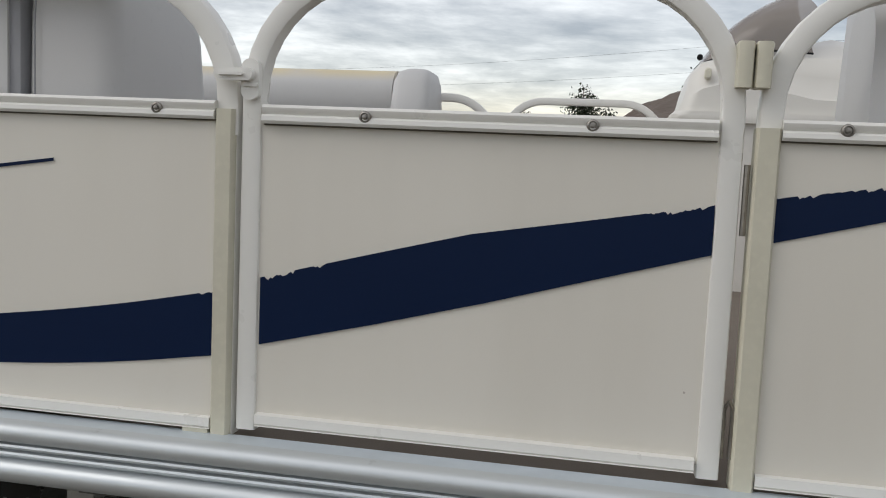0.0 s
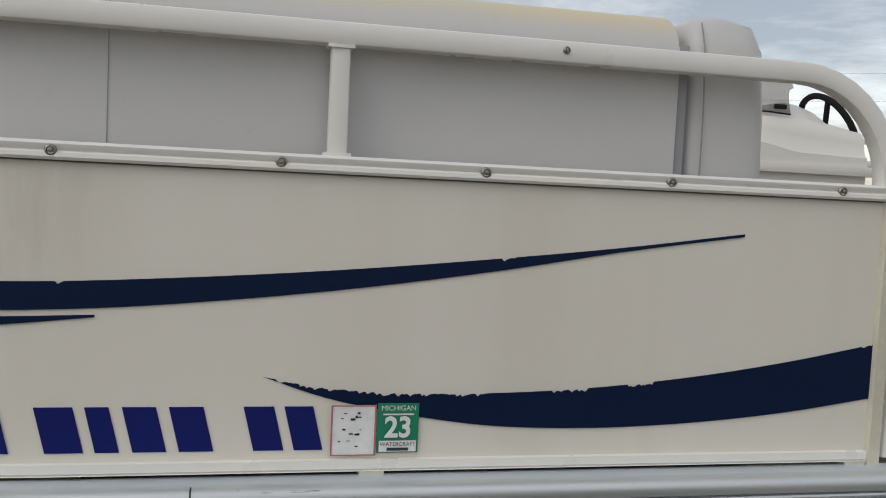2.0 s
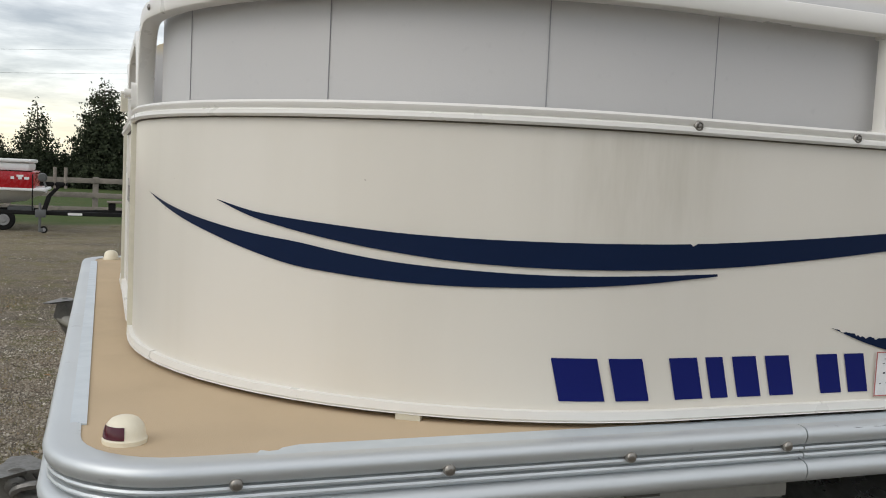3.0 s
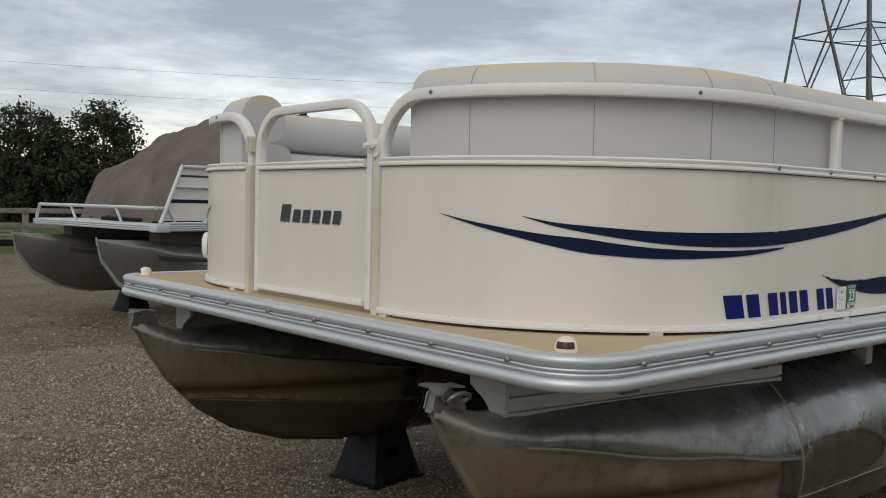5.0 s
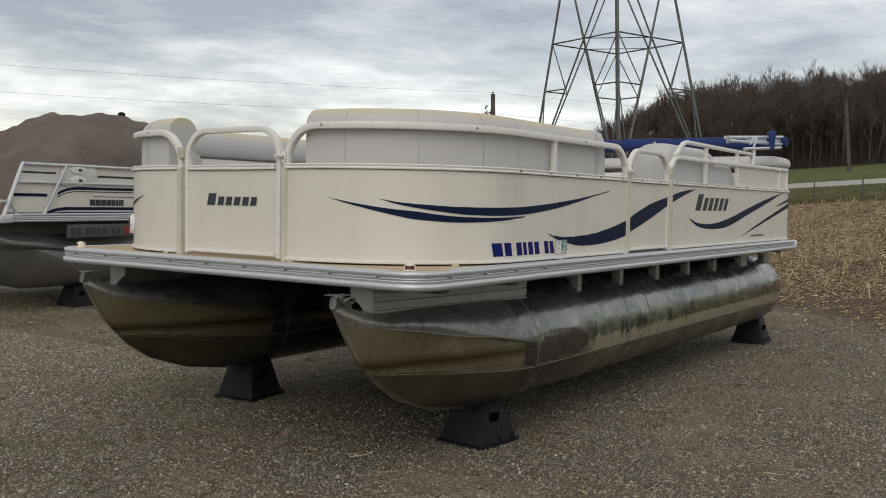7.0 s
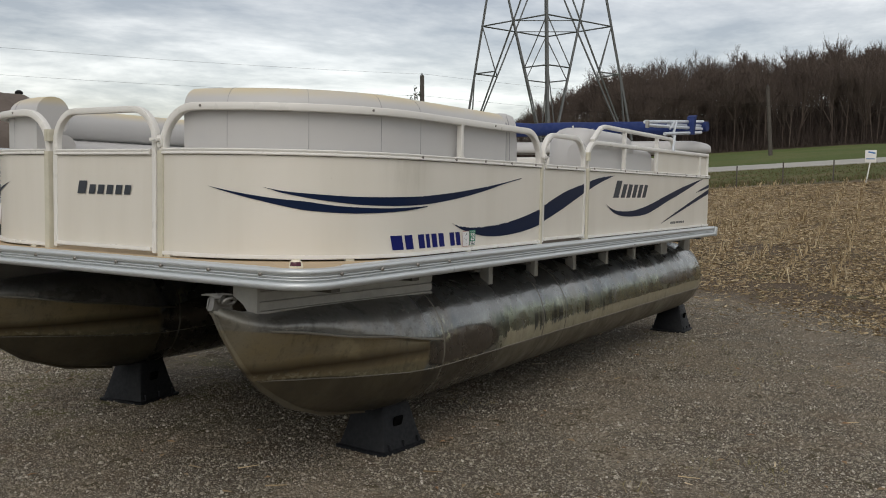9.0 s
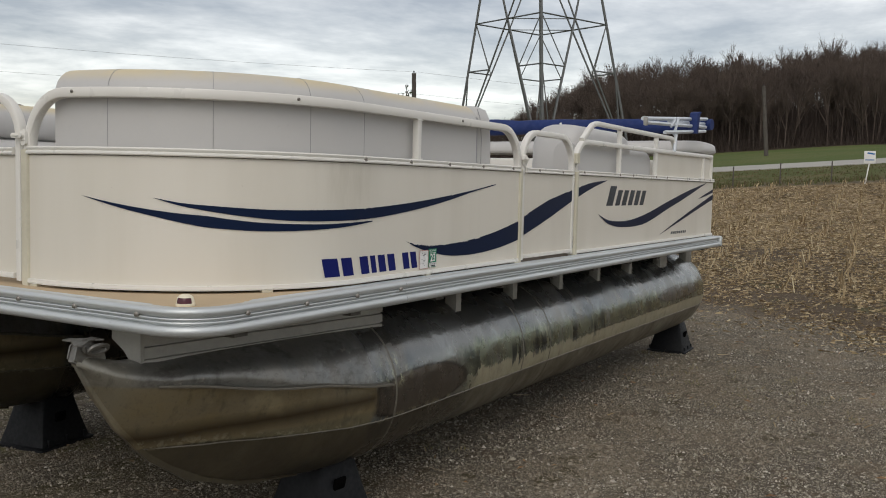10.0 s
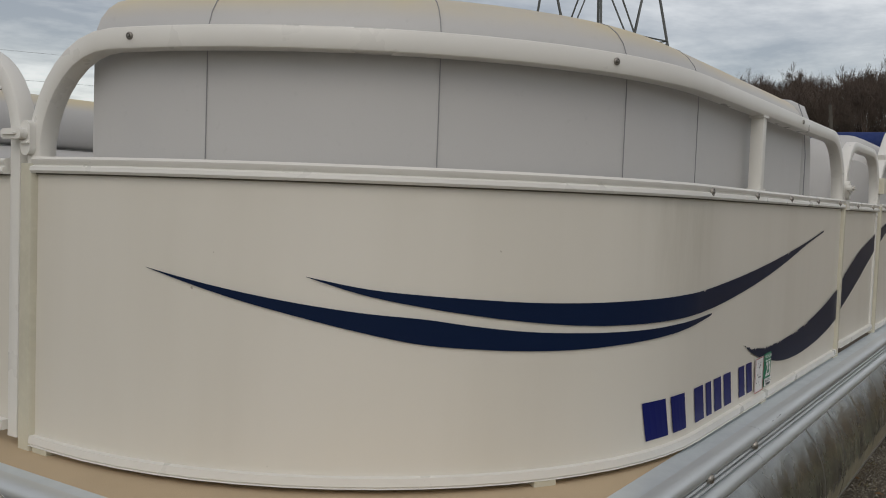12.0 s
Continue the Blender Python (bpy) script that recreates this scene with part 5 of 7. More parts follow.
def rear_lounge(face, label, x0, x1, top, first):
    e = part("lounge_seat", face.band(x0, x1, cushion_profile(DECK + 0.01, top, -0.20, -0.05, 0.07)), PALE, boat, label)
    part("seat_cushion", face.band(x0 + 0.02, x1, cushion_profile(1.02, 1.45, -0.72, -0.205, 0.05)), PALE, e)
    if first:
        bm = bmesh.new()
        loops = [[face.at(x0 - 0.0 + u, z, -0.30 + v) for u, v in round_rect(k, 0.52 * k / 0.17, 0.04, 3)] for z, k in ((DECK + 0.01, 0.17), (1.55, 0.17), (1.68, 0.165), (1.74, 0.14), (1.76, 0.09))]
        part("end_cushion", rings(bm, loops), PALE, e, smooth=60)
    return e


rear_lounge(NEAR, "grey vinyl rear lounge along the fence", 0.83, 2.15, 1.655, False)
bm = bmesh.new()
loops = [[Vector((1.335 + u, 0.215 + v, z)) for u, v in round_rect(kx, ky, min(0.10, ky * 0.4), 4)] for z, kx, ky in ((DECK + 0.01, 0.98, 0.31), (1.5, 1.0, 0.32), (1.66, 0.99, 0.31), (1.715, 0.95, 0.27), (1.745, 0.89, 0.21), (1.760, 0.80, 0.13))]
part("rear_backrest", rings(bm, loops), PALE, boat, "rounded grey vinyl backrest by the gate", 60)
# stern bench and its overhanging end cushion
part("stern_bench", cube(2.6, 3.62, 0.25, 2 * YC - 0.25, DECK + 0.01, 1.62, 0.04), FIBRE, boat, "cream stern bench")
bm = bmesh.new()
loops = [[Vector((3.575 + u, YC + v, z)) for u, v in round_rect(k, 1.99 + k, 0.10, 3)] for z, k in ((1.69, 0.50), (1.70, 0.54), (1.715, 0.555), (1.76, 0.545), (1.782, 0.50), (1.795, 0.42))]
part("sun_pad", rings(bm, loops), PALE, boat, "pale grey sun pad over the stern", 60)

# ---- helm console on the far side ----
con = part("helm_console", rings(bmesh.new(), [[Vector((1.075 + u, 2.26 + v, z)) for u, v in round_rect(0.80 * k, 0.50, 0.05, 3)] for z, k in ((DECK + 0.007, 0.96), (1.58, 1.0))]), FIBRE, boat, "cream moulded helm console with smoked windshield")


def dash_shell():
    """The moulded dash: a low skirt with a curved crease, a nose that climbs to the windshield and a level rear step."""
    bm, loops = bmesh.new(), []
    for x, low, crest, half in ((0.690, 1.60, 1.63, 0.17), (0.700, 1.60, 1.685, 0.21), (0.722, 1.60, 1.745, 0.23), (0.760, 1.60, 1.788, 0.238), (0.82, 1.60, 1.808, 0.242), (0.90, 1.60, 1.828, 0.245), (1.0, 1.60, 1.850, 0.245), (1.12, 1.60, 1.872, 0.245), (1.20, 1.60, 1.888, 0.245), (1.27, 1.60, 1.878, 0.245), (1.33, 1.60, 1.81, 0.245), (1.41, 1.60, 1.79, 0.245), (1.445, 1.60, 1.765, 0.245)):
        crease = interp(x, [(0.69, 1.63), (0.74, 1.685), (0.82, 1.708), (0.92, 1.708), (1.02, 1.685), (1.12, 1.664), (1.445, 1.655)])
        crease = min(crease, crest - 0.005)
        side = min(crest - 0.002, interp(x, [(0.69, 1.625), (0.722, 1.738), (0.76, 1.780), (0.85, 1.80), (1.0, 1.81), (1.17, 1.805), (1.28, 1.785), (1.445, 1.76)]))
        ys = [(-half - 0.015, low), (-half - 0.012, crease - 0.004), (-half + 0.004, crease + 0.006), (-half + 0.014, (crease + side) / 2), (-half + 0.03, side - 0.01), (-half + 0.05, side), (-half * 0.5, (side + crest) / 2 + 0.004), (0, crest)]
        loop = [Vector((x, 2.26 + y, z)) for y, z in ys] + [Vector((x, 2.26 - y, z)) for y, z in reversed(ys[:-1])]
        loops.append(loop)
    return rings(bm, loops)


dash = part("dash", dash_shell(), FIBRE, con, "cream fibreglass dash", 50)
part("lip", rings(bmesh.new(), [[Vector((1.09 + u, 2.26 + v, z)) for u, v in round_rect(k, 0.55, 0.06, 3)] for z, k in ((1.576, 0.83), (1.585, 0.855), (1.60, 0.855), (1.612, 0.825))]), FIBRE, con)


def windshield():
    """A bent acrylic sheet: two lobed ears and a raised crest, leaning back from the dash."""
    base = [(1.11, -0.205, 1.815), (0.985, -0.21, 1.822), (0.89, -0.205, 1.816), (0.815, -0.185, 1.800), (0.757, -0.13, 1.782), (0.745, 0.0, 1.776)]
    brow = [(1.128, -0.185, 1.925), (1.125, -0.165, 1.965), (1.112, -0.14, 1.990), (1.098, -0.10, 2.016), (1.088, -0.05, 2.045), (1.080, 0.0, 2.055)]
    n = 5
    fine = [i / n for i in range(n * (len(base) - 1) + 1)]

    def along(rows, t):
        i = min(int(t), len(rows) - 2)
        return Vector(rows[i]).lerp(Vector(rows[i + 1]), t - i)

    cols = []
    for t in fine:
        a, b = along(base, t), along(brow, t)
        cols.append([a.lerp(b, q) + Vector((-0.03 * math.sin(math.pi * q), -0.02 * math.sin(math.pi * q), 0.028 * math.sin(math.pi * q))) for q in (0, 0.15, 0.3, 0.45, 0.6, 0.75, 0.9, 0.97, 1.0)])
    for _ in range(2):
        cols = [cols[0]] + [[(a + b * 2 + c) / 4 for a, b, c in zip(l, m, r)] for l, m, r in zip(cols, cols[1:], cols[2:])] + [cols[-1]]
    cols += [[Vector((p.x, -p.y, p.z)) for p in c] for c in reversed(cols[:-1])]
    bm = bmesh.new()
    rings(bm, [[p + Vector((0, 2.26, 0)) for p in c] for c in cols], closed=False)
    return bm, [p + Vector((0, 2.26, 0)) for p in (c[0] for c in cols)]


shield, shield_edge = windshield()
part("windshield", shield, SMOKE, con, "smoked acrylic windshield", 180)
part("gasket", pipe(bmesh.new(), shield_edge, 0.0035, 5), RUBBER, con, "thin black windshield gasket")
for x, y, z in ((0.752, 2.120, 1.800), (0.790, 2.070, 1.815), (0.852, 2.045, 1.832)):
    k = Matrix.Translation((x, y, z)) @ Matrix.Rotation(radians(70), 4, "X")
    part("thumb_screw", lathe(bmesh.new(), [(0.004, -0.012), (0.004, 0.0), (0.010, 0.002), (0.010, 0.010), (0.004, 0.012), (0.003, 0.020)], 10, k), RUBBER, con)
part("latch_clip", cube(1.02, 1.075, 2.028, 2.042, 1.832, 1.852, 0.005), RUBBER, con, "black windshield clip")
part("docking_light", rings(bmesh.new(), [[Vector((0.775 + u, 2.012 + d + 0.12 * (v + 0.02), 1.737 + v)) for u, v in round_rect(0.022 * k, 0.040 * k, 0.010 * k, 4)] for d, k in ((0.012, 1.0), (-0.008, 1.0), (-0.014, 0.7))]), YELLOWED, con, "yellowed oval lamp")
wheel_m = Matrix.Translation((1.43, 2.26, 1.77)) @ Matrix.Rotation(radians(62), 4, "Y")
wheel = part("steering_wheel", pipe(bmesh.new(), [wheel_m @ Vector((0.175 * math.cos(a), 0.175 * math.sin(a), 0)) for a in np.linspace(0, 2 * math.pi, 33)], 0.014, 8), RUBBER, con, "black steering wheel")
for a in (90, 210, 330):
    part("spoke", pipe(bmesh.new(), [wheel_m @ Vector((0, 0, -0.02)), wheel_m @ Vector((0.17 * math.cos(radians(a)), 0.17 * math.sin(radians(a)), 0))], 0.013, 6), RUBBER, wheel)
part("hub", pipe(bmesh.new(), [wheel_m @ Vector((0, 0, -0.09)), wheel_m @ Vector((0, 0, 0.01))], 0.035, 10), RUBBER, wheel)

# ---- folded bimini top lying over the stern ----
bim = part("folded_bimini", pipe(bmesh.new(), [(3.50 + 0.03 * math.sin(i * 1.3), -0.02 + i * (2 * YC + 0.06) / 12, 1.930 + 0.006 * math.sin(i * 2.1)) for i in range(13)], [0.045] + [0.056 + 0.0018 * i + 0.006 * math.sin(i * 1.7) for i in range(11)] + [0.06], 10), BLUEC, boat, "royal blue folded canopy boot on aluminium bows", 60)
for side, yy in ((1, 0.0), (-1, 2 * YC)):
    for k, (x0, z0, x1, z1) in enumerate(((2.30, 1.795, 3.36, 1.868), (1.90, 1.838, 3.42, 1.905), (1.88, 1.862, 3.50, 1.975), (2.5, 1.88, 3.55, 1.94))):
        part("bow_tube", pipe(bmesh.new(), [(x0, yy + side * 0.012 * k, z0), ((x0 + x1) / 2, yy + side * 0.012 * k, (z0 + z1) / 2), (x1, yy + side * 0.012 * k, z1)], 0.0135, 8), BOWTUBE, bim)
    part("bow_hinge", cube(1.855, 1.89, yy - 0.012, yy + 0.012, 1.815, 1.872, 0.005), ALLOY, bim)
    for x, za, zb in ((2.52, 1.79, 1.915), (2.44, 1.845, 1.90)):
        part("bow_strut", pipe(bmesh.new(), [(x, yy, za), (x + 0.10, yy, zb)], 0.010, 6), BOWTUBE, bim)
    part("tie_strap", rings(bmesh.new(), [[Vector((x + u, yy + v, z)) for u, v in round_rect(0.07, 0.07, 0.015)] for x, z in ((3.02, 1.83), (3.04, 1.90), (3.06, 1.985), (3.10, 2.0))]), BLUEC, bim, "blue tie strap")
    part("stand_off", pipe(bmesh.new(), [(2.55, yy, 1.67), (2.57, yy, 1.80)], 0.012, 6), BOWTUBE, bim)
for yy in (0.55, 0.95):
    part("cleat_strap", pipe(bmesh.new(), [(1.05 + yy, 0.5, 1.76), (1.07 + yy, 0.5, 1.80), (1.06 + yy, 0.5, 1.82)], 0.008, 5), WHITE, bim)

# ---- blocks under the pontoons ----


def block():
    """A moulded plastic stand: a flared tower with hand holes as black blocks, a saddle and a flanged foot."""
    e = empty("boat_stand", (0, 0, 0), "black moulded plastic boat stand on gravel", "stand", "stands under the boat")
    bm = bmesh.new()
    rings(bm, [[Vector((u, v, z)) for u, v in round_rect(wx, wy, 0.02, 2)] for z, wx, wy in ((0.0, 0.36, 0.33), (0.012, 0.36, 0.33), (0.018, 0.325, 0.30), (0.10, 0.28, 0.255), (0.235, 0.215, 0.195), (0.245, 0.20, 0.18))])
    part("tower", bm, BLACK, e)
    for sx in (-1, 1):
        part("saddle_horn", cube(sx * 0.085 - 0.02, sx * 0.085 + 0.02, -0.085, 0.085, 0.235, 0.268, 0.006), BLACK, e)
    for sy in (-1, 1):
        m = Matrix.Translation((-0.02, sy * 0.1225, 0.150)) @ Matrix.Rotation(radians(sy * -12), 4, "X")
        # a black block paints the hole's inner shade on the solid tower
        part("hand_hole_dark", cube(-0.034, 0.034, -0.010, 0.0065, -0.026, 0.026, 0.008, m), HOLE, e)
        for sx in (-1, 0, 1):
            part("rib", cube(sx * 0.12 - 0.006, sx * 0.12 + 0.006, sy * 0.135 - 0.02, sy * 0.135 + 0.02, 0.012, 0.05, 0.003), BLACK, e)
    return e


stand = block()
stand.matrix_basis = pose(-1.09, 0.375, 0, 0, 0, -4)
copy_thing(stand, pose(3.74, 0.32, 0, 0, 0, 3))
copy_thing(stand, pose(-1.08, 2.205, 0, 0, 0, 8))
copy_thing(stand, pose(3.74, 2.21, 0, 0, 0, -2))
# ---- the second boat under a tarpaulin ----
# in its own axes: x from its bow to its stern, y across, z up
OB = Matrix.Translation((-0.12, 7.02, 0)) @ Matrix.Rotation(radians(9), 4, "Z")
other = empty("covered_boat", m=OB, label="older white pontoon boat with navy bands under a tarpaulin", category="boat")


def opart(name, bm, mat, parent=None, label="", smooth=40):
    for v in bm.verts:
        v.co = OB @ v.co
    return part(name, bm, mat, parent or other, label, smooth)


OW = 2.45
odeck = opart("deck", cube(0.0, 6.4, 0.0, OW, 1.02, 1.09, 0.008), RAIL, None, "ribbed aluminium deck edge")
for z in (1.035, 1.055, 1.075):
    opart("rib", pipe(bmesh.new(), [(-0.012, OW + 0.01, z), (-0.012, -0.012, z), (6.4, -0.012, z)], 0.008, 6), RAIL, odeck)
opart("corner_cap", cube(-0.03, 0.13, -0.03, 0.1, 1.012, 1.098, 0.015), RAIL, odeck)
for yc in (0.36, OW - 0.36):
    loops = []
    for x, w, zb, zt in ((-0.42, 0.008, 0.86, 0.94), (-0.38, 0.025, 0.74, 0.94), (-0.2, 0.09, 0.50, 0.93), (0.1, 0.18, 0.34, 0.92), (0.5, 0.265, 0.26, 0.90), (0.9, 0.31, 0.25, 0.89), (6.3, 0.31, 0.25, 0.89), (6.5, 0.2, 0.35, 0.75)):
        sharp = min(1.0, max(0.0, (0.9 - x) / 0.9))
        mid_z = (zb + zt) / 2 + (zt - zb) * 0.38 * sharp
        loop = []
        for a in np.linspace(0, 2 * math.pi, 25)[:-1]:
            c, q = math.cos(a), math.sin(a)
            vee = w * (1 - abs(q) ** 1.3) * (1 if c > 0 else -1)
            loop.append(Vector((x, yc + (w * c * (1 - sharp) + vee * sharp if q < 0 else w * c), mid_z + ((zt - mid_z) if q > 0 else (mid_z - zb)) * q)))
        loops.append(loop)
    opart("pontoon", rings(bmesh.new(), loops), OLDTUBE, None, "dull grey aluminium pontoon", 60)
    opart("stem_plate", rings(bmesh.new(), [[Vector((x, yc + u, z + v)) for u, v in ((-0.012, 0.03), (-0.012, -0.014), (0.012, -0.014), (0.012, 0.03))] for x, z in ((-0.425, 0.93), (-0.38, 0.74), (-0.2, 0.50), (0.1, 0.34), (0.5, 0.26))]), ALLOY, None, "pale stem plate up the bow")
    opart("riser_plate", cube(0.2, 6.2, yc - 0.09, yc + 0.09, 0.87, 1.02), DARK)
    opart("spray_plate", rings(bmesh.new(), [[Vector((x, yc - w0, z)), Vector((x, yc - w0 - w1, z - 0.015)), Vector((x, yc - w0 - w1, z - 0.02)), Vector((x, yc - w0, z - 0.06))] for x, w0, w1, z in ((0.12, 0.20, 0.01, 0.80), (0.35, 0.24, 0.07, 0.775), (1.2, 0.27, 0.09, 0.70), (1.3, 0.27, 0.02, 0.69))]), OLDTUBE, None, "folded spray plate")
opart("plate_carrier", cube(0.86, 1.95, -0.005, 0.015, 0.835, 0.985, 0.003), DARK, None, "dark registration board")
for i in range(8):
    a = 0.90 + 0.085 * i + (0.05 if i > 1 else 0) + (0.05 if i > 5 else 0)
    opart("registration_bar", cube(a, a + 0.055, -0.009, -0.005, 0.865, 0.945), GREYINK)
opart("sticker", cube(1.72, 1.78, -0.01, -0.005, 0.87, 0.95), RED)
opart("sticker", cube(1.80, 1.88, -0.01, -0.005, 0.87, 0.93), STICKER)
# sloping side fence with its tubes
slope = 0.24   # how far the front edge leans back over the fence's height
opart("fence_sheet", rings(bmesh.new(), [[Vector((x0 + k, y, z)) for x0, k, z in ((0.03, 0, 1.095), (6.3, 0, 1.095), (6.3, 0, 1.70), (0.03, slope, 1.66))] for y in (0.02, 0.035)]), PANEL, None, "cream ribbed fence sheet")
for z, r in ((1.455, 0.014), (1.655, 0.018), (1.10, 0.014)):
    opart("fence_tube", pipe(bmesh.new(), [(0.05 + slope * (z - 1.1) / 0.57, 0.0, z), (6.3, 0.0, z + 0.02)], r, 8), RAIL)
for x, lean in ((0.03, slope), (0.53, 0.32), (3.6, slope)):
    opart("fence_strut", pipe(bmesh.new(), [(x, -0.01, 1.095), (x + lean, -0.01, 1.67)], 0.017, 8), RAIL)
def band(z, h, x0, x1, mat, curl):
    """A painted band along the fence; curl: how far its bow end dips."""
    rows = [(x0, -curl), (x0 + 0.06, -curl * 0.55), (x0 + 0.14, -curl * 0.2), (x0 + 0.26, 0.0), (x1, 0.0)]
    if not curl:
        rows = [(x0, 0.0), (x1, 0.0)]
    line = [(x, z + d + h) for x, d in rows] + [(x, z + d) for x, d in reversed(rows)]
    opart("band", rings(bmesh.new(), [[Vector((x, y, zz)) for x, zz in line] for y in (0.016, 0.019)]), mat)


for z, h, x0, x1, mat, curl in ((1.555, 0.02, 0.23, 0.72, GREYINK, 0), (1.30, 0.034, 0.13, 0.60, NAVY, 0), (1.105, 0.02, 0.06, 0.52, NAVY, 0), (1.535, 0.022, 1.32, 6.2, GREYINK, 0), (1.385, 0.032, 0.74, 6.2, NAVY, 0.07), (1.36, 0.010, 0.74, 6.2, NAVY, 0.07), (1.305, 0.008, 1.25, 6.2, GREYINK, 0), (1.150, 0.036, 0.60, 6.2, NAVY, 0.05), (1.118, 0.014, 0.60, 6.2, NAVY, 0.02)):
    band(z, h, x0, x1, mat, curl)
lamp_panel = opart("lamp_panel", cube(0.78, 1.30, 0.0, 0.03, 1.42, 1.68, 0.02), FIBRE, None, "cream moulded lamp panel")
for z in (1.49, 1.61):
    opart("lamp_recess", lathe(bmesh.new(), [(0.085, 0), (0.08, 0.012), (0.05, 0.016), (0.006, 0.017)], 16, Matrix.Translation((1.02, 0.001, z)) @ Matrix.Diagonal((1.4, 1, 0.6, 1)) @ Matrix.Rotation(radians(90), 4, "X")), TRIM, lamp_panel)
    opart("lamp", cube(1.01, 1.06, -0.02, 0.0, z - 0.015, z + 0.015, 0.004), GREYINK, lamp_panel)
for i, w in enumerate((0.08, 0.07, 0.075, 0.06, 0.06, 0.03, 0.03, 0.03)):
    a = 1.20 + sum((0.08, 0.07, 0.075, 0.06, 0.06, 0.03, 0.03, 0.03)[:i]) + 0.012 * i
    opart("name_bar", cube(a, a + w, 0.012, 0.018, 1.205, 1.275, 0.0), GREYINK)
# low bow rail
opart("bow_rail", pipe(bmesh.new(), [(0.02, 0.06, 1.245), (0.02, 0.8, 1.245), (0.02, OW - 0.08, 1.245), (0.02, OW, 1.10)], 0.018, 8), RAIL)
for yy in (0.72, 1.62):
    opart("rail_post", pipe(bmesh.new(), [(0.02, yy - 0.05, 1.09), (0.02, yy + 0.06, 1.245)], 0.015, 6), RAIL)
opart("bow_rail", pipe(bmesh.new(), [(0.0, 0.02, 1.245), (0.12, 0.02, 1.245), (0.2, 0.02, 1.11)], 0.017, 8), RAIL)
# added black slab stands in for shade under the tarpaulin's front
opart("bow_shade_slab", cube(0.25, 0.6, 0.7, 1.5, 1.09, 1.13, 0.02), RUBBER, None, "black slab for the shade under the tarpaulin")
o_stand = copy_thing(stand, OB @ pose(1.0, OW - 0.36, 0, 0, 0, 5))
copy_thing(stand, OB @ pose(1.3, 0.36, 0, 0, 0, 0))
copy_thing(stand, OB @ pose(5.2, 0.36, 0, 0, 0, 0))
# the tarpaulin: a sagging tent over the boat
bm = bmesh.new()
grid = []
for i in range(97):
    row = []
    for j in range(61):
        v = j / 60
        front = 0.16 + 0.36 * v
        d = 6.0 * (i / 96) ** 1.5
        x = front + d
        y = 0.05 + (OW - 0.1) * v
        ridge = interp(d, [(0, 1.12), (0.08, 1.40), (0.25, 1.70), (0.6, 2.02), (1.0, 2.25), (1.4, 2.40), (1.9, 2.41), (2.35, 2.44), (2.56, 2.48), (2.8, 2.42), (3.3, 2.2), (6.0, 2.0)])
        eave = interp(d, [(0, 1.10), (0.06, 1.30), (0.2, 1.58), (0.3, 1.665), (6.0, 1.69)])
        k = math.sin(math.pi * min(1, max(0, v))) ** 0.55
        z = eave + (ridge - eave) * k
        p = Vector((x * 1.3, y * 1.1, 0))
        fold = abs(noise.noise(Vector((x * 1.1 + y * 1.2, y * 1.1 - x * 0.5, 2.0))))
        sweep = math.exp(-((d - 0.75 - 0.35 * math.sin(v * 3.0)) / 0.16) ** 2) * math.exp(-((v - 0.22) / 0.25) ** 2)
        crease = abs(noise.noise(Vector((x * 2.6 - y * 0.9, y * 2.2 + x * 0.8, 7.0))))
        z += (0.07 * noise.noise(p * 1.4) - 0.11 * fold - 0.08 * min(crease, 0.25) - 0.11 * sweep) * k + 0.02 * noise.noise(p * 5.0) * (0.3 + k)
        pleat = abs(noise.noise(Vector((y * 1.6 + z * 0.9, z * 1.3 - y * 0.5, 11.0 + x * 0.4))))
        deep = abs(noise.noise(Vector((y * 3.4 - z * 1.4, z * 2.6 + y * 0.7, 5.0 + x * 0.8))))
        push = (0.40 * (pleat - 0.18) + 0.22 * (deep - 0.15)) * min(1.0, d / 0.25) * max(0.08, 1 - d / 1.1) * min(1.0, 6 * v, 6 * (1 - v) + 0.2)
        row.append(bm.verts.new(OB @ Vector((x - push * 0.85, y - push * 0.35, z + push * 0.2))))
    grid.append(row)
for a, b in zip(grid, grid[1:]):
    for j in range(60):
        bm.faces.new((a[j], b[j], b[j + 1], a[j + 1]))
tarp = part("tarpaulin", bm, CANVAS, None, smooth=180)
tagged(tarp, "brown canvas tarpaulin draped over the covered boat", "tarpaulin")
part("ridge_cap", lathe(bmesh.new(), [(0.05, 0), (0.05, 0.03), (0.02, 0.05)], 10, OB @ Matrix.Translation((2.90, 1.25, 2.44))), RUBBER, tarp)

# ---- terrain ----


def rise(x, y):
    """The land's height: level yard, a slow rise to the east, a wooded hill."""
    u = 0.985 * x + 0.174 * y
    az = math.degrees(math.atan2(y + 2, max(0.01, x + 4))) if x > -4 else 90
    k = max(0.0, min(1.0, (36 - az) / 16)) if az > 0 else 1.0
    k = k * k * (3 - 2 * k)
    low = float(np.interp(u, [10, 25, 41, 46, 55, 57.5, 61, 64, 70, 118], [0, 0.45, 1.6, 1.75, 2.58, 2.77, 3.1, 3.3, 3.72, 6.65]))
    low += 0.072 * max(-12.0, min(12.0, 0.2 * u - y)) * max(0.0, min(1.0, (u - 20) / 21))
    hill = float(np.interp(u, [118, 150, 200, 260], [0, 4.8, 10.5, 12.0]))
    return low * max(k, 0.0 if az > 50 else 0.25 * (50 - max(az, 0)) / 50 if az > 20 else k) + hill * k


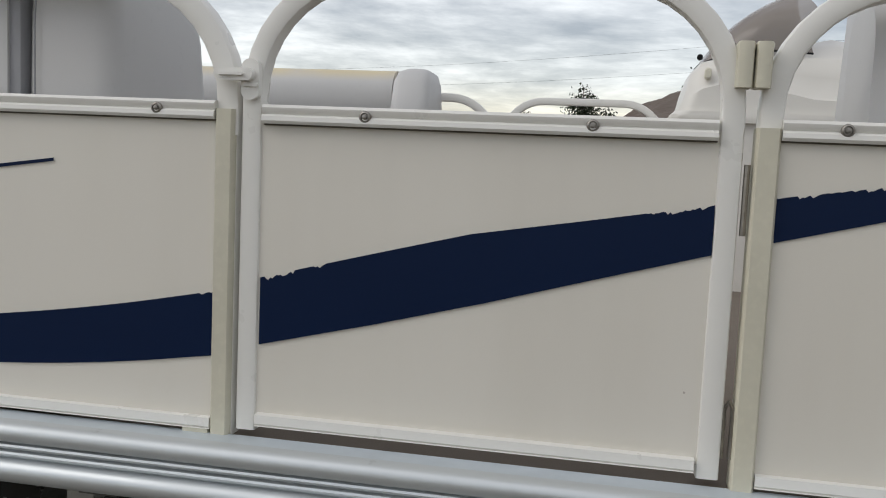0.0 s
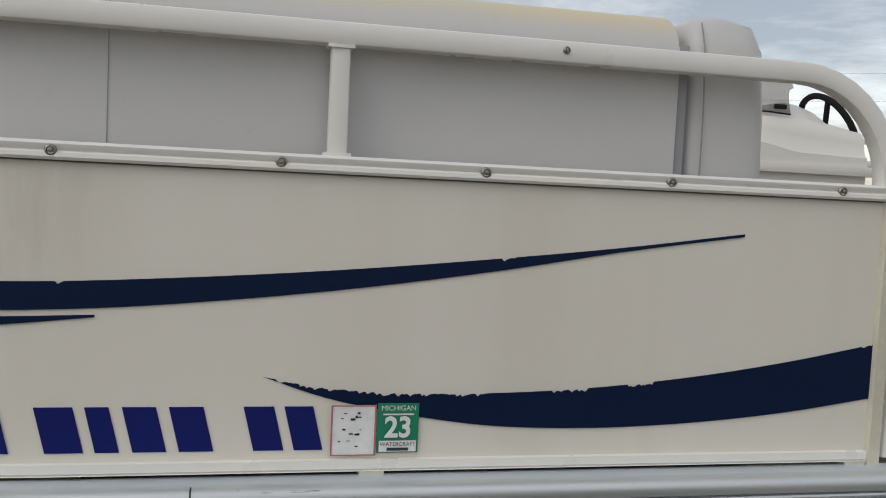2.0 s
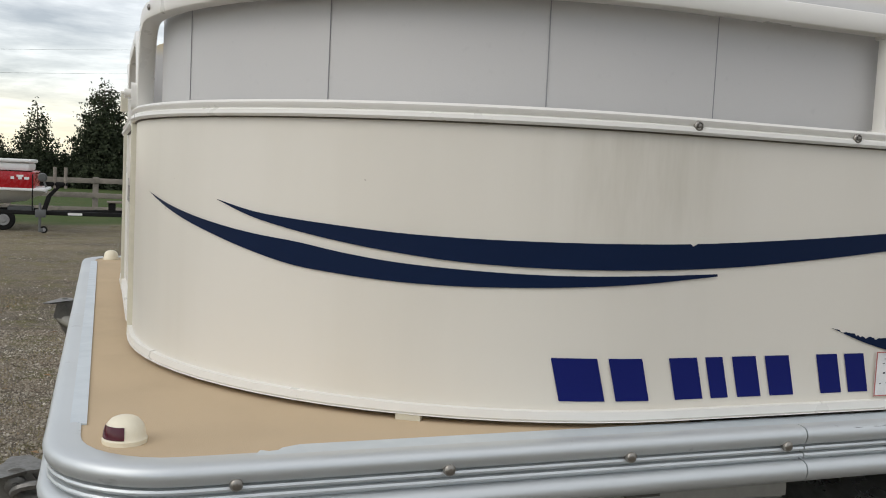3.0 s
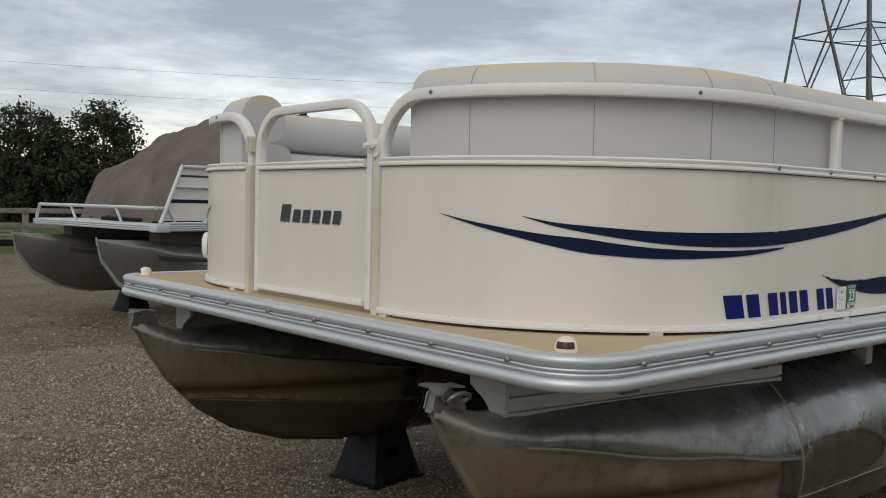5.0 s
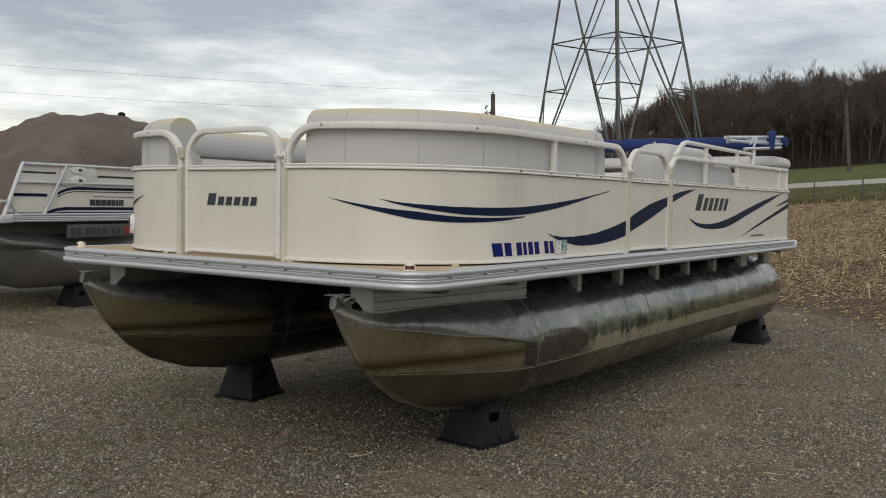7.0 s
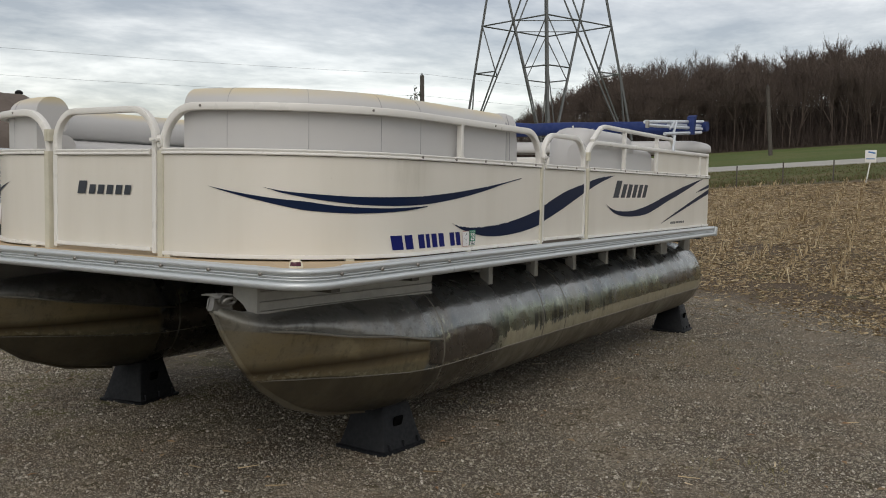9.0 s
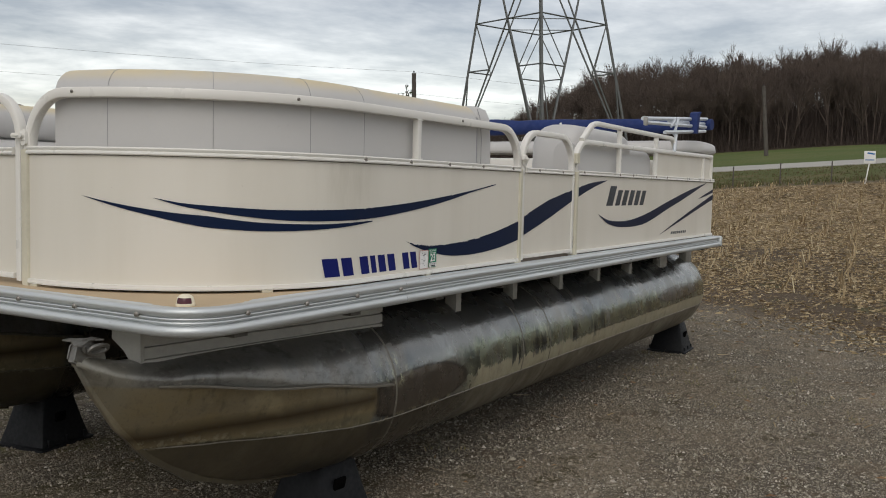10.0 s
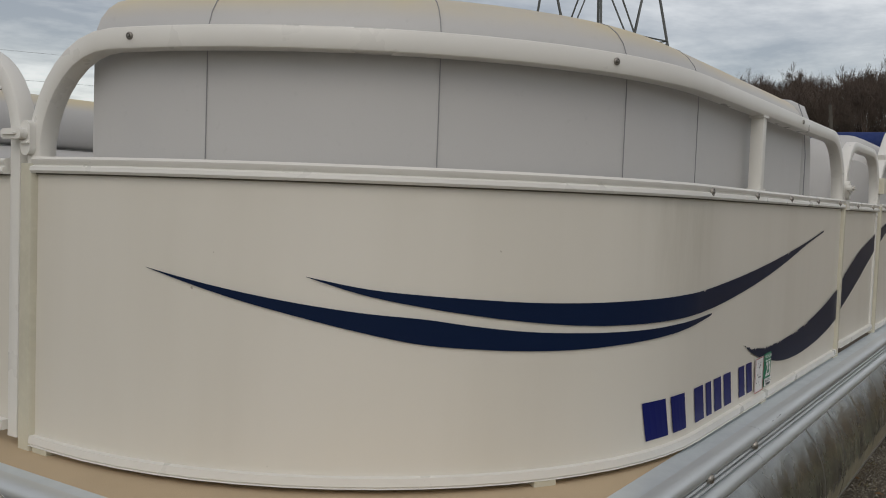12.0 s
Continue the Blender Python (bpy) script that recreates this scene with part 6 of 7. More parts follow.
bm = bmesh.new()
ax = sorted(set([-900, -500, -250, -120, -60] + list(range(-30, 141, 4)) + list(range(51, 66)) + list(range(150, 321, 10)) + [450, 700, 1000]))
ay = sorted(set([-900, -500, -250, -120, -60] + list(range(-30, 121, 4)) + list(range(130, 261, 10)) + [400, 700, 1000]))
grid = [[bm.verts.new((x, y, rise(x, y))) for y in ay] for x in ax]
for a, b in zip(grid, grid[1:]):
    for j in range(len(ay) - 1):
        bm.faces.new((a[j], b[j], b[j + 1], a[j + 1]))
ground = tagged(part("ground", bm, GROUND, None, smooth=180), "gravel yard running into corn stubble and meadow", "ground", "", "structure")


def sheet_z(x, y):
    """Height on the ground's own facets."""
    i = max(0, min(len(ax) - 2, int(np.searchsorted(ax, x) - 1)))
    j = max(0, min(len(ay) - 2, int(np.searchsorted(ay, y) - 1)))
    u, v = (x - ax[i]) / (ax[i + 1] - ax[i]), (y - ay[j]) / (ay[j + 1] - ay[j])
    return (grid_z[i][j] * (1 - u) + grid_z[i + 1][j] * u) * (1 - v) + (grid_z[i][j + 1] * (1 - u) + grid_z[i + 1][j + 1] * u) * v


grid_z = [[rise(x, y) for y in ay] for x in ax]

# the road across the rise: a crowned strip with a worn edge
bm = bmesh.new()
last = None
for i in range(109):
    y = -45 + 1.0 * i
    x = (59.4 - 0.174 * y) / 0.985
    wob = 0.12 * noise.noise(Vector((y * 0.4, 3.0, 0)))
    row = [bm.verts.new((x + o, y, sheet_z(x + o, y) + dz)) for o, dz in ((-2.3 + wob, -0.25), (-2.25 + wob, 0.05), (-1.2, 0.08), (0, 0.10), (1.2, 0.08), (2.25, 0.05), (2.3, -0.25))]
    if last:
        for j in range(6):
            bm.faces.new((last[j], last[j + 1], row[j + 1], row[j]))
    last = row
tagged(part("road", bm, ROAD, None, smooth=60), "pale two-lane road across the rise", "road", "", "structure")

# ---- loose gravel, weeds and stubble ----
rng = np.random.default_rng(5)


def in_field(x, y):
    return 1.05 * x - y - 6.76 > 0


def spun(v, a):
    c, s = math.cos(a), math.sin(a)
    return np.stack([v[:, 0] * c - v[:, 1] * s, v[:, 0] * s + v[:, 1] * c, v[:, 2]], 1)


half_octa = np.array([(1, 0, -0.1), (0, 1, -0.1), (-1, 0, -0.1), (0, -1, -0.1), (0.35, 0.3, 0.75), (-0.4, -0.2, 0.7)], float)
half_f = np.array([(0, 1, 4), (1, 2, 5), (1, 5, 4), (2, 3, 5), (3, 0, 4), (3, 4, 5)])


def stones(count, x0, x1, y0, y1, lo, hi):
    at = np.stack([rng.uniform(x0, x1, count), rng.uniform(y0, y1, count)], 1)
    at = at[1.05 * (at[:, 0] - 0.6) - at[:, 1] - 6.76 <= 0]
    n = len(at)
    size = lo * (hi / lo) ** (rng.random(n) ** 2.2)
    v = half_octa[None] * (size[:, None] * rng.uniform(0.65, 1.25, (n, 3)))[:, None, :] + rng.normal(0, 0.14, (n, 6, 3)) * size[:, None, None]
    a = rng.uniform(0, 6.3, n)[:, None]
    out = np.stack([v[:, :, 0] * np.cos(a) - v[:, :, 1] * np.sin(a), v[:, :, 0] * np.sin(a) + v[:, :, 1] * np.cos(a), v[:, :, 2]], 2)
    out += np.stack([at[:, 0], at[:, 1], np.full(n, 0.001)], 1)[:, None, :]
    return [(out, half_f)]


scatter("loose_gravel", stones(66000, -3.9, 3.0, -2.2, 2.2, 0.0035, 0.010) + stones(2600, -4.0, 5.5, -2.2, 4.0, 0.008, 0.017) + stones(44000, -4.2, -0.5, 2.2, 6.8, 0.004, 0.012) + stones(14000, 3.0, 6.5, -2.0, 2.0, 0.004, 0.011) + stones(9000, -4, 8, 4.0, 9.0, 0.007, 0.015) + stones(16000, -6, 4, 7, 19, 0.005, 0.012), PEBBLE, "loose grey and tan gravel stones on the yard", "gravel")

blade_f = np.array([(0, 1, 2)])


def tufts(count, x0, x1, y0, y1, high):
    out = []
    for _ in range(count):
        x, y = rng.uniform(x0, x1), rng.uniform(y0, y1)
        if in_field(x, y) or noise.noise(Vector((x * 0.55, y * 0.55, 4.0))) < 0.12:
            continue
        for _ in range(int(rng.integers(5, 14))):
            a, h = rng.uniform(0, 6.3), high * rng.uniform(0.3, 1.0)
            b = np.array((x + rng.normal(0, 0.035), y + rng.normal(0, 0.035), 0.0))
            lean = rng.normal(0, 0.7, 2) * h
            out.append((one([b + (0.003 * math.cos(a), 0.003 * math.sin(a), 0), b - (0.003 * math.cos(a), 0.003 * math.sin(a), 0), b + (lean[0], lean[1], h)]), blade_f))
    return out


fallen = []
for _ in range(420):
    x, y = rng.uniform(-4.5, 5), rng.uniform(-2.4, 9)
    if in_field(x, y):
        continue
    size, a = rng.uniform(0.012, 0.035), rng.uniform(0, 6.3)
    v = np.array([(-size, 0, 0.003), (0, -size * 0.45, 0.012), (size, 0, 0.006), (0, size * 0.45, 0.009)])
    fallen.append((one(spun(v, a) + (x, y, 0.004)), np.array([(0, 1, 2), (0, 2, 3)])))
scatter("fallen_leaves", fallen, DRYLEAF, "dry orange-brown leaves scattered on the gravel", "leaves")
scatter("weeds", tufts(3000, -5, 7, -2.5, 20, 0.035) + tufts(5000, -4.6, 0.8, 1.2, 9.0, 0.022), BLADE, "thin dry weeds growing through the gravel", "weeds")

quad_f = np.array([(0, 1, 2), (0, 2, 3)])
stalk_f = np.array([(0, 1, 4), (0, 4, 3), (1, 2, 5), (1, 5, 4), (2, 0, 3), (2, 3, 5)])
straws = []
for _ in range(110000):
    d = 8.2 + 36 * rng.random() ** 1.3
    a = radians(rng.uniform(-6, 24))
    x, y = -3.7 + d * math.cos(a), -1.8 + d * math.sin(a)
    inside = (1.05 * x - y - 6.76) * 0.69
    if inside < rng.normal(0.2, 0.6):
        continue
    thick = noise.noise(Vector((x * 0.30, y * 0.55, 9.0))) + 0.6 * noise.noise(Vector((x * 1.1, y * 1.6, 2.0)))
    if rng.random() > 0.58 + 0.9 * thick + 0.03 * min(inside, 9.0) + 0.014 * (d - 10):
        continue
    z = sheet_z(x, y)
    length, w = rng.uniform(0.02, 0.09) * rng.uniform(0.6, 1.3) + 0.0035 * max(0, d - 12), rng.uniform(0.0018, 0.0045) + 0.00025 * max(0, d - 12)
    v = np.array([(-length / 2, -w, 0.003), (length / 2, -w * 0.5, rng.uniform(0.0, 0.03)), (length / 2, w * 0.5, rng.uniform(0.0, 0.03)), (-length / 2, w, 0.009)])
    straws.append((one(spun(v, rng.uniform(0, 6.3)) + (x, y, z + 0.003)), quad_f))
for row in range(46):
    off = 6 + row * 0.76
    for _ in range(230):
        along = rng.uniform(-14, 30)
        # rows of cut stalks run towards the road
        x, y = 12 + along, -16 + off + along * 0.10
        if rng.random() < 0.25 or along < -4 or not in_field(x - 2.5, y):
            continue
        z = sheet_z(x, y)
        h, r = rng.uniform(0.06, 0.24), rng.uniform(0.007, 0.013)
        lean = rng.normal(0, 0.25, 2) * h
        tri = np.array([(r, 0, 0), (-r / 2, r, 0), (-r / 2, -r, 0)])
        straws.append((one(np.concatenate([tri, tri * 0.8 + (lean[0], lean[1], h)]) + (x + rng.normal(0, 0.06), y + rng.normal(0, 0.06), z)), stalk_f))
for _ in range(260):
    x, y = rng.uniform(-3.8, 6.0), rng.uniform(-2.3, 5.0)
    length, w = rng.uniform(0.03, 0.12), rng.uniform(0.003, 0.007)
    v = np.array([(-length / 2, -w, 0.006), (length / 2, -w * 0.5, 0.012), (length / 2, w * 0.5, 0.014), (-length / 2, w, 0.010)])
    straws.append((one(spun(v, rng.uniform(0, 6.3)) + (x, y, 0.004)), quad_f))
scatter("corn_stubble", straws, STRAW, "cut corn stalks and dry husks on brown soil", "stubble")

# dry scrub on the verge
scrub = []
for _ in range(9000):
    u = rng.uniform(41.5, 56.5)
    y = rng.uniform(-12, 34)
    x = (u - 0.174 * y) / 0.985
    z = sheet_z(x, y)
    h, a = rng.uniform(0.05, 0.30) * (0.4 if u > 46 else 1.0), rng.uniform(0, 6.3)
    b = np.array((x, y, z))
    w = rng.uniform(0.02, 0.07)
    scrub.append((one([b + (w * math.cos(a), w * math.sin(a), 0), b - (w * math.cos(a), w * math.sin(a), 0), b + (rng.normal(0, 0.2) * h, rng.normal(0, 0.2) * h, h)]), blade_f))
scatter("verge_scrub", scrub, VERGE, "low green and brown scrub along the road verge", "scrub")

# ---- bare wood on the hill ----


def bare_tree(seed, high):
    """Triangles of a leafless tree: trunk, limbs and fans of twigs."""
    g = np.random.default_rng(seed)
    vs, fs = [], []

    def limb(a, b, r0, r1):
        a, b = np.array(a), np.array(b)
        t = b - a
        s = np.cross(t, (0.3, 0.5, 0.8))
        s /= np.linalg.norm(s) + 1e-9
        q = np.cross(t / (np.linalg.norm(t) + 1e-9), s)
        base = len(vs)
        for p, r in ((a, r0), (b, r1)):
            for k in range(3):
                vs.append(p + r * (math.cos(2.1 * k) * s + math.sin(2.1 * k) * q))
        for k in range(3):
            j = (k + 1) % 3
            fs.append((base + k, base + j, base + 3 + j))
            fs.append((base + k, base + 3 + j, base + 3 + k))

    def strip(root, tip, w):
        """A thin tapered twig."""
        side = np.cross(tip - root, g.normal(0, 1, 3))
        side *= w / (np.linalg.norm(side) + 1e-9)
        base = len(vs)
        vs.extend([root - side, root + side, tip])
        fs.append((base, base + 1, base + 2))

    def grow(p, way, length, r, depth):
        q = p + way * length
        if depth:
            limb(p, q, r * (0.7 if depth == 3 else 1.0), r * 0.5)
        else:
            strip(p, q, r * 0.9)
            for _ in range(9):
                t = g.uniform(0.1, 1.0)
                w = way * 0.9 + g.normal(0, 0.38, 3) + (0, 0, 0.25)
                root = p + way * length * t
                strip(root, root + w / np.linalg.norm(w) * length * g.uniform(0.35, 0.75), 0.0125)
            return
        for _ in range((0, 6, 6, 7)[depth]):
            w = way * 0.8 + g.normal(0, 0.36, 3) + (0, 0, 0.22)
            w /= np.linalg.norm(w)
            t = g.uniform(0.42, 1.0)
            grow(p + way * length * t, w, length * g.uniform(0.42, 0.66) * (1.15 - 0.25 * t), r * 0.5, depth - 1)

    grow(np.zeros(3), np.array((g.normal(0, 0.04), g.normal(0, 0.04), 1.0)), high * 0.56, high * 0.014, 3)
    return np.array(vs), np.array(fs)


kinds = [bare_tree(k, 12.4) for k in range(6)]
woods = []
for _ in range(460):
    az = radians(rng.uniform(2.5, 29.5))
    k = rng.random() ** 1.5
    d = 121 + 95 * k
    x, y = -3.7 + d * math.cos(az), -1.8 + d * math.sin(az)
    u = 0.985 * x + 0.174 * y
    if u < 117:
        continue
    deg = math.degrees(az)
    tall = np.interp(deg, [3, 9, 19, 23, 27, 30], [1.0, 1.05, 1.0, 0.80, 0.55, 0.4]) * rng.uniform(0.72, 1.1) * (1.0 if k > 0.15 else 0.85)
    v, f = kinds[int(rng.integers(6))]
    woods.append((one(spun(v * tall, rng.uniform(0, 6.3)) + (x, y, rise(x, y) - 0.2)), f))
scatter("bare_woods", woods, TWIG, "leafless brown woods on the hillside", "woods")
# undergrowth between the trunks
brush = []
for _ in range(45000):
    az = radians(rng.uniform(2.5, 29.5))
    d = 119 + 95 * rng.random()
    x, y = -3.7 + d * math.cos(az), -1.8 + d * math.sin(az)
    if 0.985 * x + 0.174 * y < 116:
        continue
    h = rng.uniform(0.8, 6.0) * rng.uniform(0.4, 1.0) * np.interp(math.degrees(az), [20, 29], [1.0, 0.5])
    b = np.array((x, y, rise(x, y)))
    a, w = rng.uniform(0, 6.3), rng.uniform(0.015, 0.055)
    brush.append((one([b + (w * math.cos(a), w * math.sin(a), 0), b - (w * math.cos(a), w * math.sin(a), 0), b + (rng.normal(0, 0.4) * h, rng.normal(0, 0.4) * h, h)]), blade_f))
scatter("brush", brush, BRUSH, "brown undergrowth between the bare trunks", "undergrowth")

# ---- evergreens behind the yard ----


def leaf_quads(g, centres, sizes):
    """Small pointed leaf sprays turned every way."""
    n = len(centres)
    way = g.normal(0, 1, (n, 3))
    way /= np.linalg.norm(way, axis=1, keepdims=True)
    side = np.cross(way, g.normal(0, 1, (n, 3)))
    side /= np.linalg.norm(side, axis=1, keepdims=True)
    way, side = way * sizes[:, None], side * sizes[:, None] * 0.5
    return np.stack([centres - way, centres + side, centres + way, centres - side], 1)


def evergreen(x, y, high, wide, seed, label, ragged=0.35, shape=0.8, count=8000, leaf=1.0):
    g = np.random.default_rng(seed)
    z0 = sheet_z(x, y)
    e = empty("evergreen_tree", (x, y, z0), label, "tree", "evergreens behind the yard")
    part("trunk", pipe(bmesh.new(), [(x, y, z0 - 0.1), (x + 0.05, y, z0 + high * 0.5), (x, y, z0 + high * 0.96)], [high * 0.022, high * 0.014, 0.01], 8), BARK, e)
    # sprays sit on limbs, so that the outline is uneven and has gaps
    limbs = np.stack([g.uniform(0, 6.3, 260), 0.02 + 0.96 * (1 - g.random(260) ** 0.58), g.uniform(1 - ragged, 1.12, 260)], 1)
    wood = bmesh.new()
    for a, t, reach in limbs[:90]:
        r = wide * (1 - t) ** shape * reach
        pipe(wood, [(x, y, z0 + high * t), (x + r * 0.8 * math.cos(a), y + r * 0.8 * math.sin(a), z0 + high * (t + 0.03))], [0.04, 0.012], 4)
    tagged(part("limbs", wood, BARK, e), kind="stuff")
    n = int(count * 1.8)
    weight = (1 - limbs[:, 1]) ** (2 * shape) + 0.06
    a, t, reach = limbs[g.choice(260, n, p=weight / weight.sum())].T
    r = (wide * (1 - t) ** shape * reach + 0.06) * g.uniform(0.05, 1.0, n) ** 0.45
    centres = np.stack([x + r * np.cos(a), y + r * np.sin(a), z0 + high * t + g.normal(0, 0.018, n) * high], 1) + g.normal(0, 0.035 * wide + 0.03, (n, 3))
    centres[:, 2] = np.maximum(centres[:, 2], z0 + 0.05)
    sizes = g.uniform(0.055, 0.125, n) * (high / 7) ** 0.5 * leaf
    part("crown", sheet_mesh("crown", [(leaf_quads(g, centres, sizes), quad_f)], LEAF), LEAF, e)
    return e


evergreen(-2.2, 50, 5.75, 2.3, 1, "dark evergreen with an uneven crown behind the fence", 0.55, 0.62, 15000)
evergreen(-0.95, 50.6, 4.75, 1.9, 12, "dark evergreen close beside a taller one", 0.55, 0.6, 10000)
evergreen(0.15, 51, 3.75, 1.5, 2, "small dark evergreen beside a taller one", 0.55, 0.6, 7000)
evergreen(3.95, 50, 7.1, 3.1, 3, "tall dark conical evergreen behind the fence", 0.45, 0.85, 24000)
evergreen(-5.4, 50, 4.4, 2.0, 4, "slim dark evergreen beyond the trailers", 0.5, 0.9, 8000)
evergreen(-7.9, 50, 3.7, 1.9, 5, "broad dark evergreen beyond the trailers", 0.5, 0.6, 8000)
evergreen(13.2, 44, 6.4, 2.9, 6, "broad dark tree with a ragged crown", 0.5, 0.38, 22000, 1.1)
evergreen(10.4, 46, 6.3, 2.9, 7, "dark tree with a ragged crown", 0.5, 0.36, 22000, 1.1)
evergreen(16.3, 43, 4.8, 1.9, 8, "dark tree with thin top", 0.7, 0.5, 7000)
evergreen(40.4, 26.95, 7.3, 1.2, 9, "narrow evergreen by a utility pole", 0.5, 0.8, 4500)
n = 46000
hx = rng.uniform(-30, 24, n)
hh = np.array([(1.55 + 0.7 * noise.noise(Vector((q * 0.35, 0.5, 0)))) * (1.9 if q > 8 else 1.0) for q in hx])
hedge = [(leaf_quads(rng, np.stack([hx, rng.normal(54, 1.6, n) - 0.35 * np.maximum(0, hx - 5), rng.uniform(0, 1, n) * hh], 1), rng.uniform(0.06, 0.16, n)), quad_f)]
scatter("hedge", hedge, LEAF2, "dark hedge behind the fence", "hedge")

# ---- rail fence ----
fence = empty("rail_fence", (0, 25.5, 0), "weathered grey wooden three-rail fence", "fence")
for i in range(13):
    x = -2.382 + 2.17 * (i - 7)
    lean = random.uniform(-1.5, 1.5)
    part("post", cube(-0.075, 0.075, -0.07, 0.07, -0.05, 0.97, 0.01, pose(x, 25.5, 0, 0, lean, 0)), FENCEWOOD, fence)
    for z in (0.09, 0.485, 0.88):
        dz = random.uniform(-0.015, 0.015)
        part("rail", cube(x, x + 2.17, 25.40, 25.44, z - 0.07 + dz, z + 0.07 + dz, 0.006), FENCEWOOD, fence)

# ---- poles and wires ----


def pole(x, y, top, r, label, z0=0.0, lean=(0.03, 0.0)):
    lx, ly = lean
    p = part("utility_pole", pipe(bmesh.new(), [(x, y, z0 - 0.3), (x + lx / 2, y + ly / 2, (z0 + top) / 2), (x + lx, y + ly, top)], [r, r * 0.9, r * 0.75], 10), POLEWOOD, None)
    tagged(p, label, "utility pole", "utility poles")
    for z, k in ((top + 0.02, 1.0), (top - 1.3, 0.85)):
        part("insulator", lathe(bmesh.new(), [(0.02, 0), (0.05, 0.03), (0.03, 0.06), (0.05, 0.09), (0.02, 0.13)], 8, Matrix.Translation((x + lx * k, y + ly * k, z))), GREYINK, p)
    return p


pole(6.10, 48.3, 7.8, 0.16, "dark wooden utility pole behind the yard, leaning slightly", lean=(0.40, 0.0))
pole(42.36, 27.5, 8.0, 0.17, "dark wooden utility pole across the field", sheet_z(42.36, 27.5), (-0.05, 0.2))
pole(83.5, 15.5, 11.1, 0.20, "grey wooden utility pole leaning by the meadow", sheet_z(83.5, 15.5), (-0.05, 0.52))
way = Vector((42.36 - 6.42, 27.5 - 48.3, 0))
for drop in (0.05, 1.35):
    pts = []
    for i in range(49):
        t = -1.5 + 4.0 * i / 48
        sag = 0.35 * 4 * ((t % 1.0) - (t % 1.0) ** 2)
        pts.append((6.42 + way.x * t, 48.3 + way.y * t, 7.92 + 0.2 * t - drop - sag))
    w = part("power_line", pipe(bmesh.new(), pts, 0.006, 4), RUBBER, None)
    tagged(w, "thin dark overhead power line", "wire", "overhead wires")

# ---- transmission tower ----
TX, TY = -4.7 + 82 * math.cos(radians(24.49)), -2.2 + 82 * math.sin(radians(24.49))
tower = empty("transmission_tower", (TX, TY, 0), "grey steel lattice transmission tower", "tower")
BASE, RING_Z, RING_R, TOP_Z = 7.95, 15.6, 5.66, 30.0
tz = sheet_z(TX, TY)
turns = [radians(24.62 + 180 + 90 * k + 0.5) for k in range(4)]


def leg(k, z):
    """A point on one of the four legs."""
    r = BASE + (RING_R - BASE) * (z - tz) / (RING_Z - tz)
    lean = 0.038 * (z - tz)
    return Vector((TX + r * math.cos(turns[k % 4]), TY + lean + r * math.sin(turns[k % 4]), z))


def bar(a, b, w=0.07, name="brace"):
    t = (Vector(b) - Vector(a)).normalized()
    s = t.orthogonal().normalized()
    q = t.cross(s)
    loops = [[Vector(p) + s * u * w + q * v * w for u, v in ((-1, -1), (1, -1), (1, 1), (-1, 1))] for p in (a, b)]
    part(name, rings(bmesh.new(), loops), GALV, tower, smooth=0)


MID = 11.4
for k in range(4):
    bar(leg(k, tz - 0.3), leg(k, 27.0), 0.085, "leg")
    apex = (leg(k, RING_Z) + leg(k + 1, RING_Z)) / 2
    bar(leg(k, RING_Z), leg(k + 1, RING_Z), 0.045)
    low_mid = (leg(k, RING_Z - 0.9) + leg(k + 1, RING_Z - 0.9)) / 2
    for a, b in ((k, k + 1), (k + 1, k)):
        foot = leg(a, tz + 0.2)
        bar(apex, foot, 0.06)
        t = (RING_Z - MID) / (RING_Z - tz - 0.2)
        on = apex.lerp(foot, t)
        bar(on, leg(a, MID), 0.042)
        bar(leg(a, RING_Z), on, 0.036)
        t2 = (RING_Z - 5.4) / (RING_Z - tz - 0.2)
        on2 = apex.lerp(foot, t2)
        bar(on2, leg(a, 5.4), 0.04)
        bar(leg(a, MID), on2, 0.035)
        up_z = 23.0
        bar(apex, leg(a, up_z), 0.055)
    bar(leg(k, 23.0), leg(k + 1, 23.0), 0.06)
    m0 = apex
    m1 = (leg(k + 1, RING_Z) + leg(k + 2, RING_Z)) / 2
    bar(m0, m1, 0.028)
    bar(leg(k, 23.0), leg(k + 1, 27.0), 0.05)
    bar(leg(k, 27.0), leg(k + 1, 27.0), 0.05)
    bar(leg(k, 27.0), Vector((TX, TY + 1.1, TOP_Z + 3)), 0.08, "peak")

# ---- yard sign, verge posts ----
sx, sy = -3.7 + 44 * math.cos(radians(5.57)), -1.8 + 44 * math.sin(radians(5.57))
sz = sheet_z(sx, sy)
sign = empty("yard_sign", (sx, sy, sz), "small white and blue sign on a pale post by the verge", "sign")
part("post", cube(-0.025, 0.025, -0.025, 0.025, -0.1, 1.2, 0.005, pose(sx, sy + 0.14, sz, 8, 0, 0)), WHITE, sign)
part("board", cube(-0.02, 0.02, -0.23, 0.23, 0.88, 1.43, 0.005, pose(sx - 0.05, sy, sz)), WHITE, sign)
part("print", cube(-0.030, -0.022, -0.16, 0.14, 1.24, 1.30, 0.0, pose(sx - 0.05, sy, sz, 12, 0, 0) @ Matrix.Translation((0, 0.24, 0.03))), SIGNBLUE, sign)
part("print", cube(-0.030, -0.022, -0.17, 0.17, 1.02, 1.06, 0.0, pose(sx - 0.05, sy, sz)), SIGNBLUE, sign)
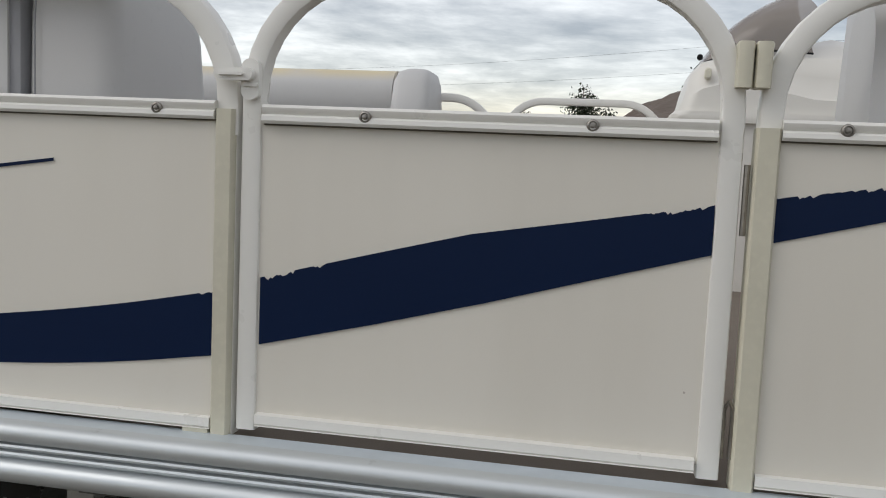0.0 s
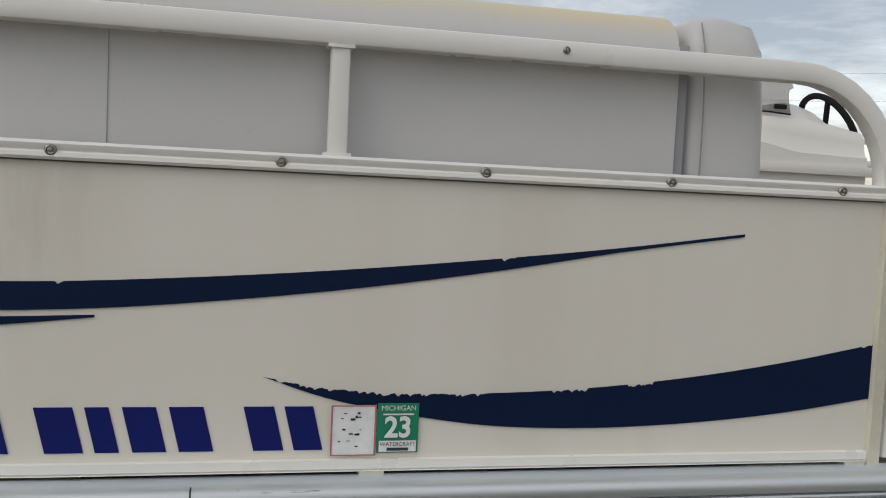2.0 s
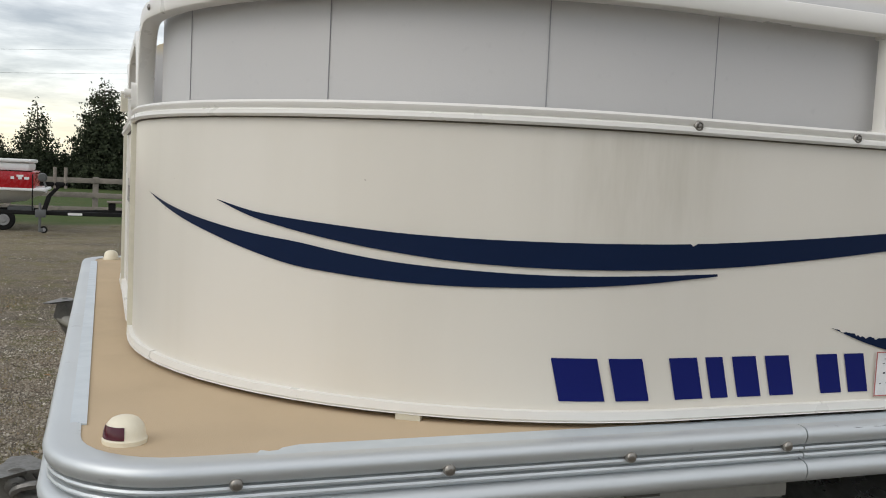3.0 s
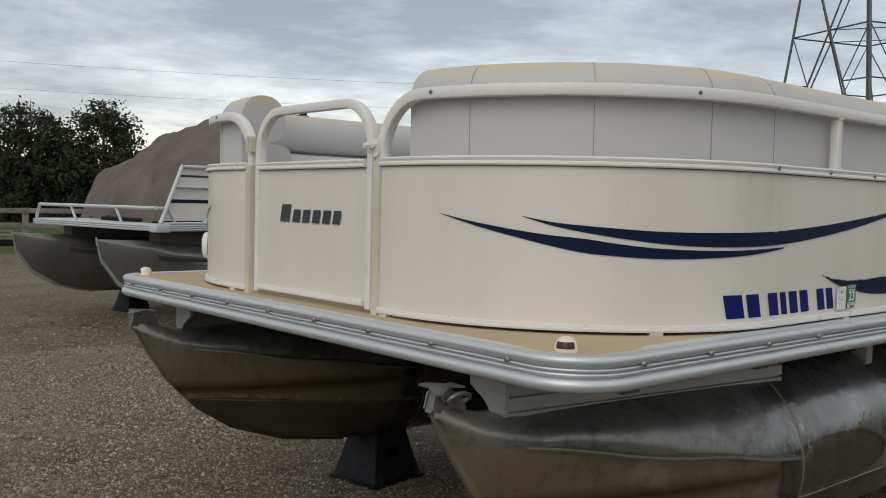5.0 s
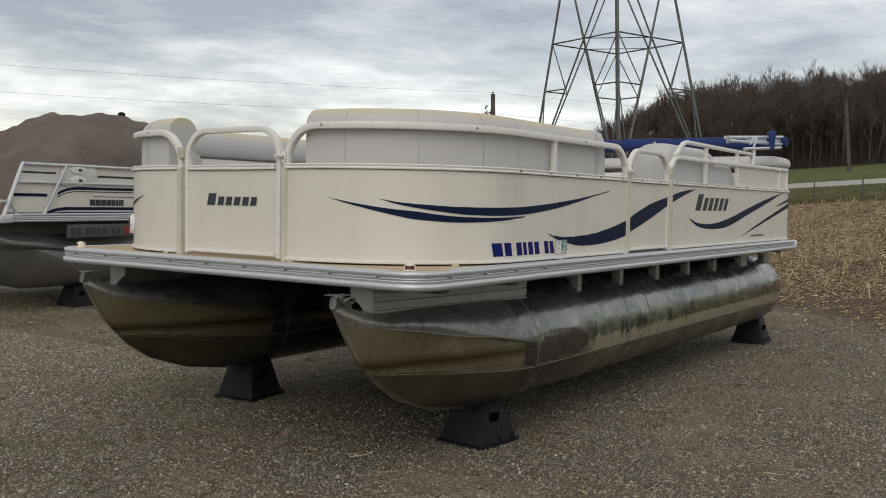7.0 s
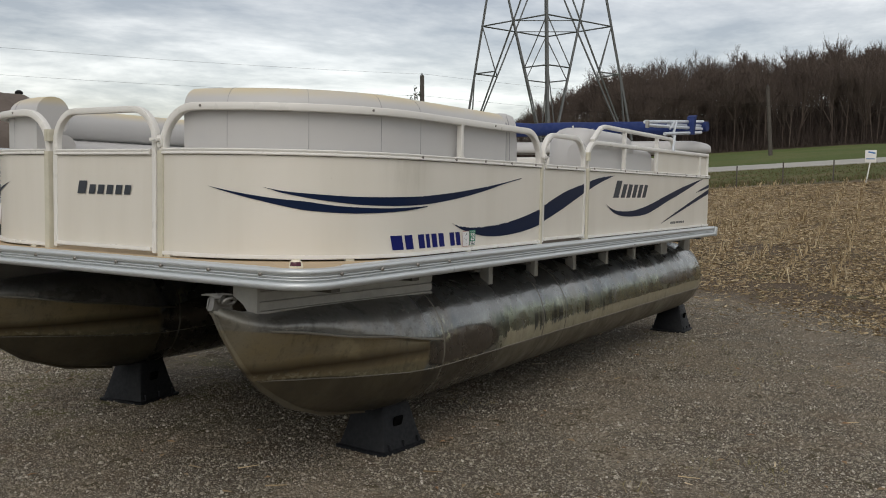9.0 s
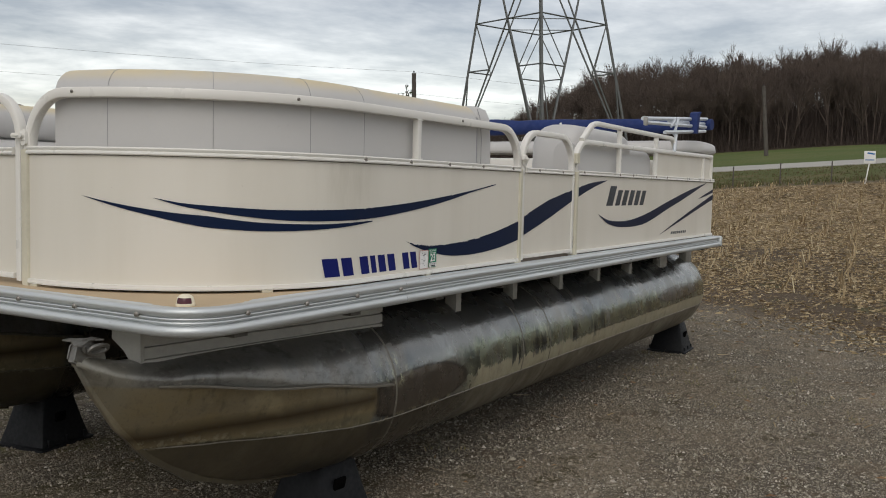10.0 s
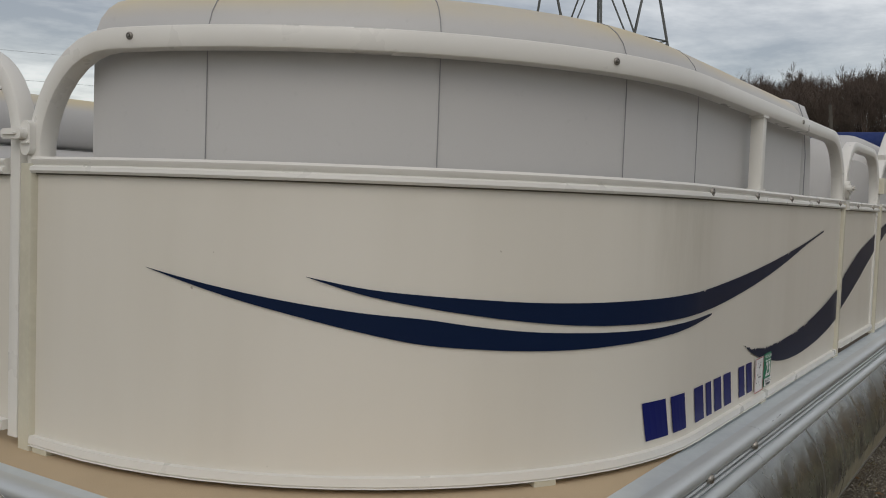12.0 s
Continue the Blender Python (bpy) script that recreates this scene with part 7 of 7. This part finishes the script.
for az, d, h in ((10.35, 46, 1.05), (7.55, 46, 1.0), (13.0, 46, 1.0)):
    x, y = -3.7 + d * math.cos(radians(az)), -1.8 + d * math.sin(radians(az))
    z = sheet_z(x, y)
    v = part("verge_post", pipe(bmesh.new(), [(x, y, z - 0.2), (x + 0.03, y, z + h)], 0.032, 7), POLEWOOD, None)
    tagged(v, "weathered wooden post on the verge", "post", "verge posts")


# ---- trailers and a red boat at the back of the yard ----
def wheel_at(m, parent, r=0.22, w=0.16):
    t = part("tyre", lathe(bmesh.new(), [(r * 0.55, -w / 2), (r * 0.92, -w / 2), (r, -w * 0.3), (r, w * 0.3), (r * 0.92, w / 2), (r * 0.55, w / 2)], 24, m @ Matrix.Rotation(radians(90), 4, "X")), RUBBER, parent)
    part("rim", lathe(bmesh.new(), [(r * 0.54, w * 0.502), (r * 0.50, w * 0.53), (r * 0.44, w * 0.52), (r * 0.40, w * 0.505), (r * 0.26, w * 0.515), (r * 0.22, w * 0.60), (0.01, w * 0.62)], 16, m @ Matrix.Rotation(radians(90), 4, "X")), RIM, t)


TM = Matrix.Translation((-3.26, 17.2, 0.0))
tr = empty("pontoon_trailer", m=TM, label="empty black pontoon trailer with carpeted bunks", category="trailer")


def tpart(name, bm, mat, parent=None, label=""):
    for v in bm.verts:
        v.co = TM @ v.co
    return part(name, bm, mat, parent or tr, label)


tpart("frame_rail", cube(-0.75, 5.2, 0.0, 0.07, 0.355, 0.43, 0.006), RUBBER)
tpart("frame_rail", cube(0.9, 5.2, 1.05, 1.12, 0.355, 0.43, 0.006), RUBBER)
tpart("tongue_brace", pipe(bmesh.new(), [(-0.2, 0.03, 0.39), (0.95, 1.08, 0.39)], 0.04, 6), RUBBER)
tpart("bunk", cube(1.78, 5.0, -0.06, 0.10, 0.545, 0.585, 0.008), FENCEWOOD, None, "grey carpeted bunk")
tpart("bunk", cube(1.15, 5.0, 1.0, 1.16, 0.575, 0.615, 0.008), FENCEWOOD, None, "grey carpeted bunk")
for x in (1.88, 2.95, 4.0):
    tpart("bunk_bracket", cube(x - 0.07, x + 0.07, -0.01, 0.08, 0.43, 0.545, 0.008), RUBBER)
    tpart("cross_member", cube(x - 0.04, x + 0.04, 0.07, 1.05, 0.365, 0.42), RUBBER)
    tpart("bunk_bracket", cube(x - 0.70, x - 0.56, 1.04, 1.13, 0.43, 0.575, 0.008), RUBBER)
tpart("side_marker", cube(1.93, 2.01, -0.012, 0.002, 0.372, 0.41), RED)
tpart("label_plate", cube(0.47, 0.72, -0.008, 0.002, 0.365, 0.41), STICKER)
tpart("axle", pipe(bmesh.new(), [(3.24, -0.2, 0.235), (3.24, 1.3, 0.235)], 0.03, 8), RUBBER)
tpart("spring", cube(2.95, 3.5, -0.01, 0.05, 0.27, 0.30, 0.005), RUBBER)
for yy, turned in ((-0.16, 0), (1.28, 0)):
    wheel_at(TM @ Matrix.Translation((3.24, yy, 0.25)), tr, 0.20, 0.14)
tpart("jack_leg", pipe(bmesh.new(), [(0.0, -0.12, 0.06), (0.0, -0.12, 0.58)], 0.024, 8), GALV, None, "galvanised trailer jack")
tpart("jack_bracket", cube(-0.08, 0.10, -0.16, -0.04, 0.32, 0.46, 0.008), GALV)
tpart("jack_fork", cube(-0.02, 0.06, -0.15, -0.09, 0.05, 0.12, 0.006), GALV)
wheel_at(TM @ Matrix.Translation((0.07, -0.12, 0.095)), tr, 0.065, 0.05)
tpart("winch_post", rings(bmesh.new(), [[Vector((x + u, 0.03 + v, z)) for u, v in round_rect(0.09, 0.08, 0.01)] for x, z in ((0.06, 0.43), (0.14, 0.70), (0.33, 0.93))]), RUBBER)
tpart("winch_arm", cube(-0.02, 0.46, -0.02, 0.08, 0.90, 0.97, 0.015), RUBBER)
tpart("winch_drum", lathe(bmesh.new(), [(0.07, -0.05), (0.085, 0), (0.07, 0.05)], 14, Matrix.Translation((0.03, -0.05, 1.05)) @ Matrix.Rotation(radians(90), 4, "X")), GALV, None, "silver winch drum")
tpart("winch_crank", pipe(bmesh.new(), [(0.03, -0.12, 1.05), (0.10, -0.12, 0.88)], 0.018, 6), GALV)
for x in (0.235, 0.42):
    tpart("bow_stop", rings(bmesh.new(), [[Vector((x + u, 0.03 + v, z)) for u, v in round_rect(0.06, 0.10, 0.025, 3)] for z in (0.86, 1.20, 1.25)]), FENCEWOOD, None, "grey padded bow stop")
tpart("guide_hoop", pipe(bmesh.new(), [(-0.14, 0.03, 0.43), (-0.14, 0.03, 1.10), (-0.02, 0.03, 1.13), (0.0, 0.03, 1.0)], 0.012, 6), RUBBER)

rb = empty("red_boat", (-5.0, 18.6, 0), "red and white runabout boat on a trailer", "boat")
bm = bmesh.new()
loops = []
for x, w, zb, zt in ((-8.5, 0.95, 0.42, 0.80), (-5.4, 0.95, 0.42, 0.80), (-4.3, 0.9, 0.46, 0.80), (-3.6, 0.75, 0.56, 0.80), (-3.25, 0.45, 0.72, 0.80)):
    loops.append([Vector((x, 18.8 + y, z)) for y, z in ((-w, zt), (-w * 0.98, (zt + zb) / 2 + 0.1), (-w * 0.6, zb), (w * 0.6, zb), (w * 0.98, (zt + zb) / 2 + 0.1), (w, zt))])
part("hull", rings(bm, loops), WHITE, rb, "white lower hull")
part("side_band", cube(-8.5, -3.42, 17.84, 19.7, 0.82, 1.14, 0.02), RED, rb, "red side band")
part("gunwale", cube(-8.5, -3.20, 17.80, 19.75, 0.765, 0.82, 0.02), WHITE, rb)
part("name_bar", cube(-3.72, -3.60, 17.828, 17.838, 1.03, 1.07), STICKER, rb)
part("cockpit_wall", cube(-8.5, -3.50, 17.9, 19.6, 1.14, 1.30, 0.04), WHITE, rb, "white coaming")
part("coaming_lip", cube(-8.5, -3.46, 17.86, 19.64, 1.30, 1.37, 0.025), WHITE, rb)
part("trailer_beam", cube(-8.0, -3.3, 18.3, 18.42, 0.32, 0.42, 0.01), RUBBER, rb)
wheel_at(Matrix.Translation((-3.95, 18.1, 0.20)), rb, 0.20)
part("winch_stand", cube(-3.9, -3.45, 18.2, 18.5, 0.34, 0.46, 0.02), GALV, rb)

for i in range(3):
    part("print_bar", cube(-3.82 + 0.13 * i - 0.03 * (i == 2), -3.76 + 0.13 * i, 17.826, 17.838, 0.985, 1.035), STICKER, rb)
part("dark_trim", cube(-4.05, -3.45, 17.836, 17.86, 1.135, 1.15), RUBBER, rb)
